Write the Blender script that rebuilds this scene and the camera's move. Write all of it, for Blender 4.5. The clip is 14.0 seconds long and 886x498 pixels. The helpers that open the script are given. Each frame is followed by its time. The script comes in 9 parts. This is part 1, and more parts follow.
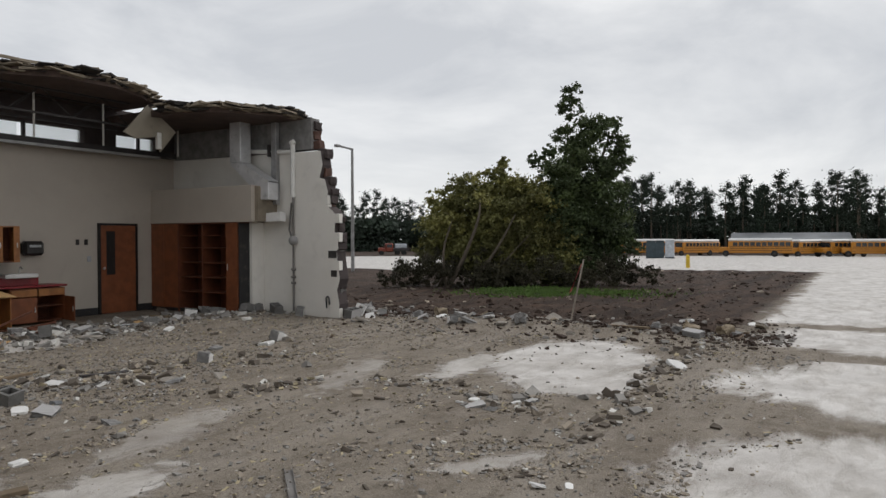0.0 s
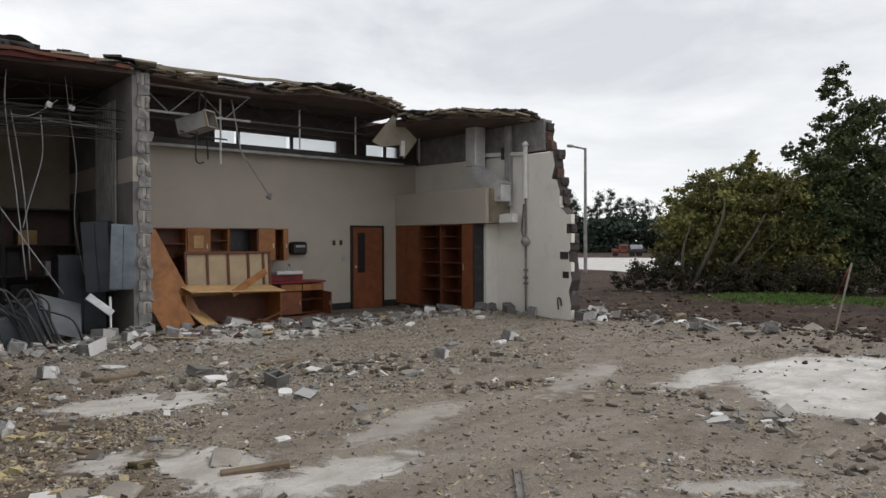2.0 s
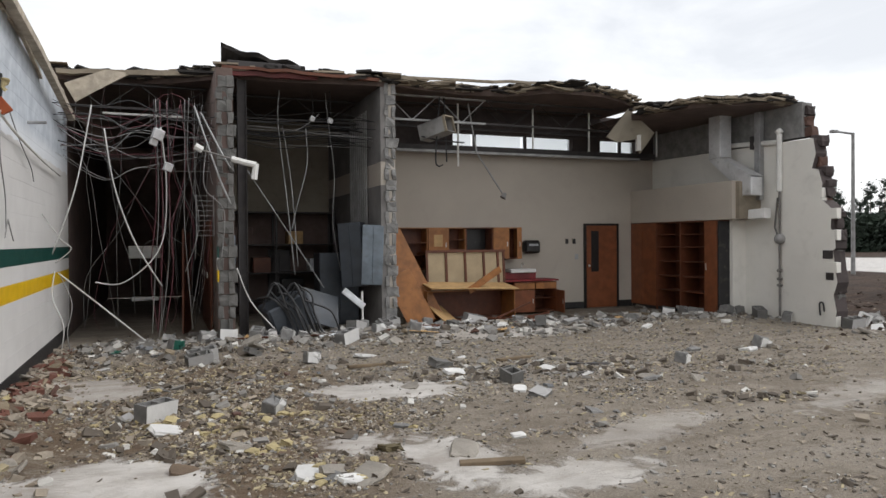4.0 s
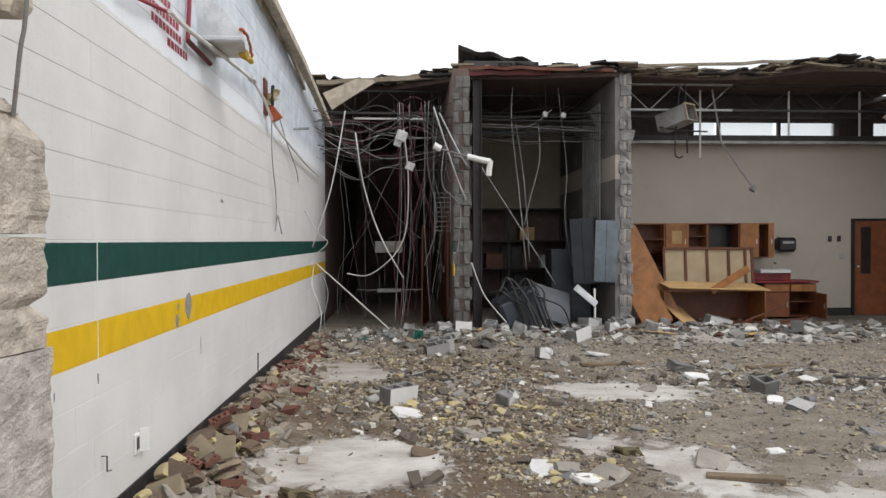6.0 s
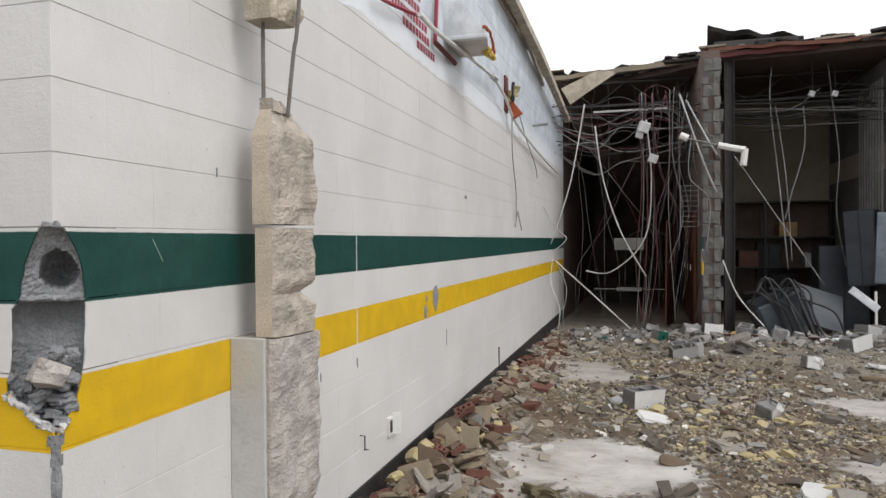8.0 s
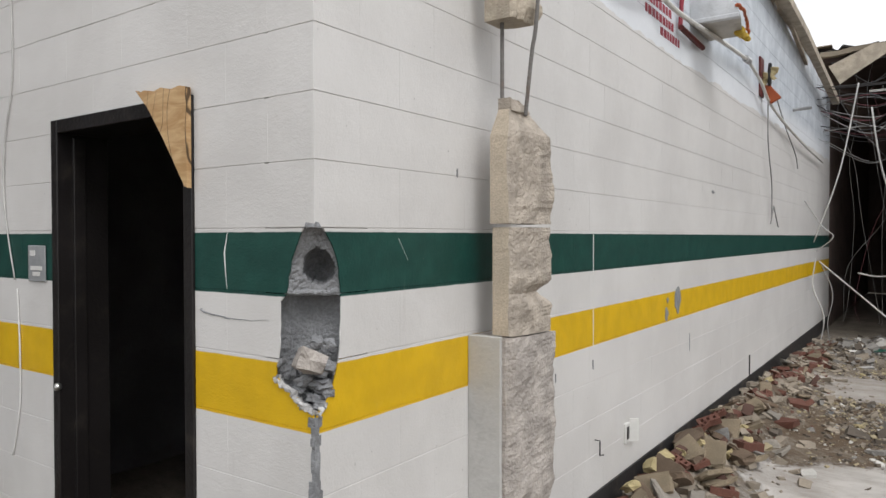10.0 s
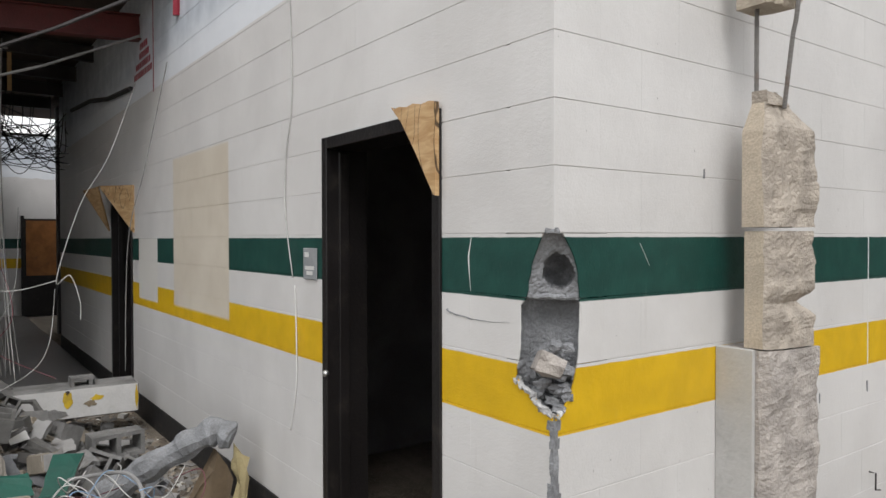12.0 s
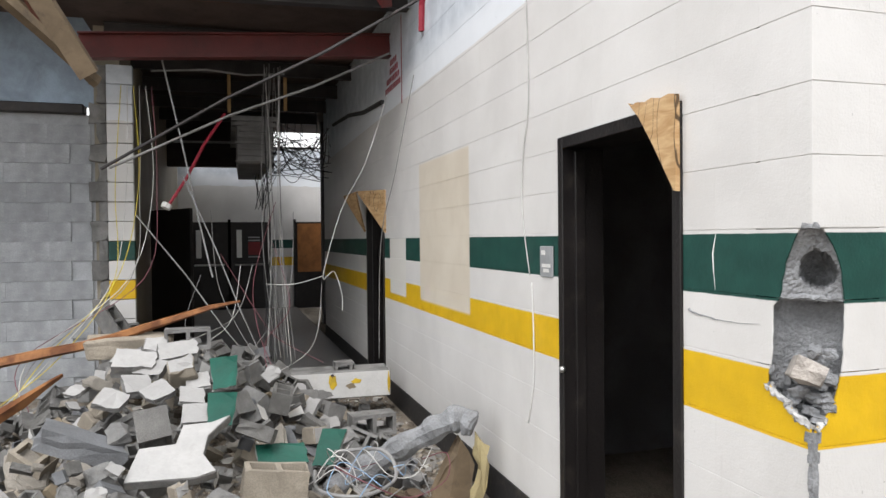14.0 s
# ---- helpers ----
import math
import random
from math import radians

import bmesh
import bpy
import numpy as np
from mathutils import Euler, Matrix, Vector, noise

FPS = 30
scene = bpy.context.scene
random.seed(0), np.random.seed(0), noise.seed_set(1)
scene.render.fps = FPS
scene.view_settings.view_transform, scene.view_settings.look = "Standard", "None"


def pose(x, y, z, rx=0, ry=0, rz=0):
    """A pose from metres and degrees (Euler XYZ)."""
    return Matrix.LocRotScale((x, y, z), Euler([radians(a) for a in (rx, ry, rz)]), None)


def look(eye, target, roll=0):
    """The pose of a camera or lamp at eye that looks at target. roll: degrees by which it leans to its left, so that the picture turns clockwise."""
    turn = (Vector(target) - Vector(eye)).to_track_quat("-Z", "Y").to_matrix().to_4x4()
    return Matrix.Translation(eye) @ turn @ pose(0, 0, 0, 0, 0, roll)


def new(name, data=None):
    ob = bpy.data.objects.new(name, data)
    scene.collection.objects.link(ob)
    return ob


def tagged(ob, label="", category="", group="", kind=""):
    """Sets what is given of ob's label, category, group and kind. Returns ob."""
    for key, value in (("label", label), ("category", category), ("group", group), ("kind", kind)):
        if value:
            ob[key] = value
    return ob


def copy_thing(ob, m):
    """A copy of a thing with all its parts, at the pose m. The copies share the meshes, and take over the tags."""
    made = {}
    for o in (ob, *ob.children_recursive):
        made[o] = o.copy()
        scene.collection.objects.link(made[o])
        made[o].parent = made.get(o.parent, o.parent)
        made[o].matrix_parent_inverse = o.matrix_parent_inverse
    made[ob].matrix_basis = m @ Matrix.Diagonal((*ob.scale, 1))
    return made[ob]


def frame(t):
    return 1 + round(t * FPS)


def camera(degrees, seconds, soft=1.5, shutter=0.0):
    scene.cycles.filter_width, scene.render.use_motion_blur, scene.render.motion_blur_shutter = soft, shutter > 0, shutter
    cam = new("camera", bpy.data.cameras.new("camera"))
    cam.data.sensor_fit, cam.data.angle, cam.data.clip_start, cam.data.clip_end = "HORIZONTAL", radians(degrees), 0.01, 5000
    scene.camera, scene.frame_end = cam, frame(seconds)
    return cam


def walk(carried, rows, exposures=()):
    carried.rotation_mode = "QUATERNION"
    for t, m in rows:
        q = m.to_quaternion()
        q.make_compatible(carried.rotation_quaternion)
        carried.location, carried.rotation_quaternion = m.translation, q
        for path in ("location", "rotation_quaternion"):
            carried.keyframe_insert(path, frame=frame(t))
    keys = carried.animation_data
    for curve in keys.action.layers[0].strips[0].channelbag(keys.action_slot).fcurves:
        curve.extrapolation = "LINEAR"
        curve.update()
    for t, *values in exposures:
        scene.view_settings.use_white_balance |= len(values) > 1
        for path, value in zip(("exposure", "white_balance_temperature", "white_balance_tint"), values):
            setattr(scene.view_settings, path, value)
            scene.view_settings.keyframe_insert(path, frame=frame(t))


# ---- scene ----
cam = camera(64.6, 14.0)
PATH = [
    (0, (1.539, -1.908, 1.694), (3.259, -0.887, 1.664), -0.2),
    (0.5, (1.563, -1.891, 1.695), (3.194, -0.733, 1.666), -0.1),
    (1, (1.586, -1.876, 1.695), (3.115, -0.588, 1.667), -0.2),
    (1.5, (1.603, -1.868, 1.695), (3.021, -0.458, 1.668), -0.2),
    (2, (1.615, -1.866, 1.694), (2.913, -0.344, 1.669), -0.2),
    (2.5, (1.622, -1.866, 1.693), (2.791, -0.243, 1.669), -0.3),
    (3, (1.626, -1.858, 1.691), (2.658, -0.145, 1.667), -0.2),
    (3.2, (1.626, -1.849, 1.69), (2.601, -0.102, 1.666), -0.3),
    (5.5, (1.617, -1.684, 1.643), (1.889, 0.297, 1.619), -0.2),
    (6, (1.6, -1.658, 1.629), (1.709, 0.339, 1.605), -0.2),
    (6.5, (1.581, -1.629, 1.616), (1.524, 0.37, 1.591), -0.2),
    (7, (1.563, -1.593, 1.604), (1.341, 0.395, 1.579), -0.3),
    (7.5, (1.547, -1.556, 1.592), (1.162, 0.406, 1.566), -0.1),
    (8, (1.536, -1.534, 1.593), (0.986, 0.389, 1.569), -0.4),
    (8.2, (1.532, -1.527, 1.594), (0.919, 0.377, 1.57), -0.3),
    (10.3, (1.498, -1.48, 1.61), (0.272, 0.1, 1.58), -0.1),
    (10.5, (1.496, -1.476, 1.61), (0.218, 0.062, 1.584), -0.1),
    (11, (1.498, -1.466, 1.603), (0.095, -0.04, 1.577), -0.1),
    (11.5, (1.508, -1.479, 1.615), (-0.009, -0.177, 1.587), -0.0),
    (12, (1.506, -1.506, 1.623), (-0.112, -0.331, 1.592), -0.1),
    (12.5, (1.507, -1.528, 1.627), (-0.204, -0.492, 1.59), -0.3),
    (13, (1.517, -1.539, 1.627), (-0.273, -0.648, 1.59), -0.3),
    (13.5, (1.532, -1.543, 1.625), (-0.327, -0.804, 1.589), -0.4),
    (14, (1.548, -1.542, 1.621), (-0.363, -0.955, 1.59), -0.6),
]
walk(cam, [(t, look(eye, target, roll)) for t, eye, target, roll in PATH], [(0, -0.2), (1.0, -0.08), (3, 0.12), (5.5, 0.5), (7.5, 0.44), (11, 0.32), (12.5, 0.55), (14, 0.98)])

# ---- world, sun ----
world = bpy.data.worlds.new("overcast_world")
scene.world = world
world.use_nodes = True
wt = world.node_tree
wt.nodes.clear()


def wnode(kind, **props):
    n = wt.nodes.new(kind)
    for k, v in props.items():
        n.inputs[k].default_value = v
    return n


w_out = wnode("ShaderNodeOutputWorld")
w_bg = wnode("ShaderNodeBackground", Strength=1.0)
w_sky = wt.nodes.new("ShaderNodeTexSky")
w_sky.sky_type = "NISHITA"
w_sky.sun_disc = False
w_sky.sun_elevation = radians(42)
w_sky.sun_rotation = radians(200)
w_scale = wnode("ShaderNodeVectorMath")
w_scale.operation = "SCALE"
w_scale.inputs["Scale"].default_value = 0.10
wt.links.new(w_sky.outputs[0], w_scale.inputs[0])
w_co = wt.nodes.new("ShaderNodeTexCoord")
w_map = wt.nodes.new("ShaderNodeMapping")
w_map.inputs["Scale"].default_value = (1.0, 1.0, 2.5)
wt.links.new(w_co.outputs["Generated"], w_map.inputs["Vector"])
w_noise = wnode("ShaderNodeTexNoise", Scale=2.7, Detail=7.0, Roughness=0.55, Distortion=0.35)
wt.links.new(w_map.outputs[0], w_noise.inputs["Vector"])
w_ramp = wt.nodes.new("ShaderNodeValToRGB")
w_ramp.color_ramp.elements[0].position = 0.34
w_ramp.color_ramp.elements[0].color = (0.73, 0.75, 0.785, 1)
w_ramp.color_ramp.elements[1].position = 0.62
w_ramp.color_ramp.elements[1].color = (1.07, 1.075, 1.08, 1)
wt.links.new(w_noise.outputs["Fac"], w_ramp.inputs["Fac"])
w_mix = wt.nodes.new("ShaderNodeMixRGB")
w_mix.inputs["Fac"].default_value = 0.92
wt.links.new(w_scale.outputs[0], w_mix.inputs["Color1"])
wt.links.new(w_ramp.outputs["Color"], w_mix.inputs["Color2"])
wt.links.new(w_mix.outputs[0], w_bg.inputs["Color"])
wt.links.new(w_bg.outputs[0], w_out.inputs["Surface"])

sun = new("sun", bpy.data.lights.new("sun", "SUN"))
sun.data.energy = 1.3
sun.data.angle = radians(25)
sun.data.color = (1.0, 0.985, 0.975)
sun.matrix_world = look((0, 0, 30), (-13.0, 7.0, 12.0))


# ---- materials ----
class Nodes:
    """A small helper to wire one node material."""

    def __init__(self, name):
        self.mat = bpy.data.materials.new(name)
        self.mat.use_nodes = True
        self.t = self.mat.node_tree
        self.t.nodes.clear()
        self.out = self.t.nodes.new("ShaderNodeOutputMaterial")
        self.bsdf = self.t.nodes.new("ShaderNodeBsdfPrincipled")
        self.t.links.new(self.bsdf.outputs[0], self.out.inputs["Surface"])

    def put(self, value, socket):
        if isinstance(value, bpy.types.NodeSocket):
            self.t.links.new(value, socket)
        elif isinstance(value, (tuple, list)) and len(value) == 3 and socket.type == "RGBA":
            socket.default_value = (*value, 1)
        else:
            socket.default_value = value

    def math(self, op, a, b=0.0, clamp=False):
        n = self.t.nodes.new("ShaderNodeMath")
        n.operation, n.use_clamp = op, clamp
        self.put(a, n.inputs[0])
        self.put(b, n.inputs[1])
        return n.outputs[0]

    def band(self, v, lo, hi, soft=0.003):
        """1 where lo < v < hi, with soft edges."""
        up = self.math("MULTIPLY", self.math("SUBTRACT", v, lo), 1 / soft)
        up = self.math("ADD", up, 0.5, True)
        dn = self.math("MULTIPLY", self.math("SUBTRACT", hi, v), 1 / soft)
        dn = self.math("ADD", dn, 0.5, True)
        return self.math("MULTIPLY", up, dn)

    def mix(self, f, a, b, mode="MIX"):
        n = self.t.nodes.new("ShaderNodeMixRGB")
        n.blend_type = mode
        self.put(f, n.inputs["Fac"])
        self.put(a, n.inputs["Color1"])
        self.put(b, n.inputs["Color2"])
        return n.outputs[0]

    def position(self):
        return self.t.nodes.new("ShaderNodeNewGeometry").outputs["Position"]

    def local(self):
        return self.t.nodes.new("ShaderNodeTexCoord").outputs["Object"]

    def xyz(self, v):
        n = self.t.nodes.new("ShaderNodeSeparateXYZ")
        self.put(v, n.inputs[0])
        return n.outputs

    def noise(self, v, scale, detail=4.0, rough=0.55, distortion=0.0, stretch=None):
        if stretch:
            mp = self.t.nodes.new("ShaderNodeMapping")
            mp.inputs["Scale"].default_value = stretch
            self.put(v, mp.inputs["Vector"])
            v = mp.outputs[0]
        n = self.t.nodes.new("ShaderNodeTexNoise")
        self.put(v, n.inputs["Vector"])
        n.inputs["Scale"].default_value = scale
        n.inputs["Detail"].default_value = detail
        n.inputs["Roughness"].default_value = rough
        n.inputs["Distortion"].default_value = distortion
        return n.outputs["Fac"]

    def ramp(self, f, lo, hi):
        n = self.t.nodes.new("ShaderNodeMapRange")
        n.interpolation_type = "SMOOTHSTEP"
        self.put(f, n.inputs["Value"])
        n.inputs["From Min"].default_value = lo
        n.inputs["From Max"].default_value = hi
        return n.outputs[0]

    def random(self):
        return self.t.nodes.new("ShaderNodeObjectInfo").outputs["Random"]

    def island(self):
        return self.t.nodes.new("ShaderNodeNewGeometry").outputs["Random Per Island"]

    def finish(self, color, rough=0.7, metal=0.0, bump=None, depth=0.01, strength=0.6, spec=0.4):
        self.put(color, self.bsdf.inputs["Base Color"])
        self.put(rough, self.bsdf.inputs["Roughness"])
        self.put(metal, self.bsdf.inputs["Metallic"])
        self.bsdf.inputs["Specular IOR Level"].default_value = spec
        if bump is not None:
            b = self.t.nodes.new("ShaderNodeBump")
            b.inputs["Strength"].default_value = strength
            b.inputs["Distance"].default_value = depth
            self.put(bump, b.inputs["Height"])
            self.t.links.new(b.outputs[0], self.bsdf.inputs["Normal"])
        return self.mat


def surface(name, color, rough=0.7, metal=0.0, dirt=(0.10, 0.085, 0.07), dirty=0.35, grain=60.0, blotch=3.0, depth=0.003, vary=0.25, spec=0.4, per=""):
    """A plain material: a base colour with blotches, grain, dirt and relief; per: object or island, for pieces that differ."""
    n = Nodes(name)
    p = n.local() if per == "object" else n.position()
    big, fine = n.noise(p, blotch, 5.0, 0.6, 0.3), n.noise(p, grain, 3.0)
    light = tuple(min(1, c * (1 + vary)) for c in color)
    dark = tuple(c * (1 - vary) for c in color)
    col = n.mix(n.ramp(big, 0.3, 0.7), dark, light)
    col = n.mix(n.math("MULTIPLY", n.ramp(fine, 0.35, 0.65) if grain >= 90 else fine, 0.42 if grain >= 90 else 0.35), col, tuple(c * 0.55 for c in color))
    col = n.mix(n.math("MULTIPLY", n.ramp(n.noise(p, blotch * 2.7, 6.0, 0.65, 0.5), 0.52, 0.75), dirty), col, dirt)
    if per:
        r = n.random() if per == "object" else n.island()
        col = n.mix(n.math("MULTIPLY", r, 0.45), col, tuple(c * 0.5 for c in color))
    rg = n.math("ADD", rough - 0.08, n.math("MULTIPLY", big, 0.16), True)
    return n.finish(col, rg, metal, n.math("ADD", fine, big), depth, 0.7, spec)


C = 0.2032  # one block course
LIFT = 0.0125  # the courses start this far above the slab


def wall_paint():
    """Cream-white painted block with a green and a yellow band, bare bluish plaster overspray on top, old beige patches."""
    n = Nodes("banded_wall_paint")
    p = n.position()
    x, y, z = n.xyz(p)[0:3]
    wob = n.math("MULTIPLY", n.math("SUBTRACT", n.noise(p, 14.0, 3.0), 0.5), 0.006)
    zz = n.math("ADD", z, wob)
    big = n.noise(p, 1.6, 5.0, 0.6, 0.3)
    col = n.mix(n.ramp(big, 0.3, 0.7), (0.60, 0.585, 0.57), (0.68, 0.665, 0.65))
    rnd = n.random()
    col = n.mix(n.math("MULTIPLY", rnd, 0.10), col, (0.52, 0.49, 0.45))
    green = n.mix(n.ramp(n.noise(p, 9.0, 4.0), 0.35, 0.7), (0.004, 0.045, 0.036), (0.009, 0.064, 0.050))
    yellow = n.mix(n.ramp(n.noise(p, 7.0, 4.0), 0.3, 0.7), (0.60, 0.370, 0.006), (0.70, 0.435, 0.008))
    g, yl = n.band(zz, 7.015 * C, 8.0 * C), n.band(zz, 5.02 * C, 6.005 * C)
    on_l = n.band(y, -0.05, 0.03)
    patch = n.math("MULTIPLY", n.band(x, -4.13, -2.87, 0.02), n.band(z, 5.45 * C, 11 * C, 0.02))
    small = n.math("MULTIPLY", n.band(x, -5.27, -4.62, 0.01), n.band(z, 5.35 * C, 8.0 * C, 0.01))
    patch, small = n.math("MULTIPLY", patch, on_l), n.math("MULTIPLY", small, on_l)
    col = n.mix(g, col, green)
    col = n.mix(yl, col, yellow)
    col = n.mix(patch, col, n.mix(n.ramp(big, 0.3, 0.7), (0.57, 0.505, 0.41), (0.66, 0.60, 0.505)))
    col = n.mix(small, col, (0.66, 0.64, 0.60))
    # bare wall above the old ceiling line, with white overspray along it
    ragged = n.math("ADD", 0.012, n.math("MULTIPLY", n.math("SUBTRACT", 1.0, on_l), 0.13))
    edge = n.math("ADD", z, n.math("MULTIPLY", n.math("SUBTRACT", n.noise(p, 3.0, 5.0), 0.5), ragged))
    edge = n.math("SUBTRACT", edge, n.math("MULTIPLY", n.ramp(y, 3.0, 10.0), 0.06))
    bare = n.mix(n.ramp(n.noise(p, 4.0, 5.0, 0.6), 0.35, 0.7), (0.47, 0.51, 0.56), (0.64, 0.68, 0.73))
    spray = n.math("SUBTRACT", 1.0, n.ramp(edge, 2.98, 3.22))
    bare = n.mix(n.math("MULTIPLY", spray, 0.8), bare, (0.78, 0.80, 0.83))
    col = n.mix(n.band(edge, 2.878, 9.0, 0.008), col, bare)
    # scuffs and drips
    streak = n.ramp(n.noise(p, 3.0, 5.0, 0.7, 0.2, (5.0, 5.0, 0.7)), 0.62, 0.8)
    col = n.mix(n.math("MULTIPLY", streak, 0.18), col, (0.30, 0.27, 0.23))
    speck = n.ramp(n.noise(p, 38.0, 2.0), 0.73, 0.78)
    col = n.mix(n.math("MULTIPLY", speck, 0.5), col, (0.16, 0.15, 0.14))
    fine = n.noise(p, 120.0, 4.0, 0.6)
    mid = n.noise(p, 26.0, 4.0, 0.6)
    return n.finish(col, n.math("ADD", 0.36, n.math("MULTIPLY", big, 0.25)), 0.0, n.math("ADD", fine, n.math("MULTIPLY", mid, 1.5)), 0.0022, 0.55, 0.45)


# light patches on the slab: x, y, half length, half width, turn in degrees, strength, squared or round
PALE = [(10.9, 1.55, 2.0, 1.15, 12, 0.95, 0), (9.5, 1.0, 0.9, 0.8, -10, 0.8, 0), (9.7, 2.6, 1.1, 0.35, 8, 0.7, 0), (8.6, 3.6, 1.2, 0.3, 20, 0.35, 0), (10.7, -3.1, 1.9, 2.7, 0, 1.0, 0), (6.7, -3.1, 1.9, 2.6, 0, 0.9, 0), (14.6, -3.5, 1.8, 3.3, 0, 1.0, 0), (38.0, -15.4, 21.2, 15.2, 0, 1.0, 1), (49.5, 7.0, 7.0, 8.0, 0, 1.0, 1), (47.0, 32.0, 12.0, 11.0, 0, 1.0, 1),
        (3.95, 5.75, 0.95, 0.5, -12, 0.85, 0), (1.22, 3.5, 0.78, 0.68, 0, 0.85, 0), (3.68, 3.2, 0.36, 0.85, 0, 0.8, 0), (3.1, 3.85, 0.42, 0.28, 0, 0.65, 0), (0.75, 7.4, 0.5, 0.42, 0, 0.55, 0), (0.74, 3.0, 0.25, 0.35, 0, 0.6, 0), (4.3, 2.5, 0.8, 0.35, 0, 0.7, 0), (0.95, 6.9, 0.6, 0.5, 0, 0.6, 0), (7.3, 9.4, 1.6, 0.45, 0, 0.6, 0), (6.3, 0.45, 0.55, 0.2, -30, 0.5, 0), (5.6, 3.3, 1.0, 0.3, 20, 0.35, 0), (74.0, 52.0, 34.0, 26.0, 0, 1.0, 0), (98.0, 4.0, 46.0, 30.0, 0, 1.0, 0)]


def ground_material():
    n = Nodes("slab_and_dirt")
    p = n.position()
    x, y, z = n.xyz(p)[0:3]
    big, mid, fine = n.noise(p, 0.45, 6.0, 0.65, 0.4), n.noise(p, 4.5, 6.0, 0.65, 0.3), n.noise(p, 45.0, 5.0, 0.7)
    # dragged streaks left by machines
    drag = n.noise(p, 1.0, 6.0, 0.65, 0.5, (0.55, 2.2, 1.0))
    col = n.mix(n.ramp(mid, 0.3, 0.7), (0.140, 0.115, 0.089), (0.235, 0.200, 0.160))
    col = n.mix(n.ramp(drag, 0.42, 0.62), col, n.mix(fine, (0.185, 0.156, 0.122), (0.30, 0.262, 0.216)))
    col = n.mix(n.math("MULTIPLY", n.ramp(big, 0.50, 0.68), 0.7), col, n.mix(mid, (0.085, 0.064, 0.046), (0.165, 0.130, 0.098)))
    col = n.mix(n.math("MULTIPLY", n.ramp(n.noise(p, 13.0, 5.0, 0.75), 0.50, 0.66), 0.38), col, (0.085, 0.070, 0.055))
    col = n.mix(n.math("MULTIPLY", n.ramp(n.noise(p, 34.0, 3.0, 0.7), 0.58, 0.70), 0.45), col, (0.40, 0.355, 0.30))
    col = n.mix(n.math("MULTIPLY", n.ramp(n.noise(p, 0.9, 7.0, 0.7, 0.8, (0.30, 1.5, 1.0)), 0.53, 0.64), 0.38), col, n.mix(fine, (0.27, 0.242, 0.208), (0.37, 0.335, 0.295)))
    # gravelly grain
    grit, speck = n.noise(p, 95.0, 2.0, 0.6), n.noise(p, 60.0, 3.0, 0.7)
    loose = n.ramp(n.noise(p, 0.7, 6.0, 0.7, 0.5, (0.6, 1.6, 1.0)), 0.38, 0.62)
    col = n.mix(n.math("MULTIPLY", n.ramp(speck, 0.54, 0.64), n.math("ADD", 0.25, n.math("MULTIPLY", loose, 0.4))), col, (0.085, 0.070, 0.055))
    col = n.mix(n.math("MULTIPLY", n.ramp(grit, 0.54, 0.64), n.math("ADD", 0.2, n.math("MULTIPLY", loose, 0.45))), col, (0.40, 0.36, 0.305))
    # rusty brown stain under the litter
    sx, sy = n.math("MULTIPLY", n.math("SUBTRACT", x, 1.9), 1 / 2.3), n.math("MULTIPLY", n.math("SUBTRACT", y, 5.3), 1 / 4.4)
    near = n.math("SUBTRACT", 1.0, n.math("SQRT", n.math("ADD", n.math("MULTIPLY", sx, sx), n.math("MULTIPLY", sy, sy))), True)
    stain = n.math("MULTIPLY", n.ramp(near, 0.0, 0.5), n.ramp(n.noise(p, 2.4, 6.0, 0.7, 0.6), 0.34, 0.52))
    col = n.mix(n.math("MULTIPLY", stain, 0.9), col, n.mix(fine, (0.075, 0.048, 0.029), (0.150, 0.104, 0.066)))
    # bare brown earth past the slab
    wav = n.math("MULTIPLY", n.math("SUBTRACT", n.noise(p, 0.35, 5.0), 0.5), 3.0)
    earth = n.math("MULTIPLY", n.ramp(n.math("ADD", x, wav), 13.6, 14.8), n.ramp(n.math("ADD", y, n.math("MULTIPLY", wav, 0.25)), -0.5, 0.3))
    brown = n.mix(n.ramp(n.noise(p, 0.9, 7.0, 0.72, 0.4, (0.35, 1.6, 1.0)), 0.36, 0.66), (0.021, 0.0125, 0.008), (0.066, 0.040, 0.027))
    brown = n.mix(n.math("MULTIPLY", n.ramp(n.noise(p, 5.0, 5.0, 0.7), 0.5, 0.7), 0.6), brown, (0.024, 0.016, 0.011))
    brown = n.mix(n.math("MULTIPLY", n.ramp(n.noise(p, 0.4, 5.0, 0.7, 0.3, (0.3, 1.8, 1.0)), 0.60, 0.70), 0.6), brown, (0.16, 0.125, 0.10))
    col = n.mix(earth, col, brown)
    # pale dusty slab and wet film
    rag = n.math("SUBTRACT", n.noise(p, 0.8, 8.0, 0.68, 0.9, (0.8, 1.5, 1.0)), 0.5)
    torn = n.math("MULTIPLY", rag, 1.7)
    frayed = n.math("MULTIPLY", n.math("SUBTRACT", n.noise(p, 3.2, 8.0, 0.72, 0.6), 0.5), 1.1)
    pale = None
    for cx, cy, rx, ry, turn, strength, square in PALE:
        ca, sa = math.cos(radians(turn)), math.sin(radians(turn))
        ox, oy = n.math("SUBTRACT", x, cx), n.math("SUBTRACT", y, cy)
        dx = n.math("ADD", n.math("MULTIPLY", ox, ca / rx), n.math("MULTIPLY", oy, sa / rx))
        dy = n.math("ADD", n.math("MULTIPLY", ox, -sa / ry), n.math("MULTIPLY", oy, ca / ry))
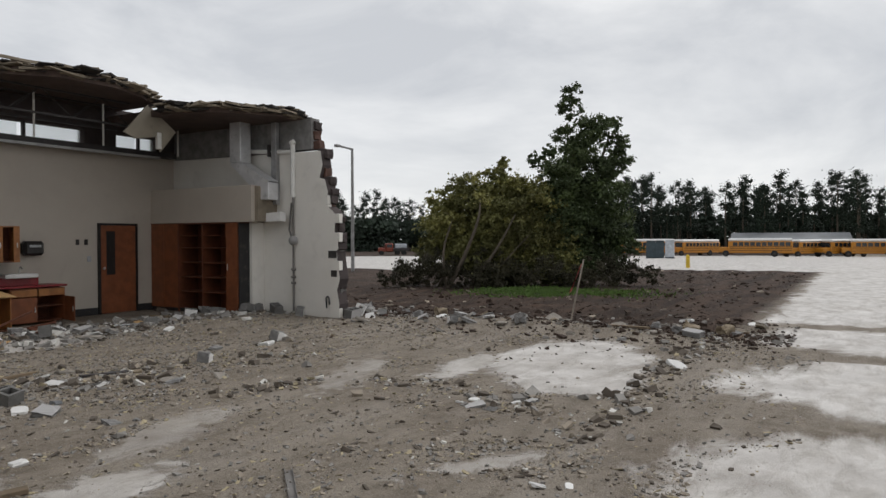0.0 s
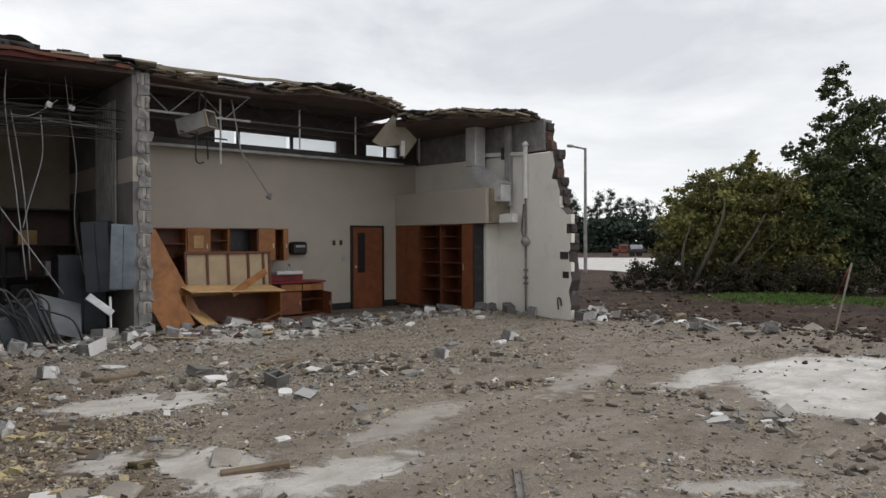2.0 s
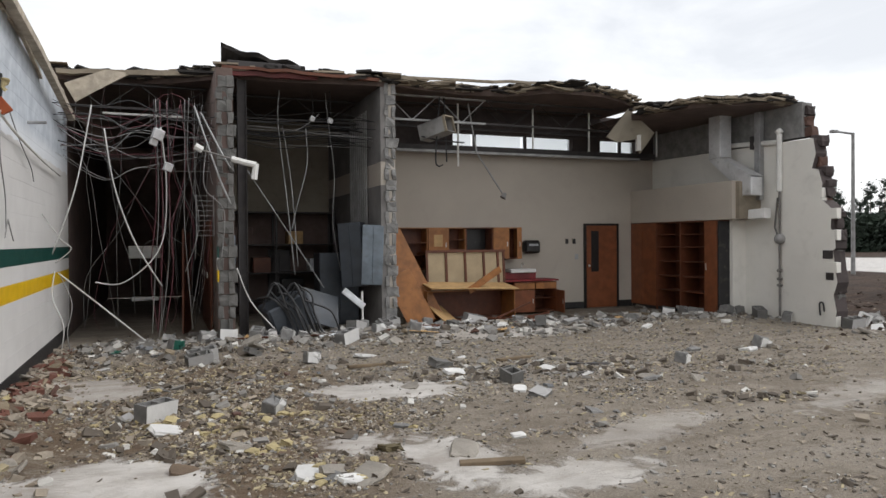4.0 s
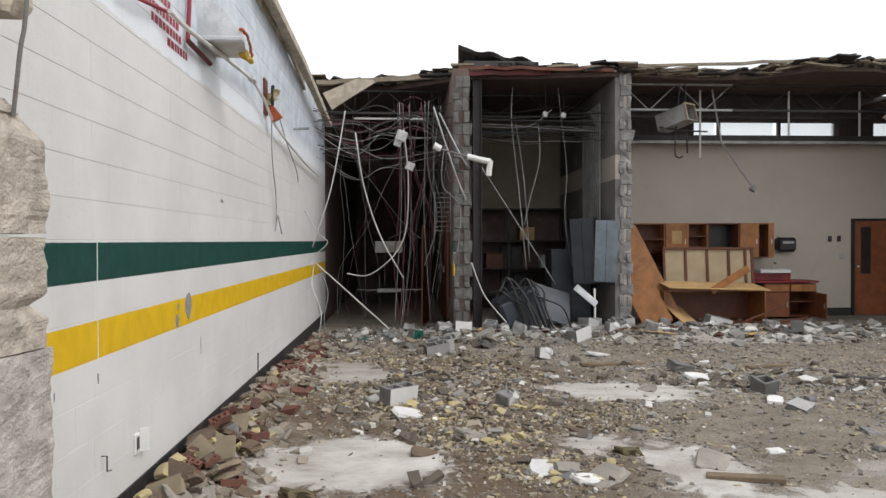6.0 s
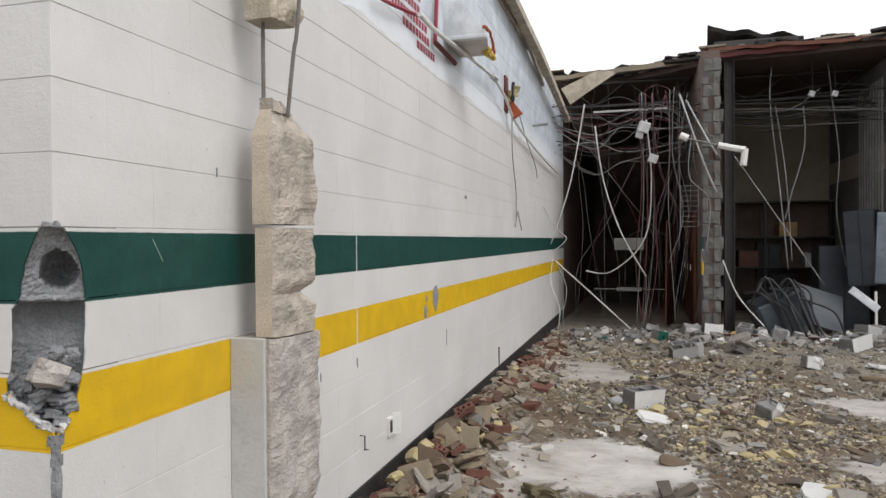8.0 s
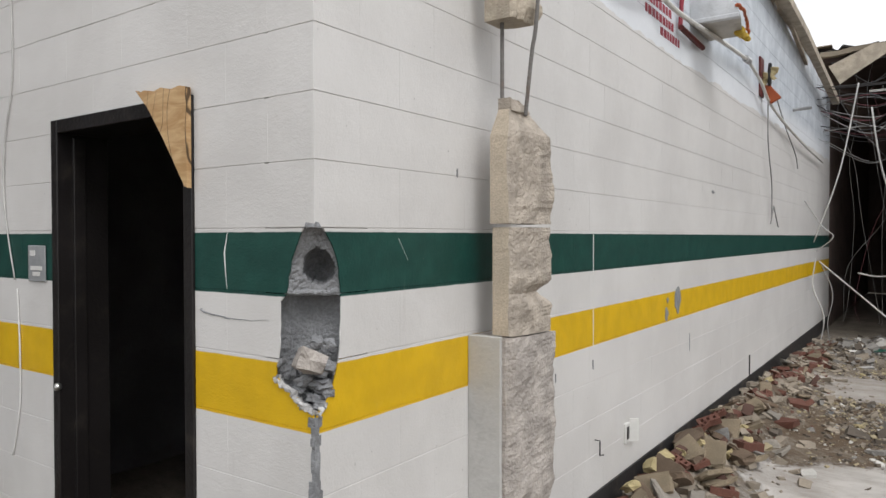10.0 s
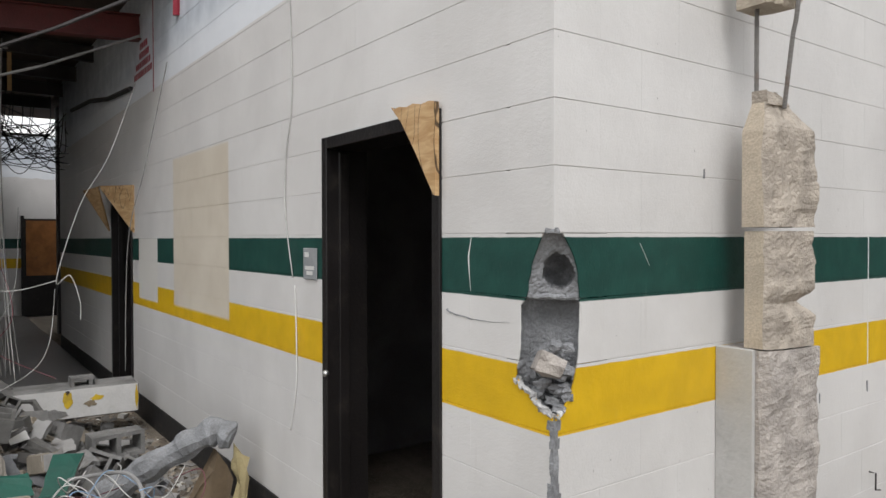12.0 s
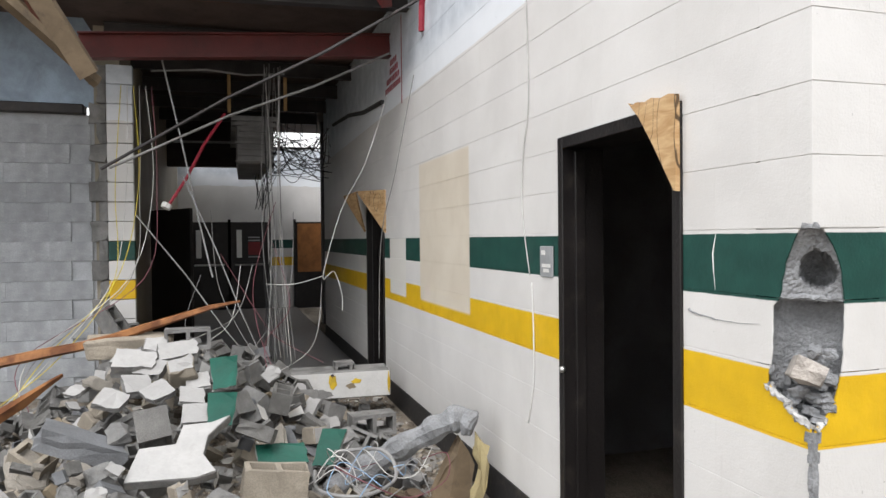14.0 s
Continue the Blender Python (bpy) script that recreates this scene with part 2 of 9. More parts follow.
        if square:
            d = n.math("MINIMUM", n.math("SUBTRACT", rx, n.math("MULTIPLY", n.math("ABSOLUTE", dx), rx)), n.math("SUBTRACT", ry, n.math("MULTIPLY", n.math("ABSOLUTE", dy), ry)))
        else:
            d = n.math("SUBTRACT", 1.0, n.math("SQRT", n.math("ADD", n.math("MULTIPLY", dx, dx), n.math("MULTIPLY", dy, dy))))
            d = n.math("MULTIPLY", d, min(rx, ry))
        one = n.math("MULTIPLY", n.ramp(n.math("ADD", d, torn if min(rx, ry) > 1.0 else frayed), -0.06, 0.32 if min(rx, ry) > 1.0 else 0.12), strength)
        pale = one if pale is None else n.math("MAXIMUM", pale, one)
    thin = n.ramp(n.noise(p, 2.2, 7.0, 0.7, 0.4, (0.7, 1.6, 1.0)), 0.34, 0.58)
    pale = n.math("MULTIPLY", pale, n.math("ADD", 0.66, n.math("MULTIPLY", thin, 0.34)))
    sand = n.mix(n.ramp(n.noise(p, 1.8, 5.0, 0.6), 0.3, 0.7), (0.44, 0.415, 0.39), (0.62, 0.595, 0.565))
    sand = n.mix(n.math("MULTIPLY", n.ramp(n.noise(p, 0.5, 6.0, 0.7), 0.52, 0.66), 0.35), sand, (0.30, 0.26, 0.22))
    sand = n.mix(n.math("MULTIPLY", n.ramp(n.noise(p, 9.0, 6.0, 0.7), 0.56, 0.7), 0.4), sand, (0.26, 0.22, 0.175))
    col = n.mix(pale, col, sand)
    rough = n.math("SUBTRACT", 0.94, n.math("MULTIPLY", pale, 0.44))
    bump = n.math("ADD", n.math("ADD", n.math("MULTIPLY", mid, 1.2), n.math("MULTIPLY", fine, 0.7)), n.math("MULTIPLY", speck, 0.5))
    bump = n.math("MULTIPLY", bump, n.math("SUBTRACT", 1.0, n.math("MULTIPLY", pale, 0.8)))
    return n.finish(col, rough, 0.0, bump, 0.03, 0.8, 0.28)


M = {
    "wall_paint": wall_paint(),
    "ground": ground_material(),
    "black_base": surface("black_rubber_base", (0.022, 0.021, 0.022), 0.6, dirty=0.5, dirt=(0.12, 0.10, 0.08)),
    "mortar": surface("painted_mortar", (0.52, 0.50, 0.47), 0.85),
    "block_grey": surface("bare_grey_block", (0.255, 0.25, 0.243), 0.9, dirty=0.5, dirt=(0.33, 0.295, 0.25), grain=140, blotch=5, depth=0.012, vary=0.35, per="object"),
    "block_dirty": surface("dirty_grey_block", (0.165, 0.16, 0.152), 0.95, dirty=0.5, dirt=(0.07, 0.06, 0.055), grain=120, blotch=5, depth=0.008, per="object"),
    "block_bluegrey": surface("bluish_grey_block", (0.45, 0.465, 0.485), 0.9, dirty=0.35, dirt=(0.24, 0.235, 0.23), grain=120, blotch=2.0, depth=0.006, vary=0.3, per="object"),
    "concrete": surface("broken_concrete", (0.33, 0.30, 0.26), 0.92, dirty=0.4, grain=90, depth=0.012, per="object"),
    "tan_concrete": surface("tan_mortar_core", (0.46, 0.40, 0.32), 0.92, dirty=0.25, grain=70, blotch=6, depth=0.012),
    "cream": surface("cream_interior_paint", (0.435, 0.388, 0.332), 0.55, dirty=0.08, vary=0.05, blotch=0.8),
    # beige copy of the cream, darkened to carry the shade of inner rooms
    "cream_dark": surface("dim_dusty_beige_paint", (0.29, 0.255, 0.20), 0.7, dirty=0.3, vary=0.15, blotch=1.4),
    "white_paint": surface("white_paint", (0.72, 0.71, 0.69), 0.5, dirty=0.18, vary=0.07),
    "black_metal": surface("black_painted_steel", (0.014, 0.012, 0.012), 0.35, dirty=0.2, vary=0.2),
    # dark brown that carries the shade of the inner corridor and store room
    "dark_void": surface("shade_dark_interior", (0.13, 0.092, 0.080), 0.9, dirty=0.4),
    "roof_deck": surface("brown_roof_deck", (0.095, 0.066, 0.056), 0.85, dirty=0.5, dirt=(0.03, 0.025, 0.022)),
    "roof_black": surface("black_roofing_felt", (0.040, 0.036, 0.034), 0.9, dirty=0.3, dirt=(0.10, 0.085, 0.07), per="island"),
    "roof_tan": surface("tan_insulation_board", (0.29, 0.245, 0.185), 0.9, dirty=0.5, per="island"),
    "red_steel": surface("red_primed_steel", (0.115, 0.022, 0.020), 0.55, dirty=0.45, dirt=(0.05, 0.03, 0.025)),
    "red_paint": surface("crimson_paint", (0.30, 0.020, 0.040), 0.5, dirty=0.15),
    "dark_steel": surface("dark_steel", (0.055, 0.050, 0.050), 0.55, 0.4, dirty=0.4),
    "galv": surface("galvanised_sheet", (0.66, 0.66, 0.67), 0.36, 0.45, dirty=0.35, vary=0.15),
    "conduit": surface("grey_conduit", (0.36, 0.36, 0.36), 0.5, 0.4, dirty=0.3),
    "bus_white": surface("white_roof_paint", (0.70, 0.70, 0.69), 0.5, dirty=0.1, vary=0.05),
    "white_plastic": surface("white_pipe_cover", (0.72, 0.71, 0.68), 0.5, dirty=0.2, vary=0.08),
    "red_laminate": surface("dark_red_laminate", (0.20, 0.018, 0.022), 0.4, dirty=0.2),
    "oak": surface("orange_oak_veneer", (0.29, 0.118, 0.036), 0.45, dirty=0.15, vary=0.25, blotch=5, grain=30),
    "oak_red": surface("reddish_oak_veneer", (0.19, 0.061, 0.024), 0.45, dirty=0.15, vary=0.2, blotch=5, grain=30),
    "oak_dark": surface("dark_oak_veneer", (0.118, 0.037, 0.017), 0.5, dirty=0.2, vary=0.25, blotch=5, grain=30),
    "ply": surface("raw_plywood", (0.46, 0.29, 0.13), 0.7, dirty=0.2, vary=0.18, blotch=6, grain=30),
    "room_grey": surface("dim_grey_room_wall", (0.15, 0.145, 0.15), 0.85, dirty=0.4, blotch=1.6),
    "near_black": surface("near_black_unpainted_wall", (0.055, 0.043, 0.042), 0.9, dirty=0.4, blotch=2.0),
}


# ---- mesh helpers ----
def obj(name, bm, material, parent=None, label="", smooth=False):
    me = bpy.data.meshes.new(name)
    bm.to_mesh(me)
    bm.free()
    me.materials.append(material)
    if smooth:
        for f in me.polygons:
            f.use_smooth = True
    ob = new(name, me)
    if parent is not None:
        ob.parent = parent
    if label:
        ob["label"] = label
    return ob


def part(name, bm, material, parent, label="", smooth=False):
    return obj(name, bm, material, parent, label, smooth)


def empty(name, at=(0, 0, 0), rz=0.0):
    ob = new(name)
    ob.empty_display_size = 0.1
    ob.matrix_basis = pose(*at, 0, 0, rz)
    return ob


def box(bm, x0, y0, z0, x1, y1, z1, bevel=0.0, m=None):
    r = bmesh.ops.create_cube(bm, size=1.0)
    vs = r["verts"]
    for v in vs:
        v.co = Vector(((x0 + x1) / 2 + v.co.x * (x1 - x0), (y0 + y1) / 2 + v.co.y * (y1 - y0), (z0 + z1) / 2 + v.co.z * (z1 - z0)))
    if bevel > 0:
        es = list({e for v in vs for e in v.link_edges})
        b = bmesh.ops.bevel(bm, geom=es, offset=bevel, segments=1, affect="EDGES")
        vs = list({v for f in b["faces"] for v in f.verts} | {v for v in vs if v.is_valid})
    if m is not None:
        bmesh.ops.transform(bm, matrix=m, verts=vs)
    return vs


def bbox(x0, y0, z0, x1, y1, z1, bevel=0.0):
    bm = bmesh.new()
    box(bm, x0, y0, z0, x1, y1, z1, bevel)
    return bm


def tube(bm, points, r, sides=6, cap=True):
    """A round bar along points; r may be one radius or one for each point."""
    pts = [Vector(p) for p in points]
    rs = r if isinstance(r, (list, tuple)) else [r] * len(pts)
    rings = []
    side = None
    for i, p in enumerate(pts):
        d = (pts[min(i + 1, len(pts) - 1)] - pts[max(i - 1, 0)]).normalized()
        if side is None:
            side = d.orthogonal().normalized()
        side = (side - d * side.dot(d)).normalized()
        up = d.cross(side)
        rings.append([bm.verts.new(p + (side * math.cos(a) + up * math.sin(a)) * rs[i]) for a in [2 * math.pi * k / sides for k in range(sides)]])
    for a, b in zip(rings, rings[1:]):
        for k in range(sides):
            bm.faces.new((a[k], a[(k + 1) % sides], b[(k + 1) % sides], b[k]))
    if cap:
        bm.faces.new(rings[0][::-1])
        bm.faces.new(rings[-1])


def sag(a, b, drop, n=10):
    """Points of a slack line from a to b."""
    a, b = Vector(a), Vector(b)
    return [a.lerp(b, i / n) - Vector((0, 0, drop * 4 * (i / n) * (1 - i / n))) for i in range(n + 1)]


def smooth_line(points, n=5):
    """A soft curve through points (Catmull-Rom)."""
    p = [Vector(q) for q in points]
    out = []
    for i in range(len(p) - 1):
        a, b, c, d = p[max(i - 1, 0)], p[i], p[i + 1], p[min(i + 2, len(p) - 1)]
        for k in range(n):
            t = k / n
            out.append(0.5 * (2 * b + (c - a) * t + (2 * a - 5 * b + 4 * c - d) * t * t + (3 * b - a - 3 * c + d) * t ** 3))
    return out + [p[-1]]


def prism(bm, outline, axis, lo, hi):
    """A plate from a flat outline; axis is the direction of its thickness."""
    def place(u, v, w):
        return {"x": (w, u, v), "y": (u, w, v), "z": (u, v, w)}[axis]
    a = [bm.verts.new(place(u, v, lo)) for u, v in outline]
    b = [bm.verts.new(place(u, v, hi)) for u, v in outline]
    bm.faces.new(a)
    bm.faces.new(b[::-1])
    n = len(outline)
    for i in range(n):
        bm.faces.new((a[i], b[i], b[(i + 1) % n], a[(i + 1) % n]))
    bmesh.ops.recalc_face_normals(bm, faces=bm.faces[:])


def roughen(bm, amount, scale=6.0, seed=0.0):
    for v in bm.verts:
        v.co += noise.noise_vector(v.co * scale + Vector((seed, seed * 1.7, 0))) * amount


def structure(ob, label="", category=""):
    return tagged(ob, label, category, "", "structure")


# ---- ground ----
def mound(x, y):
    """Heaps of rubble and soil on the slab."""
    h = 0.0
    for cx, cy, rx, ry, top in ((-4.1, -1.9, 2.3, 1.3, 0.50), (-1.6, -2.2, 2.2, 1.5, 0.30), (-3.0, -4.2, 2.5, 1.8, 0.35), (0.15, 5.0, 0.55, 4.5, 0.12), (2.6, 9.7, 2.6, 0.8, 0.10),
                                (6.3, 10.0, 3.5, 0.9, 0.12), (11.5, 9.2, 2.6, 1.2, 0.12), (13.9, 3.6, 0.8, 3.4, 0.14), (15.5, -0.6, 0.5, 2.0, 0.08), (12.0, -3.0, 0.25, 3.5, 0.06)):
        d = math.hypot((x - cx) / rx, (y - cy) / ry)
        if d < 1:
            h = max(h, top * (1 - d * d) ** 1.5)
    return h


def ground_z(x, y):
    d = math.hypot(x, y)
    z = -0.004 * max(0.0, min(d, 150.0) - 15) - 0.012 * max(0.0, min(d, 150.0) - 45)
    z += mound(x, y)
    v = Vector((x, y, 0))
    z += 0.012 * noise.noise(v * 2.1) + 0.006 * noise.noise(v * 7.0)
    if x > 14 and y > 0.5:
        k = min(1.0, (x - 14) / 2) * min(1.0, (y - 0.5))
        z += k * (0.10 * noise.noise(v * 0.7) + 0.05 * noise.noise(v * 2.3))
    return z


def axis_steps(lo, near0, near1, hi, step):
    xs = list(np.arange(near0, near1, step))
    d, x = step, near0
    while x > lo:
        d *= 1.22
        x -= d
        xs.insert(0, x)
    d, x = step, xs[-1]
    while x < hi:
        d *= 1.22
        x += d
        xs.append(x)
    return xs


def build_ground():
    xs, ys = axis_steps(-900, -6, 17, 1200, 0.13), axis_steps(-900, -5, 12, 1200, 0.13)
    verts = [(x, y, ground_z(x, y)) for y in ys for x in xs]
    w = len(xs)
    faces = [(j * w + i, j * w + i + 1, (j + 1) * w + i + 1, (j + 1) * w + i) for j in range(len(ys) - 1) for i in range(w - 1)]
    me = bpy.data.meshes.new("ground")
    me.from_pydata(verts, [], faces)
    me.materials.append(M["ground"])
    for f in me.polygons:
        f.use_smooth = True
    structure(new("ground", me), "dusty concrete slab and brown earth strewn with rubble", "ground")


build_ground()
# ---- painted block walls ----
BLOCK_L = 2 * C


def block_mesh(name, length, material, proud=0.012, depth=0.08, height=C):
    """One face block, lying along x, its face towards -y; a narrow joint all round."""
    bm = bmesh.new()
    j, k = 0.0018, -0.0006
    box(bm, k, -proud, j, length - k, depth, height - j, 0.0008)
    me = bpy.data.meshes.new(name)
    bm.to_mesh(me)
    bm.free()
    me.materials.append(material)
    return me


def block_wall(wall, place, length, courses, material, skip, limit, rest_name, rest_label, first=0, keep=None):
    """Facing blocks in running bond on a wall; place(u, z) gives a block's pose; skip(u0, u1, row) leaves openings free."""
    meshes = {}
    rest = []
    todo = []
    for row in range(first, courses):
        u = 0.0 if row % 2 == 0 else -C
        while u < length - 0.01:
            u0, u1 = max(u, 0.0), min(u + BLOCK_L, length)
            u += BLOCK_L
            for a, b in skip(u0, u1, row):
                if b - a > 0.02:
                    todo.append((a, b, row))
    near = sorted(todo, key=keep) if keep else todo
    for k, (a, b, row) in enumerate(near):
        size = round(b - a, 3)
        if size not in meshes:
            meshes[size] = block_mesh("block", size, material)
        m = place(a, row * C + LIFT) @ pose(0, random.uniform(-0.0002, 0.0002), 0, random.uniform(-0.08, 0.08), 0, random.uniform(-0.02, 0.02))
        if k < limit:
            ob = new("block", meshes[size])
            ob.parent = wall
            ob.matrix_basis = m
        else:
            rest.append((meshes[size], m))
    if rest:
        bm = bmesh.new()
        vs, fs = [], []
        for me, m in rest:
            n0 = len(vs)
            vs += [m @ v.co for v in me.vertices]
            fs += [tuple(n0 + i for i in p.vertices) for p in me.polygons]
        me = bpy.data.meshes.new(rest_name)
        me.from_pydata(vs, [], fs)
        me.materials.append(material)
        ob = new(rest_name, me)
        ob.parent = wall
        tagged(ob, rest_label, "", "", "stuff")


def no_gap(a, b, row):
    return [(a, b)]


def cut(a, b, lo, hi):
    """The stretch a..b without lo..hi."""
    return [(p, q) for p, q in ((a, min(b, lo)), (max(a, hi), b)) if q > p]


def solid(name, boxes, material, label, category="wall"):
    bm = bmesh.new()
    for bx in boxes:
        box(bm, *bx)
    return structure(obj(name, bm, material), label, category)


# wall along y (its face at x = 0), from the corner to the ruined wing
R_LEN, R_ROWS = 31 * BLOCK_L, 21
wall_r = solid("wall_east", [(-0.20, 0.24, 0, -0.0022, R_LEN, R_ROWS * C), (-0.20, 0.10, 0, -0.0022, 0.24, 5 * C + LIFT), (-0.20, 0.10, 8 * C + LIFT, -0.0022, 0.24, R_ROWS * C)], M["wall_paint"], "cream painted block wall with green and yellow bands, roof torn off")


def skip_r(a, b, row):
    if row in (5, 6, 7):  # knocked-out corner
        return cut(a, b, -1, 0.22)
    return [(a, b)]


block_wall(wall_r, lambda u, z: pose(-0.012, u, z, 0, 0, 90), R_LEN, R_ROWS, M["wall_paint"], skip_r, 300, "far_blocks", "rows of painted blocks", 1, lambda t: t[0] + abs(t[2] * C - 1.6))
# wall along x (its face at y = 0), with two doors
L_LEN, L_ROWS = 25 * BLOCK_L, 19
DOORS = ((0.58, 1.53), (5.52, 6.45))
door_top = 10 * C + LIFT
wall_l = solid("wall_south", [(-0.58, 0.0022, 0, -0.22, 0.20, L_ROWS * C), (-0.22, 0.0022, 0, -0.0022, 0.10, 5 * C + LIFT), (-0.2, 0.0022, 8 * C + LIFT, -0.0022, 0.10, L_ROWS * C), (-5.52, 0.0022, 0, -1.53, 0.20, L_ROWS * C), (-L_LEN, 0.0022, 0, -6.45, 0.20, L_ROWS * C), (-1.53, 0.0022, door_top, -0.58, 0.20, L_ROWS * C), (-6.45, 0.0022, door_top, -5.52, 0.20, L_ROWS * C)], M["wall_paint"], "cream painted block wall with green and yellow bands and two doorways")


def skip_l(a, b, row):
    out = [(a, b)]
    if row < 10:
        for lo, hi in DOORS:
            out = [q for p in out for q in cut(*p, lo, hi)]
    if row in (5, 6, 7):
        out = [q for p in out for q in cut(*p, -1, (0.26, 0.26, 0.26)[row - 5])]
    return out


block_wall(wall_l, lambda u, z: pose(-u, 0.012, z, 0, 0, 0) @ pose(0, 0, 0) @ Matrix.Diagonal((-1, 1, 1, 1)), L_LEN, L_ROWS, M["wall_paint"], skip_l, 300, "far_blocks", "rows of painted blocks", 1, lambda t: t[0])
bm = bbox(-0.02, 0.0, 0.0, 0.006, R_LEN, C + LIFT - 0.006, 0.004)
structure(obj("baseboard", bm, M["black_base"], wall_r), "black rubber wall base")
for lo, hi in ((0.0, 0.58), (1.53, 5.52), (6.45, L_LEN)):
    structure(obj("baseboard", bbox(-hi, -0.006, 0.0, -lo, 0.02, C + LIFT - 0.006, 0.004), M["black_base"], wall_l), "black rubber wall base")
# dark rooms behind the two walls, their shade put into the grey colour
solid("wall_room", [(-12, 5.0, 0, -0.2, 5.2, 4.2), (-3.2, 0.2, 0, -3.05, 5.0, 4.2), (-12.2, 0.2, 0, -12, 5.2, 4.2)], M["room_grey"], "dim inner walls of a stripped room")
# out of view; added to block the sky from the room
structure(obj("ceiling_room", bbox(-12.2, 0.05, 3.87, -0.25, 5.2, 4.0), M["roof_deck"]), "unseen ceiling added to keep the stripped room dark", "ceiling")

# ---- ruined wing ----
# grey set low for the dim store room, shade put into the colour
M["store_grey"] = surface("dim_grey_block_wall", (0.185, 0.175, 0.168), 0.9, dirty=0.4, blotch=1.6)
YB, XR, XS = 12.9, 12.57, 13.25
P1 = (2.45, 2.72, 10.4)
P2 = (5.47, 5.76, 11.0)
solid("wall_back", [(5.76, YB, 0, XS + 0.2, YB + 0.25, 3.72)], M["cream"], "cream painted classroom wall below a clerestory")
# near-black colour stands for the shade under the roof deck
solid("wall_upper", [(5.76, YB, 4.15, XS + 0.2, YB + 0.25, 4.7), (5.76, YB, 3.72, 7.7, YB + 0.25, 4.15), (10.9, YB, 3.72, 11.65, YB + 0.25, 4.15), (12.75, YB, 3.72, XS + 0.2, YB + 0.25, 4.15)], M["near_black"], "unpainted wall round the clerestory, coloured dark for the shade")
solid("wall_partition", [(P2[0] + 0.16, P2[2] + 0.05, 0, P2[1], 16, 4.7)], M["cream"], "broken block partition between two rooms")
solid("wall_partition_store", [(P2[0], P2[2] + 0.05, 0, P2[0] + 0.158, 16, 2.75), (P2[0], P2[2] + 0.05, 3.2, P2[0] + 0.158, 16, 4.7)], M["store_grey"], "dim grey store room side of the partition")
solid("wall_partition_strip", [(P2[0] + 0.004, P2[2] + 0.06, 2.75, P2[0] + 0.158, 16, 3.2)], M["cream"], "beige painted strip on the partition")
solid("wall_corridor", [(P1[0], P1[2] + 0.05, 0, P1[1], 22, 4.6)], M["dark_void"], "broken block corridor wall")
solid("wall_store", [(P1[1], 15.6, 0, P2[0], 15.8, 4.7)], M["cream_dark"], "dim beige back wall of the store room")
# unseen end closes the corridor off; its dark colour stands for shade
solid("wall_corridor_end", [(-0.2, 21.8, 0, P1[0], 22, 4.7), (-0.2, R_LEN, 0, 0.0, 22, 4.3)], M["dark_void"], "far end added to close the corridor, coloured dark for shade")
M["side_paint"] = surface("cream_white_side_paint", (0.71, 0.685, 0.635), 0.6, dirty=0.12, vary=0.05, blotch=0.9)
bm = bmesh.new()
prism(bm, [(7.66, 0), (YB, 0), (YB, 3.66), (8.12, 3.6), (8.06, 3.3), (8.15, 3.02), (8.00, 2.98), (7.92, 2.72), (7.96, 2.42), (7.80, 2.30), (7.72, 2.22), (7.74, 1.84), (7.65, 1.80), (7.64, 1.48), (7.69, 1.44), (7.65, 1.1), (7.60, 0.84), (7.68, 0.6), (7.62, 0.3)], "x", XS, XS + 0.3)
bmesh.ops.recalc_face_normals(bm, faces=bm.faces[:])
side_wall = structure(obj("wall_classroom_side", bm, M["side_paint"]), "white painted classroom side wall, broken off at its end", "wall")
side_wall.data.materials.append(M["near_black"])
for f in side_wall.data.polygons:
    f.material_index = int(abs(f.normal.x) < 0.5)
solid("wall_side_top", [(XS + 0.03, 8.40, 3.66, XS + 0.3, YB, 4.34)], M["block_grey"], "bare grey block above the old ceiling of the side wall")
# corridor towards the west
solid("wall_grey", [(-6.85, -9.0, 0, -6.6, -2.72, 2.95)], M["block_bluegrey"], "bare bluish grey block wall")
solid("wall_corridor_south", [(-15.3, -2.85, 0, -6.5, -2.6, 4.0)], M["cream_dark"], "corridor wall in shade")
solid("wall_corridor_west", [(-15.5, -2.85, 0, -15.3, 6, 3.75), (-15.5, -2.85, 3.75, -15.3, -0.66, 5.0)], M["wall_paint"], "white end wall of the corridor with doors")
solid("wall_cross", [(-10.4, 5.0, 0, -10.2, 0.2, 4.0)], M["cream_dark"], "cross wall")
structure(obj("ceiling_end", bbox(-13.7, -0.66, 3.90, -12.4, 3.0, 4.0), M["roof_deck"]), "dark corridor roof deck", "ceiling")
# box added to darken the corridor top, in place of ceiling debris
solid("bulkhead", [(-12.62, -2.6, 3.02, -12.42, -0.66, 3.9)], M["near_black"], "dark box put in for ceiling debris across the corridor above head height", "bulkhead")
structure(obj("ceiling_far", bbox(-14.6, -2.9, 3.90, -12.4, -0.66, 4.0), M["roof_deck"]), "dark corridor roof deck", "ceiling")
structure(obj("ceiling_corridor", bbox(-12.4, -2.9, 3.87, -4.3, 0.02, 4.0), M["roof_deck"]), "dark corridor roof deck", "ceiling")
M["floor_dusty"] = surface("dusty_vinyl_floor", (0.14, 0.132, 0.125), 0.38, dirty=0.5, dirt=(0.20, 0.18, 0.16), vary=0.12, blotch=1.2)
structure(obj("floor_corridor", bbox(-15.3, -2.6, -0.05, -6.9, -0.012, 0.035), M["floor_dusty"]), "dusty pale vinyl corridor floor", "floor")
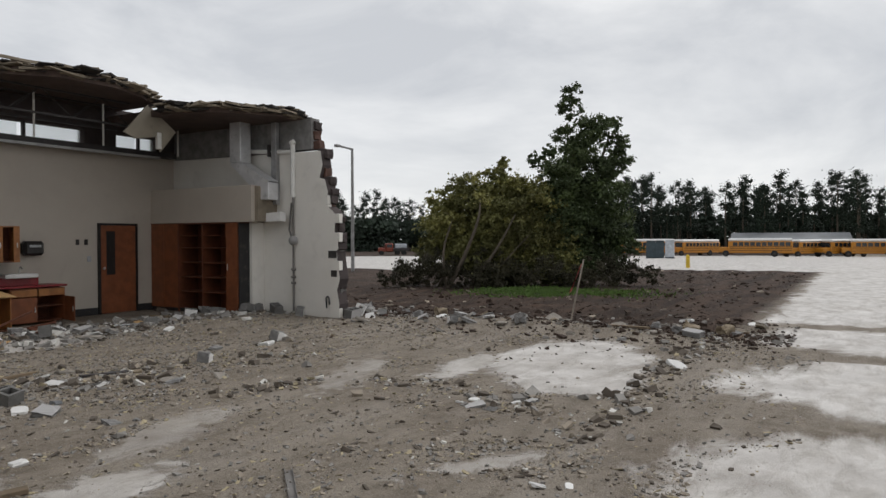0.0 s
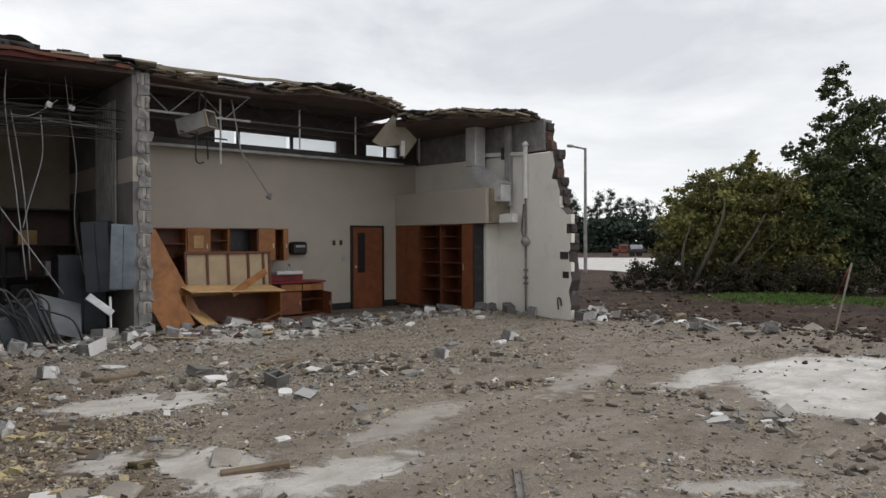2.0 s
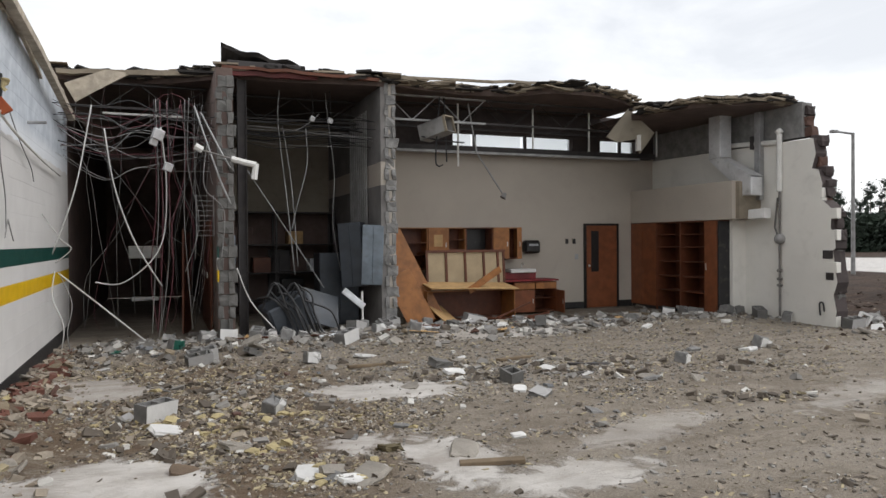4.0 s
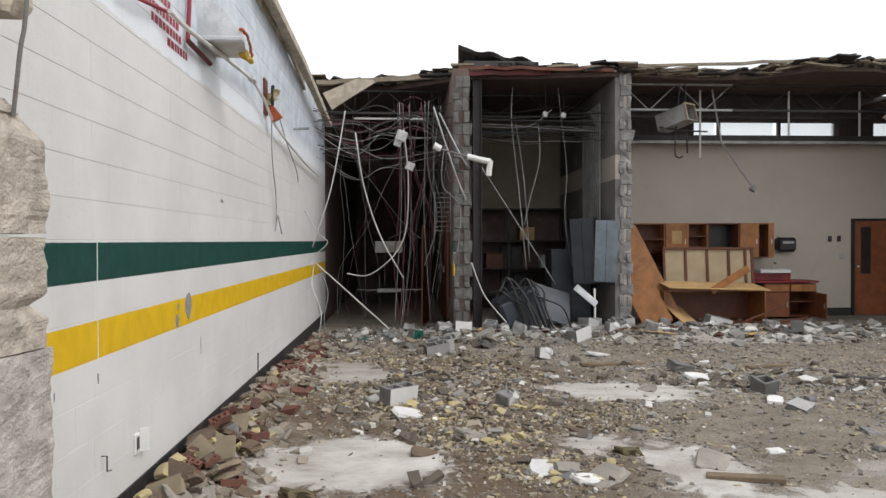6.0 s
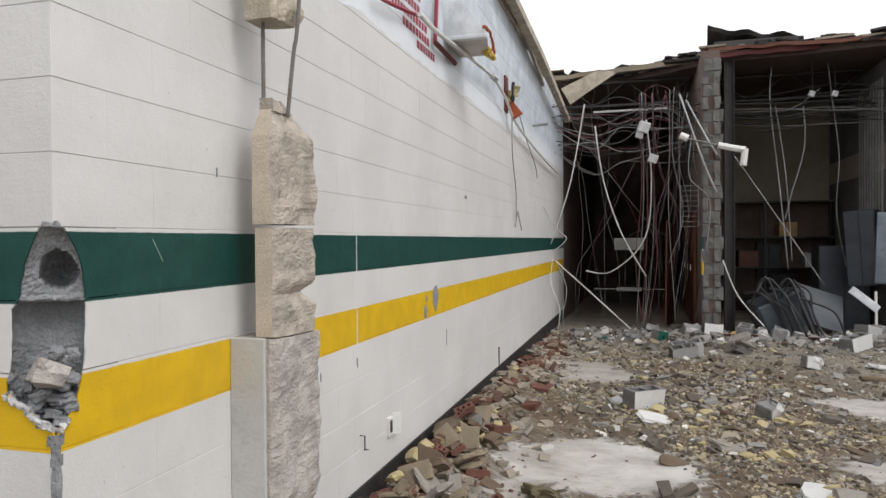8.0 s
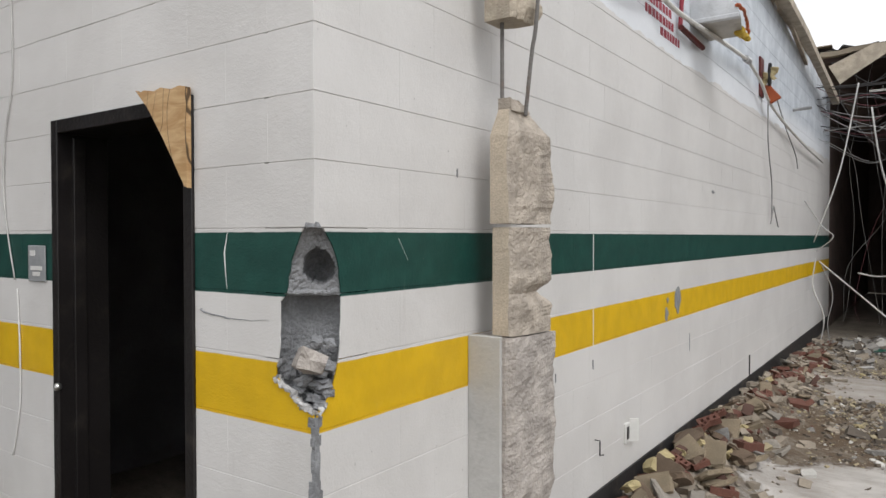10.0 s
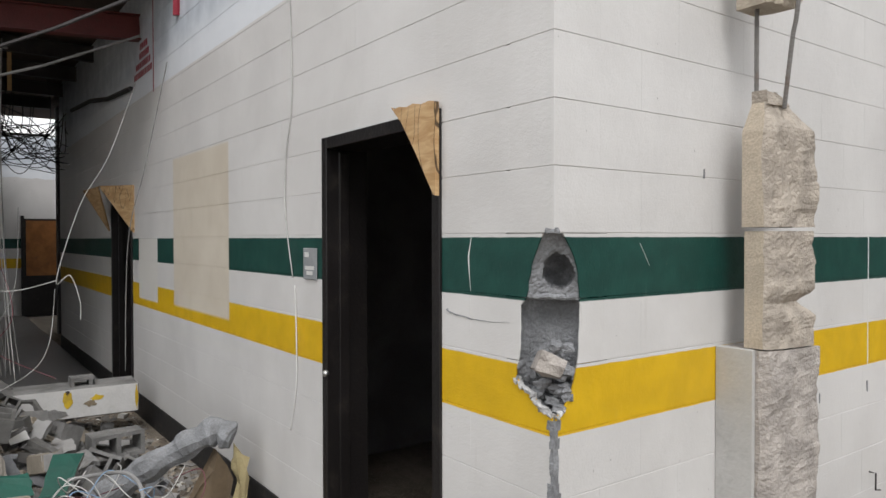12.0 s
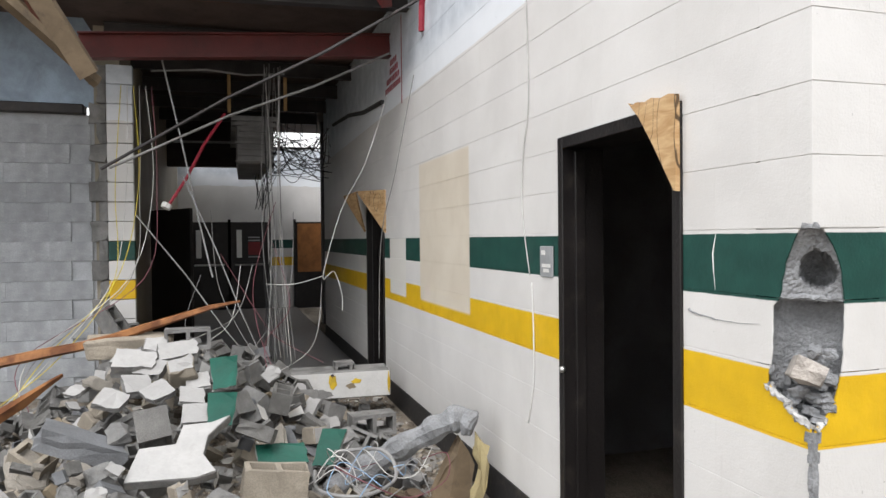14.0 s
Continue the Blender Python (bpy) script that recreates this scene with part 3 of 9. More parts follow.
# ---- things on the banded walls ----
M.update({
    "grout": surface("grey_grout", (0.27, 0.275, 0.285), 0.95, dirty=0.35, grain=110, blotch=9, depth=0.012),
    "grey_paint": surface("light_grey_paint", (0.50, 0.49, 0.47), 0.6, dirty=0.2, vary=0.08),
    "stub_core": surface("pale_broken_grout", (0.43, 0.39, 0.355), 0.95, dirty=0.35, dirt=(0.30, 0.27, 0.24), grain=85, blotch=12, depth=0.015),
    "tan_core": surface("tan_broken_grout", (0.44, 0.385, 0.325), 0.95, dirty=0.35, dirt=(0.33, 0.29, 0.25), grain=85, blotch=12, depth=0.015),
    "rebar": surface("rusty_rebar", (0.20, 0.19, 0.18), 0.7, 0.5, dirty=0.5, dirt=(0.16, 0.08, 0.04)),
    "sign_grey": surface("grey_plastic_sign", (0.33, 0.34, 0.35), 0.45, dirty=0.15),
    "steel_knob": surface("brushed_steel", (0.6, 0.6, 0.58), 0.3, 0.9, dirty=0.15),
    "foam": surface("yellow_foam_insulation", (0.50, 0.415, 0.225), 0.9, dirty=0.3, dirt=(0.30, 0.22, 0.12), grain=70, depth=0.01, per="object"),
    "foam_yellow": surface("bright_yellow_insulation", (0.55, 0.38, 0.06), 0.9, dirty=0.3, dirt=(0.30, 0.20, 0.08), grain=70, depth=0.01),
    "orange": surface("orange_plastic", (0.40, 0.085, 0.022), 0.5, dirty=0.25),
    "cream_grey": surface("whitewashed_beige_panel", (0.56, 0.54, 0.50), 0.6, dirty=0.3),
    "sheet_white": surface("whitewashed_sheet_metal", (0.66, 0.68, 0.70), 0.5, 0.0, dirty=0.2),
    "wire_white": surface("white_cable", (0.56, 0.55, 0.53), 0.6, dirty=0.25),
    "wire_grey": surface("grey_cable", (0.26, 0.255, 0.25), 0.6, dirty=0.3),
    "wire_black": surface("black_cable", (0.03, 0.03, 0.032), 0.6, dirty=0.3),
    "wire_yellow": surface("yellow_cable", (0.60, 0.48, 0.05), 0.6, dirty=0.2),
    "wire_blue": surface("pale_blue_cable", (0.28, 0.42, 0.60), 0.6, dirty=0.2),
    "wire_red": surface("dusty_red_cable", (0.19, 0.065, 0.08), 0.6, dirty=0.3),
})

# knocked-out corner: ragged shells of the face, and the hollow behind
CAV_L = ((5.0, 0.004), (5.26, 0.006), (5.30, 0.024), (5.36, 0.052), (5.44, 0.082), (5.54, 0.096), (5.60, 0.140), (5.66, 0.166), (5.74, 0.172), (6.0, 0.160), (6.4, 0.150), (6.9, 0.152), (6.98, 0.152), (7.0, 0.122), (7.3, 0.112), (7.6, 0.092), (7.85, 0.068), (8.0, 0.045))
CAV_R = ((5.0, 0.004), (5.22, 0.006), (5.30, 0.026), (5.5, 0.064), (5.8, 0.090), (6.1, 0.104), (6.5, 0.112), (6.9, 0.114), (7.2, 0.112), (7.5, 0.098), (7.8, 0.068), (7.95, 0.046), (8.0, 0.036))


def edge_at(table, q):
    for (a, u), (b, v) in zip(table, table[1:]):
        if a <= q <= b:
            return u + (v - u) * (q - a) / max(b - a, 1e-6)
    return table[-1][1]


def shell(table, far, axis):
    """The part of the wall's face between the ragged break and the sound blocks, course by course."""
    for row, reach in zip((5, 6, 7), far):
        steps = [row + i / 8 for i in range(9)]
        ragged = [(max(0.004, edge_at(table, min(max(q, row + 0.001), row + 0.999)) + random.uniform(-0.004, 0.004)), q * C + LIFT) for q in steps]
        ragged[0] = (ragged[0][0], row * C + LIFT + 0.0015)
        ragged[-1] = (ragged[-1][0], (row + 1) * C + LIFT - 0.0015)
        bm = bmesh.new()
        sign = 1 if axis == "x" else -1
        line = [(sign * u, z) for u, z in ragged] + [(sign * reach, (row + 1) * C + LIFT - 0.0015), (sign * reach, row * C + LIFT + 0.0015)]
        prism(bm, line, axis, *((-0.005, 0.0) if axis == "x" else (0.0, 0.005)))
        part("block", bm, M["wall_paint"], wall_r if axis == "x" else wall_l)


shell(CAV_R, (0.22, 0.22, 0.22), "x")
shell(CAV_L, (0.26, 0.26, 0.26), "y")
bm = bmesh.new()
grid = []
for j in range(97):
    q = 5.0 + 3.0 * j / 96
    a, b = Vector((-edge_at(CAV_L, q) - 0.006, 0.004, 0)), Vector((-0.004, edge_at(CAV_R, q) + 0.006, 0))
    deep = 0.085 if 6.0 < q < 6.95 else 0.05 + 0.035 * max(0.0, (q - 5.3) / 0.7) ** 2 if q < 7.05 else 0.014
    if 6.95 < q < 7.05:
        deep = 0.004
    row = []
    for i in range(33):
        u = i / 32
        p = a.lerp(b, u) + Vector((-0.7, 0.7, 0)) * deep * (4 * u * (1 - u)) ** (0.32 if 5.9 < q < 6.95 else 0.6)
        ring = ((q - 7.42) / 0.27) ** 2 + ((u - 0.60) / 0.32) ** 2
        if ring < 1:
            p += Vector((-0.7, 0.7, 0)) * 0.135 * (1 - ring) ** 0.28
        p.z = q * C + LIFT
        calm = 0.3 if 6.15 < q < 7.0 else 0.75
        p += (noise.noise_vector(p * 120) * 0.005 + noise.noise_vector(p * 60) * 0.006 + noise.noise_vector(p * 22) * 0.006) * calm
        row.append(bm.verts.new(p))
    grid.append(row)
for r0, r1 in zip(grid, grid[1:]):
    for i in range(32):
        bm.faces.new((r0[i], r0[i + 1], r1[i + 1], r1[i]))
structure(obj("corner_break", bm, M["grout"]), "knocked-out wall corner showing grey hollow block and grout", "wall")
bm = bmesh.new()  # chipped edge below
box(bm, -0.034, -0.002, 8 * C + LIFT - 0.002, 0.002, 0.022, 8.09 * C + LIFT)
for k in range(26):
    z = 5.3 * C - 0.005 - k * 0.028
    s = random.uniform(0.012, 0.030) * (1.0 if k < 22 else 0.6)
    box(bm, -s, -0.003, z - 0.032, 0.003, s * random.uniform(0.6, 1.1), z)
roughen(bm, 0.006, 60)
structure(obj("corner_chip", bm, M["grout"]), "chipped grey strip down the wall corner", "wall")


def chunk_mesh(name, material, sx, sy, sz, rough=0.18, cuts=1):
    """An irregular broken lump."""
    bm = bmesh.new()
    bmesh.ops.create_cube(bm, size=1.0)
    if cuts:
        bmesh.ops.subdivide_edges(bm, edges=bm.edges[:], cuts=cuts, use_grid_fill=True)
    seed = random.uniform(0, 90)
    for v in bm.verts:
        d = v.co.normalized() * 0.62
        v.co = v.co.lerp(d, random.uniform(0.1, 0.45))
        v.co += noise.noise_vector(v.co * 1.9 + Vector((seed, 0, 0))) * rough
        v.co = Vector((v.co.x * sx, v.co.y * sy, v.co.z * sz))
    me = bpy.data.meshes.new(name)
    bm.to_mesh(me)
    bm.free()
    me.materials.append(material)
    return me


for x, y, z, s in ((-0.050, 0.025, 6.06, 0.098), (-0.03, 0.05, 5.7, 0.05), (-0.07, 0.025, 5.75, 0.04), (-0.035, 0.045, 6.35, 0.035), (-0.045, 0.035, 5.5, 0.035), (-0.062, 0.058, 5.92, 0.06), (-0.085, 0.03, 6.0, 0.045), (-0.03, 0.072, 5.98, 0.045), (-0.02, 0.06, 5.55, 0.04), (-0.075, 0.05, 6.22, 0.04), (-0.03, 0.085, 6.3, 0.035), (-0.09, 0.02, 5.62, 0.03), (-0.012, 0.035, 5.42, 0.03)):
    ob = new("loose_stone", chunk_mesh("loose_stone", M["stub_core"] if s > 0.07 else M["grout"], s * (1.5 if s > 0.07 else 1.15), s * 0.9, s * 0.65, 0.16 if s > 0.07 else 0.34, 1 if s > 0.07 else 3))
    ob.matrix_basis = pose(x, y, z * C, random.uniform(-30, 30), random.uniform(-30, 30), random.uniform(0, 180))
    tagged(ob, "small broken piece of grout lodged in the wall corner", "stone", "stones in the broken corner")


M["plaster"] = surface("white_plaster_crumbs", (0.60, 0.59, 0.58), 0.9, dirty=0.3, grain=140, blotch=30, depth=0.006, per="island")
for mt, spots, nm, lb in (("grout", 120, "grout_crumbs", "loose grey grout crumbs in the broken corner"), ("plaster", 75, "plaster_crumbs", "white plaster crumbs on the rim of the broken corner")):
    vs, fs = [], []
    for k in range(spots):
        q = random.uniform(5.3, 6.05) if mt == "grout" else random.choice((random.uniform(5.28, 5.75), random.uniform(5.28, 5.5)))
        u = random.random() if mt == "grout" else random.choice((0.0, 0.04, 0.1, 0.16, 1.0))
        a, b = Vector((-edge_at(CAV_L, q), 0.004, q * C)), Vector((-0.004, edge_at(CAV_R, q), q * C))
        p = a.lerp(b, u) + Vector((-0.7, 0.7, 0)) * 0.03 * (4 * u * (1 - u)) ** 0.6 * random.random()
        s = random.uniform(0.003, 0.010) if mt == "grout" else random.uniform(0.002, 0.005)
        n0 = len(vs)
        for i in range(8):
            d = Vector((1 if i & 1 else -1, 1 if i & 2 else -1, 1 if i & 4 else -1)) * s
            d = Vector((d.x * random.uniform(0.4, 1.2), d.y * random.uniform(0.4, 1.2), d.z * random.uniform(0.4, 1.2)))
            vs.append(tuple(p + d))
        fs += [tuple(n0 + i for i in f) for f in ((0, 1, 3, 2), (4, 6, 7, 5), (0, 4, 5, 1), (2, 3, 7, 6), (0, 2, 6, 4), (1, 5, 7, 3))]
    me = bpy.data.meshes.new(nm)
    me.from_pydata(vs, [], fs)
    me.materials.append(M[mt])
    tagged(new(nm, me), lb, "crumbs", "", "stuff")


bm = bmesh.new()  # white plaster lip round the foot of the break
for table, side in ((CAV_L, -1), (CAV_R, 1)):
    steps = [5.27 + 0.46 * k / 15 for k in range(16)] if side < 0 else [5.24 + 0.12 * k / 5 for k in range(6)]
    line = []
    for q in steps:
        u = edge_at(table, q)
        line.append(Vector((-u, 0.001, q * C + LIFT)) if side < 0 else Vector((-0.001, u, q * C + LIFT)))
    tube(bm, line, [random.uniform(0.006, 0.013) for _ in line], 6)
bmesh.ops.subdivide_edges(bm, edges=bm.edges[:], cuts=1, use_grid_fill=True)
roughen(bm, 0.009, 70)
roughen(bm, 0.005, 150)
structure(obj("plaster_lip", bm, M["plaster"]), "crumbling white plaster lip at the foot of the broken corner", "wall")


def hollow_frame(name, x0, x1, top, label):
    """A black pressed-steel door frame set in the wall y = 0."""
    f = empty(name, (0, 0, 0))
    structure(f, label, "door frame")
    w = 0.05
    part("jamb", bbox(x0, -0.012, 0, x0 + w, 0.21, top, 0.003), M["black_metal"], f)
    part("jamb", bbox(x1 - w, -0.012, 0, x1, 0.21, top, 0.003), M["black_metal"], f)
    part("head", bbox(x0 + w, -0.012, top - 0.055, x1 - w, 0.21, top, 0.003), M["black_metal"], f)
    part("stop", bbox(x0 + w, 0.05, 0, x0 + w + 0.018, 0.10, top - 0.07, 0.002), M["black_metal"], f)
    part("stop", bbox(x1 - w - 0.018, 0.05, 0, x1 - w, 0.10, top - 0.07, 0.002), M["black_metal"], f)
    return f


door_1 = hollow_frame("door_1", -1.535, -0.575, 2.098, "empty black steel door frame with no door")
bm = bmesh.new()
bmesh.ops.create_uvsphere(bm, u_segments=12, v_segments=8, radius=0.017)
knob = part("strike_bolt", bm, M["steel_knob"], door_1, "round steel bolt", True)
knob.location = (-1.49, -0.016, 0.985)
door_2 = hollow_frame("door_2", -6.455, -5.515, 2.098, "black steel door frame further down the corridor")


def splintered_ply(name, outline, y0, label):
    bm = bmesh.new()
    prism(bm, outline, "y", y0 - 0.018, y0)
    ob = obj(name, bm, M["ply_grain"])
    return tagged(ob, label, "plywood")


n = Nodes("split_plywood")
p = n.local()
ring = n.noise(p, 5.0, 5.0, 0.6, 1.2, (1.0, 1.0, 5.0))
col = n.mix(n.ramp(ring, 0.3, 0.7), (0.42, 0.25, 0.11), (0.60, 0.41, 0.22))
col = n.mix(n.math("MULTIPLY", n.band(n.noise(p, 2.4, 2.0, 0.5, 0.8, (3.0, 1.0, 1.0)), 0.492, 0.508, 0.006), 0.9), col, (0.05, 0.03, 0.015))
M["ply_grain"] = n.finish(col, 0.6, 0.0, ring, 0.003)
splintered_ply("plywood_scrap", [(-0.875, 2.142), (-0.855, 2.128), (-0.82, 2.136), (-0.76, 2.126), (-0.72, 2.134), (-0.66, 2.122), (-0.61, 2.128), (-0.572, 2.120), (-0.572, 1.778), (-0.585, 1.782), (-0.71, 1.958), (-0.80, 2.072)], -0.014, "torn plywood corner nailed over a door frame")
def ply_wedge(corners, label):
    """A triangle of thick plywood between three corners."""
    bm = bmesh.new()
    a, b, c = (Vector(q) for q in corners)
    off = (b - a).cross(c - a).normalized() * 0.018
    top, low = [bm.verts.new(q) for q in (a, b, c)], [bm.verts.new(q + off) for q in (a, b, c)]
    bm.faces.new(top)
    bm.faces.new(low[::-1])
    for i in range(3):
        bm.faces.new((top[i], low[i], low[(i + 1) % 3], top[(i + 1) % 3]))
    bmesh.ops.recalc_face_normals(bm, faces=bm.faces[:])
    return tagged(obj("plywood_scrap", bm, M["ply_grain"]), label, "plywood")


ply_wedge(((-5.43, -0.016, 2.12), (-5.43, -0.016, 1.68), (-6.02, -0.20, 2.14)), "plywood corner piece bent out over a doorway")
ply_wedge(((-6.04, -0.21, 2.13), (-6.46, -0.03, 1.70), (-6.60, -0.25, 2.12)), "split plywood piece hanging off a doorway")

sign = empty("room_sign", (-1.675, -0.003, 1.497))
tagged(sign, "small grey plastic room sign beside the doorway", "sign")
part("plate", bbox(-0.075, -0.006, -0.078, 0.075, 0.0, 0.078, 0.003), M["sign_grey"], sign)
for z, w, h in ((0.045, 0.025, 0.012), (-0.02, 0.05, 0.009), (-0.045, 0.032, 0.009)):
    part("lettering", bbox(-w if z < 0 else -0.055, -0.008, z - h, w if z < 0 else -0.01, -0.0062, z + h), M["white_paint"], sign)

# standing stub of a cross wall with its rebar
stub = empty("wall_stub", (0, 0.84, 0))
tagged(stub, "broken stub of a cross wall, grey paint on its side", "wall stub")


def rough_core(x0, x1, y0, y1, z0, z1, ny, nz, wander, keep_left=True):
    """A column whose +x side is broken: its edge wanders with height."""
    bm = bmesh.new()
    rows = []
    for k in range(nz + 1):
        z = z0 + (z1 - z0) * k / nz
        ring = []
        bulge = wander(k / nz)
        for i in range(ny + 1):
            ring.append(Vector((x1 + bulge * (i / ny) ** 0.5 + noise.noise(Vector((3.0, i * 0.8, z * 5))) * 0.010, y0 + (y1 - y0) * i / ny, z)))
        ring[-1].y += bulge * 1.6
        ring.append(Vector(((x0 + x1) / 2, y1 + bulge, z)))
        ring.append(Vector((x0, y1, z)))
        ring.append(Vector((x0, y0, z)))
        for i, p in enumerate(ring):
            if i < ny + 2:
                p += (Vector((1, 0.5, 0)) * (noise.turbulence(Vector((p.x * 13, p.y * 13, p.z * 5.5)), 4, True) - 0.55) * 0.017 + noise.noise_vector(p * 45) * 0.0045 + noise.noise_vector(p * 110) * 0.0022) * (0.35 if i == 0 else 1.0)
        rows.append([bm.verts.new(p) for p in ring])
    m = len(rows[0])
    for a, b in zip(rows, rows[1:]):
        for i in range(m):
            bm.faces.new((a[i], a[(i + 1) % m], b[(i + 1) % m], b[i]))
    bm.faces.new(rows[0][::-1])
    bm.faces.new(rows[-1])
    bmesh.ops.recalc_face_normals(bm, faces=bm.faces[:])
    bmesh.ops.triangulate(bm, faces=[f for f in bm.faces if len(f.verts) > 4])
    return bm


part("base_core", rough_core(0.01, 0.165, 0.006, 0.19, 0.0, 1.222, 9, 60, lambda u: 0.066 - 0.055 * math.exp(-((u - 0.36) / 0.06) ** 2) + 0.008 * noise.noise(Vector((u * 9, 1, 2)))), M["stub_core"], stub, "pale rough broken grout")
part("painted_side", bbox(0.0, -0.006, 0, 0.150, 0.012, 1.225, 0.004), M["grey_paint"], stub, "smooth light grey painted block face")
part("core_block", rough_core(0.105, 0.178, 0.01, 0.19, 1.228, 1.646, 9, 26, lambda u: 0.050 + 0.008 * noise.noise(Vector((u * 6, 5, 2))) - 0.035 * math.exp(-((u - 0.38) / 0.07) ** 2)), M["tan_core"], stub)
part("core_block", rough_core(0.100, 0.180, 0.0, 0.19, 1.660, 2.10, 9, 26, lambda u: 0.052 - 0.05 * max(0, u - 0.8) * 4 + 0.006 * noise.noise(Vector((u * 6, 9, 2)))), M["tan_core"], stub)
part("core_top", rough_core(0.118, 0.172, 0.03, 0.13, 2.095, 2.145, 5, 6, lambda u: 0.02 - 0.03 * u), M["tan_core"], stub)
for pts in (((0.125, 0.05, 2.06), (0.125, 0.05, 2.5), (0.127, 0.05, 3.4)), ((0.20, 0.10, 2.08), (0.228, 0.10, 2.32), (0.252, 0.10, 2.5), (0.30, 0.10, 3.3))):
    bm = bmesh.new()
    line = smooth_line(pts, 30)
    tube(bm, line, [0.0075 + 0.0010 * (i % 2) for i in range(len(line))], 7)
    part("rebar", bm, M["rebar"], stub, "bare steel rebar")
bm = rough_core(0.075, 0.19, 0.0, 0.12, 2.44, 2.80, 6, 14, lambda u: 0.02 + 0.02 * math.sin(u * 9))
part("hung_lump", bm, M["tan_concrete"], stub, "lump of grout stuck on the rebar")

M["stub_face"] = surface("smooth_cream_block_side", (0.55, 0.47, 0.37), 0.85, dirty=0.25, dirt=(0.36, 0.31, 0.25), vary=0.08, blotch=8, grain=120, depth=0.004)
for ob in stub.children:
    if ob.name.startswith("core_block"):
        ob.data.materials.append(M["stub_face"])
        for f in ob.data.polygons:
            if f.normal.y < -0.8:
                f.material_index = 1
    if ob.name.startswith("core_block"):  # the upper block tapers to a broken tip
        for v in ob.data.vertices:
            if v.co.z > 2.0:
                k = min(1.0, (v.co.z - 2.0) / 0.12)
                v.co.x += (0.150 - v.co.x) * k * 0.55
                v.co.y += (0.085 - v.co.y) * k * 0.35
# marks, outlets, pipes on the long wall
def chip(y, z, w, h, parent):
    bm = bmesh.new()
    out = []
    for k in range(14):
        a = 2 * math.pi * k / 14
        r = 1 + random.uniform(-0.25, 0.25)
        out.append((y + math.cos(a) * w / 2 * r, z + math.sin(a) * h / 2 * r))
    prism(bm, out, "x", -0.01, 0.003)
    roughen(bm, 0.002, 80)
    part("chipped_spot", bm, M["grout"], parent, "chipped spot baring grey block")


chip(3.62, 1.15, 0.15, 0.18, wall_r)
chip(3.36, 1.07, 0.07, 0.10, wall_r)
chip(3.38, 1.17, 0.04, 0.04, wall_r)
chip(4.59, 1.98, 0.10, 0.03, wall_r)
chip(0.76, 1.855, 0.008, 0.035, wall_r)
chip(3.92, 0.81, 0.008, 0.12, wall_r)
chip(2.08, 0.92, 0.012, 0.05, wall_r)
chip(1.62, 0.92, 0.007, 0.04, wall_r)
outlet = empty("wall_outlet", (0.0, 2.58, 0.43))
tagged(outlet, "open white outlet box with its cover bent off", "outlet")
part("box", bbox(-0.005, -0.035, -0.06, 0.014, 0.035, 0.06, 0.003), M["white_plastic"], outlet)
part("socket", bbox(0.0142, -0.018, -0.035, 0.018, 0.018, 0.04, 0.002), M["black_metal"], outlet, "dark empty socket")
cover = part("cover", bbox(-0.003, -0.03, -0.07, 0.003, 0.03, 0.07, 0.001), M["white_plastic"], outlet)
cover.matrix_basis = pose(0.03, 0.06, 0.01, 0, 0, -50)
bm = bmesh.new()
tube(bm, [(0.0, 2.11, 0.50), (0.03, 2.11, 0.50), (0.03, 2.11, 0.42), (0.03, 2.16, 0.41)], 0.004)
tagged(obj("wall_bracket", bm, M["dark_steel"]), "small bent dark metal bracket on the wall", "bracket")
bm = bmesh.new()
tube(bm, [(0.004, 6.03, 0.22), (0.006, 6.03, 0.42)], 0.008)
tagged(obj("wall_rod", bm, M["dark_steel"]), "short dark rod standing at the wall base", "rod")

sprinkler = empty("sprinkler_pipe", (0, 0, 0))
tagged(sprinkler, "red-painted pipe brackets and a white conduit torn off the wall", "pipe")
for pts, r, mt, nm in ((((0.05, 2.3, 3.02), (0.05, 2.6, 3.06), (0.05, 3.11, 3.15)), 0.013, "red_paint", "red_pipe"), (((0.03, 3.62, 3.72), (0.03, 3.60, 3.41), (0.03, 3.55, 3.08)), 0.016, "red_paint", "red_strip"),
                       (((0.04, 3.53, 3.08), (0.04, 4.10, 3.06)), 0.020, "red_steel", "red_angle"), (((0.08, 3.01, 3.13), (0.09, 3.43, 3.12), (0.09, 4.5, 3.19), (0.08, 5.5, 3.25)), 0.017, "white_plastic", "conduit"),
                       (((0.08, 5.5, 3.25), (0.08, 6.1, 3.16), (0.08, 6.6, 3.02), (0.07, 7.6, 2.93), (0.06, 9.46, 2.84), (0.05, 11.2, 2.80)), 0.016, "white_plastic", "conduit")):
    bm = bmesh.new()
    tube(bm, smooth_line(pts, 6), r, 8)
    part(nm, bm, M[mt], sprinkler)
bm = bmesh.new()
tube(bm, [(0.08, 5.40, 3.245), (0.08, 5.56, 3.25)], 0.032, 8)
part("coupling", bm, M["galv"], sprinkler)
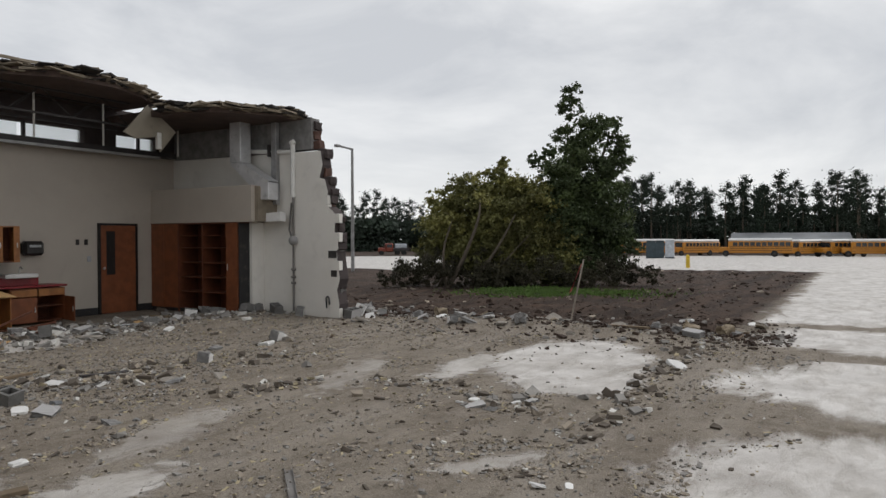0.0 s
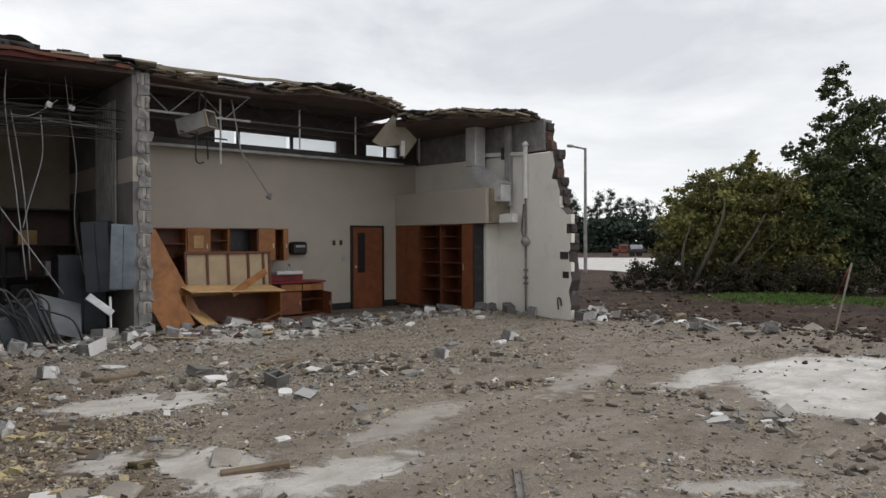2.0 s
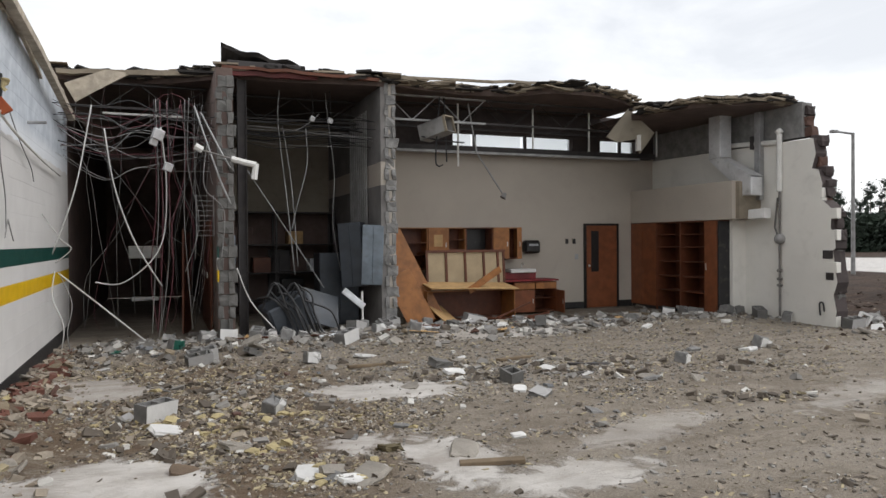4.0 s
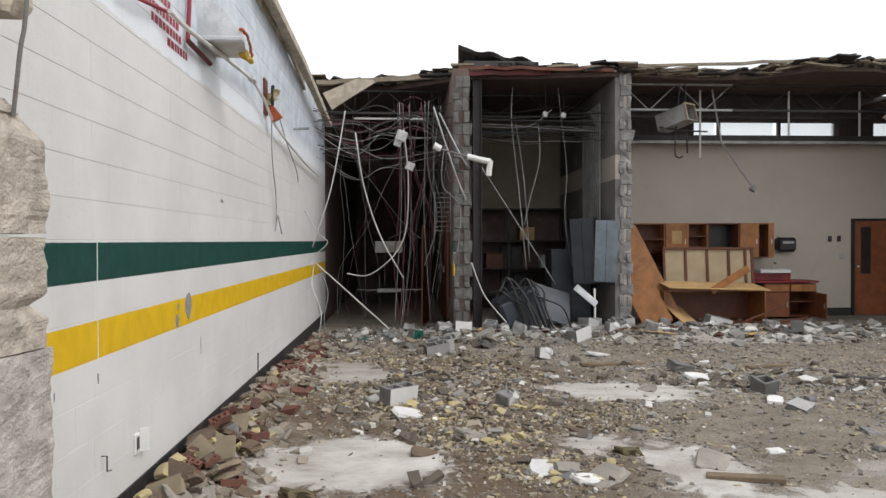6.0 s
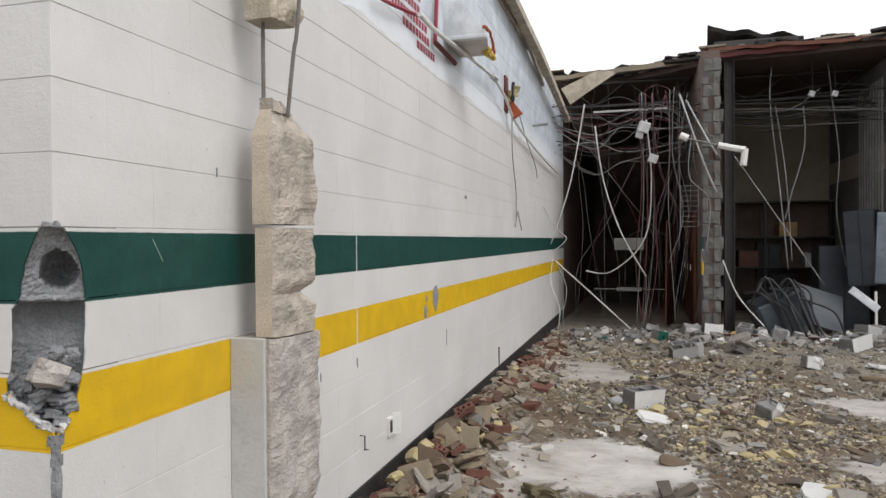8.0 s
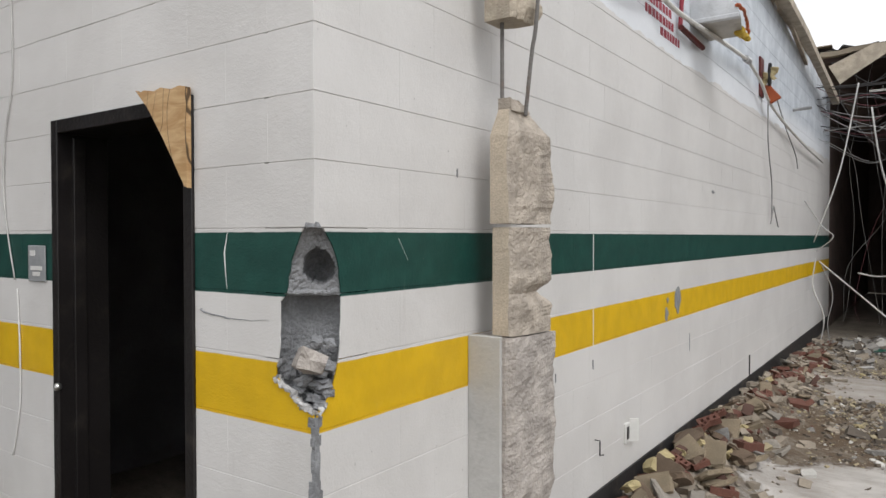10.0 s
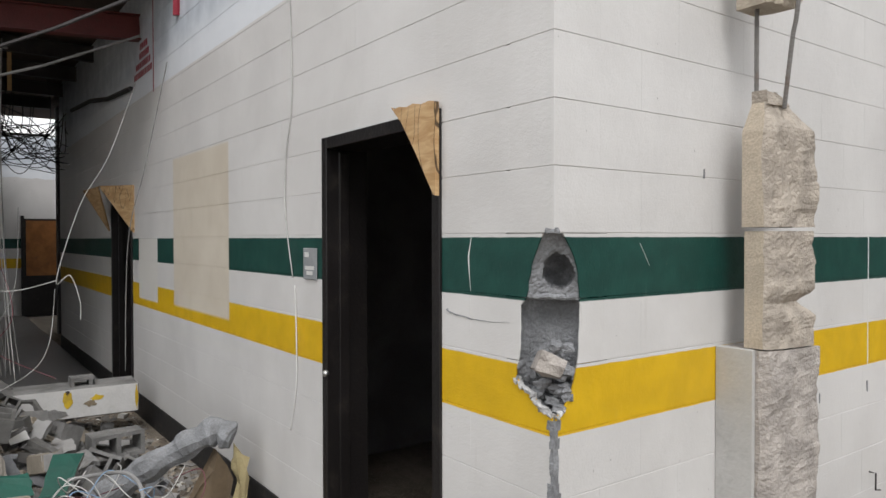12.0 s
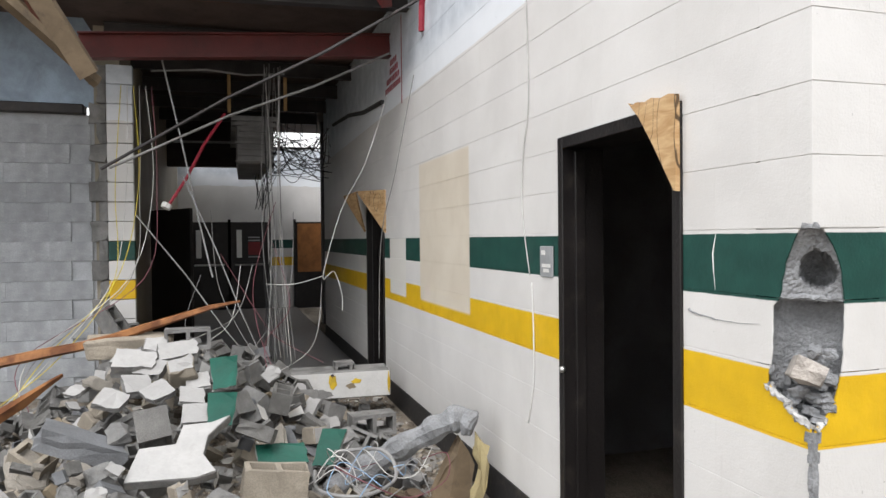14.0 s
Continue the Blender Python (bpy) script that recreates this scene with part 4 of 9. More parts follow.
# hood with a rounded back and a torn mouth, its underside open to the room
HOOD = [(0.10, 3.50), (0.17, 3.463), (0.235, 3.405), (0.29, 3.335), (0.335, 3.262), (0.357, 3.20)]
collar = empty("duct_hood", (0, 0, 0))
tagged(collar, "whitewashed sheet metal hood on the wall, torn open with insulation", "duct")
for y, k in ((3.886, 1.0), (4.436, 0.72)):
    bm = bmesh.new()
    prism(bm, [(0.0, 3.20), (0.0, 3.52)] + [(x * k, z) for x, z in HOOD], "y", y, y + 0.006)
    part("side_panel", bm, M["sheet_white"], collar)
bm = bmesh.new()
top = [(0.0, 3.52)] + HOOD
prism(bm, top + [(x - 0.004, z - 0.004) for x, z in reversed(top)], "y", 3.892, 4.436)
for v in bm.verts:
    if v.co.y > 4:
        v.co.x *= 0.72
part("top_sheet", bm, M["sheet_white"], collar)
bm = bmesh.new()
prism(bm, [(0.004, 3.93), (0.352, 3.93), (0.256, 4.434), (0.004, 4.434)], "z", 3.194, 3.204)
part("bottom_panel", bm, M["cream_grey"], collar, "dull beige bottom panel")
part("lip", bbox(0.002, 3.880, 3.190, 0.350, 3.934, 3.224, 0.006), M["sheet_white"], collar, "dull grey folded lip")
bm = bmesh.new()
tube(bm, smooth_line([(0.338, 3.86, 3.278), (0.345, 4.05, 3.272), (0.325, 4.25, 3.250), (0.300, 4.44, 3.205)], 6), 0.012, 7)
bmesh.ops.subdivide_edges(bm, edges=bm.edges[:], cuts=1, use_grid_fill=True)
roughen(bm, 0.012, 22)
part("torn_edge", bm, M["orange"], collar, "rusty orange torn edge")
bm = bbox(0.245, 4.24, 3.160, 0.310, 4.46, 3.205, 0.012)
bmesh.ops.subdivide_edges(bm, edges=bm.edges[:], cuts=2, use_grid_fill=True)
roughen(bm, 0.03, 18)
part("insulation", bm, M["foam_yellow"], collar, "torn yellow insulation")
jb = empty("fire_bell", (0.0, 6.5, 3.25))
tagged(jb, "orange and yellow device hanging from the wall on its wires", "bell")
part("back_plate", bbox(0.0, -0.08, -0.17, 0.02, 0.10, 0.24, 0.004), M["red_steel"], jb)
bm = bmesh.new()
prism(bm, [(0.02, -0.05), (0.09, -0.05), (0.20, -0.19), (0.10, -0.25), (0.025, -0.12)], "y", 0.02, 0.07)
bmesh.ops.bevel(bm, geom=bm.edges[:], offset=0.006, segments=1, affect="EDGES")
part("tray", bm, M["orange"], jb)
bm = bbox(0.075, 0.0, -0.06, 0.110, 0.05, 0.17, 0.01)
bmesh.ops.subdivide_edges(bm, edges=bm.edges[:], cuts=2, use_grid_fill=True)
roughen(bm, 0.02, 18)
part("stem", bm, M["wire_black"], jb, "dark torn stem")
for box6 in ((0.105, 0.0, 0.0, 0.150, 0.06, 0.12), (0.018, 0.0, -0.05, 0.06, 0.05, 0.07)):
    bm = bbox(*box6, 0.01)
    bmesh.ops.subdivide_edges(bm, edges=bm.edges[:], cuts=2, use_grid_fill=True)
    roughen(bm, 0.035, 18)
    part("foam", bm, M["foam"], jb)
for pts in (((0.05, 6.66, 3.05), (0.06, 6.62, 2.6), (0.04, 6.95, 2.2), (0.03, 7.02, 1.84)), ((0.05, 7.2, 3.15), (0.06, 7.7, 2.9), (0.05, 8.5, 2.66), (0.04, 8.75, 2.5)), ((0.05, 7.02, 1.95), (0.04, 6.9, 1.75)), ((0.05, 7.02, 1.95), (0.05, 7.3, 1.72))):
    bm = bmesh.new()
    tube(bm, smooth_line(pts, 6), 0.007, 5)
    part("wire", bm, M["wire_grey"], jb).location = (0, -6.5, -3.25)
bm = bmesh.new()
tube(bm, [(0.0, 8.6, 3.25), (0.22, 8.6, 3.26)], 0.02, 6)
tagged(obj("pipe_end", bm, M["conduit"]), "short cut pipe end sticking out of the wall", "pipe")


# red stencilled lettering, unreadable, as bars
def stencil(name, rows, at, along):
    e = empty(name, at)
    tagged(e, "blurred red stencilled lettering high on the wall", "lettering")
    for z, u0, u1 in rows:
        u = u0
        while u < u1:
            w = random.uniform(0.035, 0.06)
            bm = bbox(0.0005, u, z, 0.002, u + w, z + 0.055) if along == "y" else bbox(-u - w, -0.002, z, -u, -0.0005, z + 0.055)
            part("letter_bar", bm, M["red_paint"], e)
            u += w + 0.018
    return e


stencil("stencil_lettering", [(-0.16, 0.75, 1.15), (-0.08, 0.45, 1.05), (0.0, 0.1, 0.95), (0.09, 0.0, 0.8), (0.18, 0.0, 0.8)], (0.0, 2.45, 3.12), "y")
stencil("stencil_lettering", [(0.0, 0.0, 0.62), (0.08, 0.05, 0.55), (0.16, 0.1, 0.45), (0.24, 0.15, 0.4)], (-4.75, 0.0, 3.06), "x")
bm = bbox(-4.71, -0.003, 2.86, -4.69, -0.0005, 3.66)
structure(obj("trim", bm, M["red_paint"], wall_l), "thin red painted line")
for pts, r in ((((-3.95, -0.01, 3.30), (-3.93, -0.012, 3.5), (-3.90, -0.01, 3.55)), 0.035), (((-3.62, -0.02, 3.52), (-3.5, -0.02, 3.62)), 0.03)):
    bm = bmesh.new()
    tube(bm, pts, r, 6)
    tagged(obj("paint_splash", bm, M["red_paint"]), "red paint blotch on the wall", "paint mark")

# thin white cables running down the wall
def cable(name, pts, r, material, label, category="cable", n=7, group=""):
    bm = bmesh.new()
    tube(bm, smooth_line(pts, n), r, 5)
    return tagged(obj(name, bm, M[material], smooth=True), label, category, group)


cable("wall_cable", [(-1.93, -0.006, 3.6), (-1.90, -0.006, 2.9), (-1.88, -0.007, 2.35), (-1.96, -0.008, 2.05), (-1.97, -0.007, 1.75), (-1.88, -0.007, 1.42)], 0.0038, "wire_white", "thin white cable stuck loosely down the wall")
cable("wall_cable", [(-1.86, -0.006, 1.38), (-1.84, -0.006, 1.1), (-1.85, -0.006, 0.85), (-1.92, -0.006, 0.62)], 0.0045, "white_paint", "pale drip-like cable trace on the wall")
# scratches
bm = bmesh.new()
gouge = smooth_line([(-0.20, -0.001, 1.350), (-0.28, -0.001, 1.343), (-0.37, -0.001, 1.342), (-0.44, -0.001, 1.347), (-0.50, -0.001, 1.352), (-0.545, -0.001, 1.365)], 6)
tube(bm, gouge, [0.0006 + 0.0034 * (k / len(gouge)) ** 1.5 * random.uniform(0.5, 1.4) for k in range(len(gouge))], 5)
roughen(bm, 0.003, 60)
part("scratch", bm, M["grout"], wall_l, "gouged scratch")
bm = bmesh.new()
tube(bm, [(-0.405, 0.0, 1.44), (-0.412, 0.0, 1.50), (-0.416, 0.0, 1.56), (-0.401, 0.0, 1.625)], [0.0007, 0.0018, 0.0036, 0.0012], 5)
part("scratch", bm, M["white_paint"], wall_l, "pale scratch")
bm = bmesh.new()
tube(bm, [(0.0, 0.40, 1.605), (0.0, 0.45, 1.53)], [0.0012, 0.0008], 5)
part("scratch", bm, M["white_paint"], wall_r, "pale scratch")
part("joint", bbox(-0.003, 2.081, 5 * C, 0.0008, 2.089, 8 * C), M["white_paint"], wall_r, "pale caulked joint")

# torn roof edge along the top of the long wall
bm = bmesh.new()
for k in range(40):
    y = k * 0.31
    box(bm, -0.22 + random.uniform(-0.03, 0.02), y, R_ROWS * C - 0.03, random.uniform(0.0, 0.05), y + random.uniform(0.28, 0.36), R_ROWS * C + random.uniform(0.04, 0.14))
roughen(bm, 0.03, 5)
structure(obj("wall_coping", bm, M["tan_concrete"]), "broken coping along the wall top", "coping")
for a, b, w in (((0.10, 5.0, 4.42), (0.16, 11.9, 3.86), 0.07), ((0.04, 6.2, 4.36), (0.02, 9.6, 4.05), 0.03), ((0.02, 3.0, 4.40), (0.06, 8.2, 4.38), 0.05)):
    bm = bmesh.new()
    tube(bm, [a, Vector(a).lerp(Vector(b), 0.5) + Vector((0.02, 0, 0.03)), b], w, 4)
    tagged(obj("roof_board", bm, M["tan_concrete"]), "weathered roof edge board leaning on the wall top", "board", "roof edge boards")
M["timber_dirty"] = surface("dirty_weathered_timber", (0.17, 0.125, 0.08), 0.85, dirty=0.5, dirt=(0.05, 0.04, 0.035), blotch=4)
# ---- west corridor ----
def quad_block(name, material):
    """A hollow two-core concrete block, lying on its bed, centred on its base."""
    bm = bmesh.new()
    L, W, H = 0.397, 0.194, 0.194
    xs, ys = [-L / 2, -L / 2 + 0.032, -0.016, 0.016, L / 2 - 0.032, L / 2], [-W / 2, -W / 2 + 0.032, W / 2 - 0.032, W / 2]
    for i in range(5):
        for j in range(3):
            if j == 1 and i in (1, 3):
                continue
            box(bm, xs[i], ys[j], 0, xs[i + 1], ys[j + 1], H)
    bmesh.ops.remove_doubles(bm, verts=bm.verts[:], dist=0.0005)
    inner = [f for f in bm.faces if all(len(e.link_faces) > 2 for e in f.edges)]
    bmesh.ops.delete(bm, geom=inner, context="FACES_ONLY")
    roughen(bm, 0.004, 14)
    me = bpy.data.meshes.new(name)
    bm.to_mesh(me)
    bm.free()
    me.materials.append(material)
    return me


# pier at the corridor mouth and the toothed end of the grey wall
pier = empty("block_pier", (-6.5, -2.72, 0))
structure(pier, "white block pier with green and yellow bands at the corridor mouth", "pier")
for row in range(17):
    long = row % 2 == 0
    bm = bbox(0.0, 0.0, row * C + 0.004, 0.1, 0.25, row * C + C - 0.003, 0.004)
    part("block", bm, M["wall_paint"], pier)
    bm = bbox(-0.02, -0.17 if long else -0.09, row * C + 0.004, 0.07, -0.003, row * C + C - 0.003, 0.006)
    bmesh.ops.subdivide_edges(bm, edges=bm.edges[:], cuts=1, use_grid_fill=True)
    roughen(bm, 0.03, 11, row)
    part("block", bm, M["block_grey"], pier)
# grey blocks of the wall beyond
grey = bpy.data.objects["wall_grey"]
gm = {}
for row in range(14):
    y = -2.90 - (0 if row % 2 else C)
    while y > -7.5:
        me = gm.setdefault("b", block_mesh("block", BLOCK_L, M["block_bluegrey"]))
        ob = new("block", me)
        ob.parent = grey
        ob.matrix_basis = pose(-6.592 + random.uniform(-0.003, 0.003), y - BLOCK_L, row * C, 0, 0, 90)
        y -= BLOCK_L
structure(obj("trim", bbox(-6.7, -8.8, 2.95, -6.5, -2.95, 3.05, 0.01), M["dark_steel"]), "dark ledge on the grey wall", "ledge")
structure(obj("ceiling_south", bbox(-6.9, -7.0, 4.0, -4.25, -2.92, 4.15), M["roof_deck"]), "dark torn roof deck over the grey wall", "ceiling")
pane = obj("blue_sheet", bbox(-6.75, -6.5, 3.055, -6.72, -2.86, 4.0), surface("pale_blue_sheet", (0.30, 0.37, 0.45), 0.35, 0.2, dirty=0.2))
tagged(pane, "pale blue sheet standing on the grey wall", "sheet")
# doors at the far end
def black_door(name, y0, y1, label, glass=True, x=-15.3, notice=True):
    d = empty(name, (x, y0, 0))
    structure(d, label, "door")
    w = y1 - y0
    part("leaf", bbox(0.0, 0.0, 0.01, 0.045, w, 2.04, 0.004), M["black_metal"], d)
    part("frame", bbox(-0.01, -0.06, 0, 0.06, 0.0, 2.10, 0.003), M["black_metal"], d)
    part("frame", bbox(-0.01, w, 0, 0.06, w + 0.06, 2.10, 0.003), M["black_metal"], d)
    if glass:
        # white paint stands for light coming through the pane
        part("pane", bbox(0.046, w * 0.15, 1.22, 0.05, w * 0.29, 1.86), M["bus_white"], d, "narrow window, painted white for the light behind it")
        if notice:
            part("notice", bbox(0.046, w * 0.46, 1.28, 0.05, w * 0.78, 1.58), M["red_laminate"], d, "dark red notice")
        for z in (1.60, 1.67, 1.22) if notice else ():
            part("notice_bar", bbox(0.046, w * 0.46, z, 0.05, w * 0.78, z + 0.03), M["sign_grey"], d, "pale notice strip")
        bm = bmesh.new()
        tube(bm, [(0.08, w * 0.1, 1.06), (0.08, w * 0.9, 1.06)], 0.022, 6)
        part("push_bar", bm, M["steel_knob"], d, "steel push bar")
    return d


black_door("door_3", -1.47, -0.64, "black double door leaf with a narrow pane and push bar")
black_door("door_4", -2.35, -1.53, "black double door leaf beside its twin", True, -15.3, False)
d5 = black_door("door_5", 0.0, 0.75, "black door boarded with orange plywood", False)
part("board", bbox(0.046, 0.03, 0.86, 0.06, 0.72, 2.0), M["oak"], d5, "orange plywood board")
d6 = empty("door_6", (-9.0, -2.6, 0))
structure(d6, "open black side door in the corridor", "door")
leaf = part("leaf", bbox(0, -0.02, 0.01, 0.95, 0.02, 2.05, 0.004), M["black_metal"], d6)
leaf.matrix_basis = pose(0, 0.05, 0, 0, 0, 36)

M["timber_red_dark"] = surface("dark_red_splintered_timber", (0.15, 0.055, 0.035), 0.8, dirty=0.4, blotch=8)
# roof of the corridor: steel, deck edge, purlins
def beam(name, a, b, h, w, material, label, category="beam"):
    """An I-beam from a to b, both at the middle of its depth."""
    a, b = Vector(a), Vector(b)
    L = (b - a).length
    bm = bmesh.new()
    box(bm, 0, -w / 2, h / 2 - 0.012, L, w / 2, h / 2)
    box(bm, 0, -w / 2, -h / 2, L, w / 2, -h / 2 + 0.012)
    box(bm, 0, -0.005, -h / 2 + 0.012, L, 0.005, h / 2 - 0.012)
    ob = obj(name, bm, M[material])
    d = (b - a).normalized()
    ob.matrix_basis = Matrix.Translation(a) @ d.to_track_quat("X", "Z").to_matrix().to_4x4()
    return tagged(ob, label, category)


beam("steel_beam", (-5.17, -2.74, 3.31), (-5.17, 0.0, 3.50), 0.22, 0.12, "red_steel", "red-primed steel beam across the corridor, sagging")
beam("steel_beam", (-4.45, -2.9, 3.62), (-4.45, 0.0, 3.70), 0.16, 0.10, "dark_steel", "dark steel purlin under the torn roof")
for k, x in enumerate((-6.2, -7.4, -8.6, -9.8, -11.0)):
    beam("roof_joist", (x, -2.7, 3.74), (x, 0.0, 3.74), 0.18, 0.06, "dark_steel", "dark roof joist over the corridor", "joist")
bm = bmesh.new()
for k in range(26):
    y = -2.9 + k * 0.115
    box(bm, -4.62 - random.uniform(0, 0.3), y, 3.80 + random.uniform(-0.03, 0.03), -4.02 + random.uniform(-0.22, 0.12), y + 0.13, 3.88 + random.uniform(-0.02, 0.06))
roughen(bm, 0.05, 3)
structure(obj("roof_edge", bm, M["roof_deck"]), "splintered roof deck edge over the corridor", "roof")
for a, b, sz, mt in (((-3.9, -3.1, 3.84), (-4.3, -2.52, 2.90), 0.11, "timber_dirty"), ((-3.8, -3.05, 3.35), (-4.45, -2.48, 2.86), 0.05, "timber_dirty"), ((-4.0, -3.3, 3.60), (-4.35, -2.62, 3.02), 0.045, "timber_dirty"), ((-4.1, -3.1, 3.78), (-4.2, -2.75, 3.10), 0.03, "timber_red_dark"), ((-4.15, -2.0, 3.80), (-4.1, -0.9, 3.72), 0.03, "timber_red_dark"), ((-4.05, -2.9, 3.82), (-4.0, -1.5, 3.74), 0.035, "timber_dirty"), ((-4.2, -1.2, 3.83), (-3.95, -0.7, 3.66), 0.025, "timber_red_dark"), ((-4.2, -2.3, 3.84), (-3.95, -2.1, 3.45), 0.05, "red_steel"), ((-4.2, -0.42, 3.84), (-3.96, -0.3, 3.5), 0.06, "red_steel")):
    bm = bmesh.new()
    tube(bm, [a, Vector(a).lerp(Vector(b), 0.5), b], sz, 4)
    roughen(bm, 0.02, 6)
    roughen(bm, 0.03, 13)
    tagged(obj("broken_timber", bm, M[mt]), "snapped roof timber hanging at the corridor mouth", "timber", "snapped roof timbers")

for k in range(18):  # splintered boards under the torn deck
    a = Vector((random.uniform(-5.0, -4.0), random.uniform(-2.9, -0.8), random.uniform(3.72, 3.80)))
    b = a + Vector((random.uniform(-0.15, 0.15), random.uniform(0.4, 1.2), random.uniform(-0.06, 0.06)))
    b.y = min(b.y, -0.02)
    bm = bmesh.new()
    tube(bm, [a, a.lerp(b, 0.3), a.lerp(b, 0.7), b], [0.02, 0.035, 0.03, 0.008], 4)
    roughen(bm, 0.012, 17)
    tagged(obj("roof_splinter", bm, M[("timber_red_dark", "timber_dirty", "roof_tan")[k % 3]]), "splintered board under the torn roof deck", "board", "roof splinters")
# ducts and hanging services
RAIL_TOP, RAIL_LOW = (-3.98, -0.02, 3.57), (-5.08, -0.02, 3.41)
M["duct_dull"] = surface("dusty_duct_sheet", (0.24, 0.235, 0.23), 0.6, 0.3, dirty=0.4)
duct = empty("flat_duct", (-7.5, -1.2, 2.3))
tagged(duct, "dented flat sheet metal duct hanging under the corridor roof", "duct")
for k in range(7):
    x = -0.1 - k * 0.45
    part("section", bbox(x - 0.44, -0.22 + 0.01 * k, 0.28 + 0.01 * k, x, 0.22, 0.82 + 0.015 * k, 0.012), M["duct_dull"], duct)
    part("flange", bbox(x - 0.02, -0.28, 0.82, x + 0.01, 0.29, 0.88, 0.004), M["duct_dull"], duct)
for k in range(7):
    part("louvre", bbox(-0.10, -0.24 + 0.03 * (k % 3), 0.30 + 0.075 * k, -0.06 + 0.03 * (k % 2), 0.26 - 0.03 * (k % 2), 0.32 + 0.078 * k, 0.003), M["duct_dull"], duct)
part("timber_frame", bbox(-0.05, -0.30, 1.38, 0.0, 0.40, 1.43), M["ply"], duct, "orange timber hanger")
part("timber_frame", bbox(-0.05, -0.32, 0.90, 0.0, -0.28, 1.5), M["ply"], duct)
part("timber_frame", bbox(-0.05, 0.36, 0.95, 0.0, 0.40, 1.5), M["ply"], duct)
for a, b, r, mt, lb in (((-5.0, -2.56, 2.24), RAIL_TOP, 0.014, "dark_steel", "long bent ceiling rail hanging across the corridor"), ((-5.02, -2.50, 2.25), RAIL_LOW, 0.012, "wire_grey", "grey ceiling rail hanging across the corridor"),
                        ((-6.6, -2.3, 3.45), (-6.6, -0.9, 3.50), 0.012, "wire_grey", "grey ceiling rail under the corridor roof"), ((-9.6, -2.3, 3.1), (-9.6, -0.2, 3.05), 0.02, "conduit", "grey ceiling rail under the corridor roof"),
                        ((-8.8, -0.03, 3.3), (-5.4, -0.03, 3.0), 0.025, "dark_steel", "dark ceiling angle along the wall"), ((-5.6, -1.55, 2.85), (-5.3, -2.05, 1.95), 0.015, "red_paint", "red pipe hanging from the corridor roof"),
                        ((-5.45, -2.10, 3.30), (-5.3, -1.68, 1.28), 0.008, "conduit", "thin metal rail hanging down beside the heap"), ((-5.3, -1.93, 2.22), (-5.1, -1.22, 0.45), 0.006, "conduit", "thin metal rail leaning on the rubble"),
                        ((-5.3, -2.33, 1.86), (-5.1, -1.28, 0.42), 0.006, "conduit", "thin metal rail leaning on the rubble")):
    bm = bmesh.new()
    a, b = Vector(a), Vector(b)
    tube(bm, [a, a.lerp(b, 0.4) + Vector((0, 0, 0.03)), a.lerp(b, 0.7) - Vector((0, 0, 0.02)), b], r, 5)
    tagged(obj("hanging_rail", bm, M[mt]), lb, "rail", "hanging ceiling rails")
bm = bmesh.new()
tube(bm, [(-5.3, -2.06, 1.96), (-5.29, -2.08, 1.92)], 0.045, 8)
tagged(obj("white_fitting", bm, M["white_plastic"]), "white fitting on a red hanging pipe", "pipe")
rng = random.Random(7)
for k in range(15):  # bundle of dark cables from the roof down to the heap
    y = -1.05 + rng.uniform(-0.10, 0.10)
    x = -6.4 + rng.uniform(-0.25, 0.25)
    cable("hanging_cable", [(x, y, 3.5), (x + rng.uniform(-0.1, 0.1), y + rng.uniform(-0.05, 0.05), 2.6), (x + 0.2, y + rng.uniform(-0.06, 0.06), 1.5), (x + 0.4 + rng.uniform(-0.2, 0.2), y + rng.uniform(-0.12, 0.12), 0.35)], 0.0045, ("wire_black", "wire_grey", "wire_white", "wire_grey")[k % 4], "cable hanging in a bundle from the corridor roof", group="hanging cables")
for k in range(34):  # tangle under the far bright gap
    x, y = -9.5 + rng.uniform(-1.2, 0.6), rng.uniform(-1.0, -0.15)
    cable("hanging_cable", [(x, -1.1 + rng.uniform(-0.2, 0.3), 3.4 + rng.uniform(-0.5, 0.2)), (x, y, 2.95 + rng.uniform(-0.25, 0.3)), (x, y + 0.3, 2.9 + rng.uniform(-0.3, 0.25)), (x, -0.04, 3.0 + rng.uniform(-0.5, 0.4))], 0.0065, "wire_black", "black cable loop tangled under the corridor roof", group="hanging cables")
for k in range(10):
    x, y = -9.5 + rng.uniform(-0.8, 0.4), -1.0 + 0.09 * k + rng.uniform(-0.03, 0.03)
    cable("hanging_cable", [(x, y, 3.86), (x, y + rng.uniform(-0.1, 0.1), 3.1), (x + 0.05, y - 0.12 - 0.05 * k, 2.65), (x + 0.1, -1.05 + rng.uniform(-0.08, 0.08), 2.1)], 0.006, "wire_black", "black cable sagging out of the tangle", group="hanging cables")
for k in range(6):
    y = -2.42 + 0.05 * k
    cable("hanging_cable", [(-5.2, y, 3.0), (-5.1, y + rng.uniform(-0.06, 0.06), 2.1), (-4.9, y - 0.1 + rng.uniform(-0.1, 0.1), 1.3), (-4.4, y - 0.35 - 0.1 * k, 0.75), (-3.9, y - 0.7, 0.45)], 0.0032, ("wire_yellow", "wire_white", "wire_yellow", "wire_grey", "wire_white", "wire_red")[k], "loose cable hanging beside the block pier", group="hanging cables")
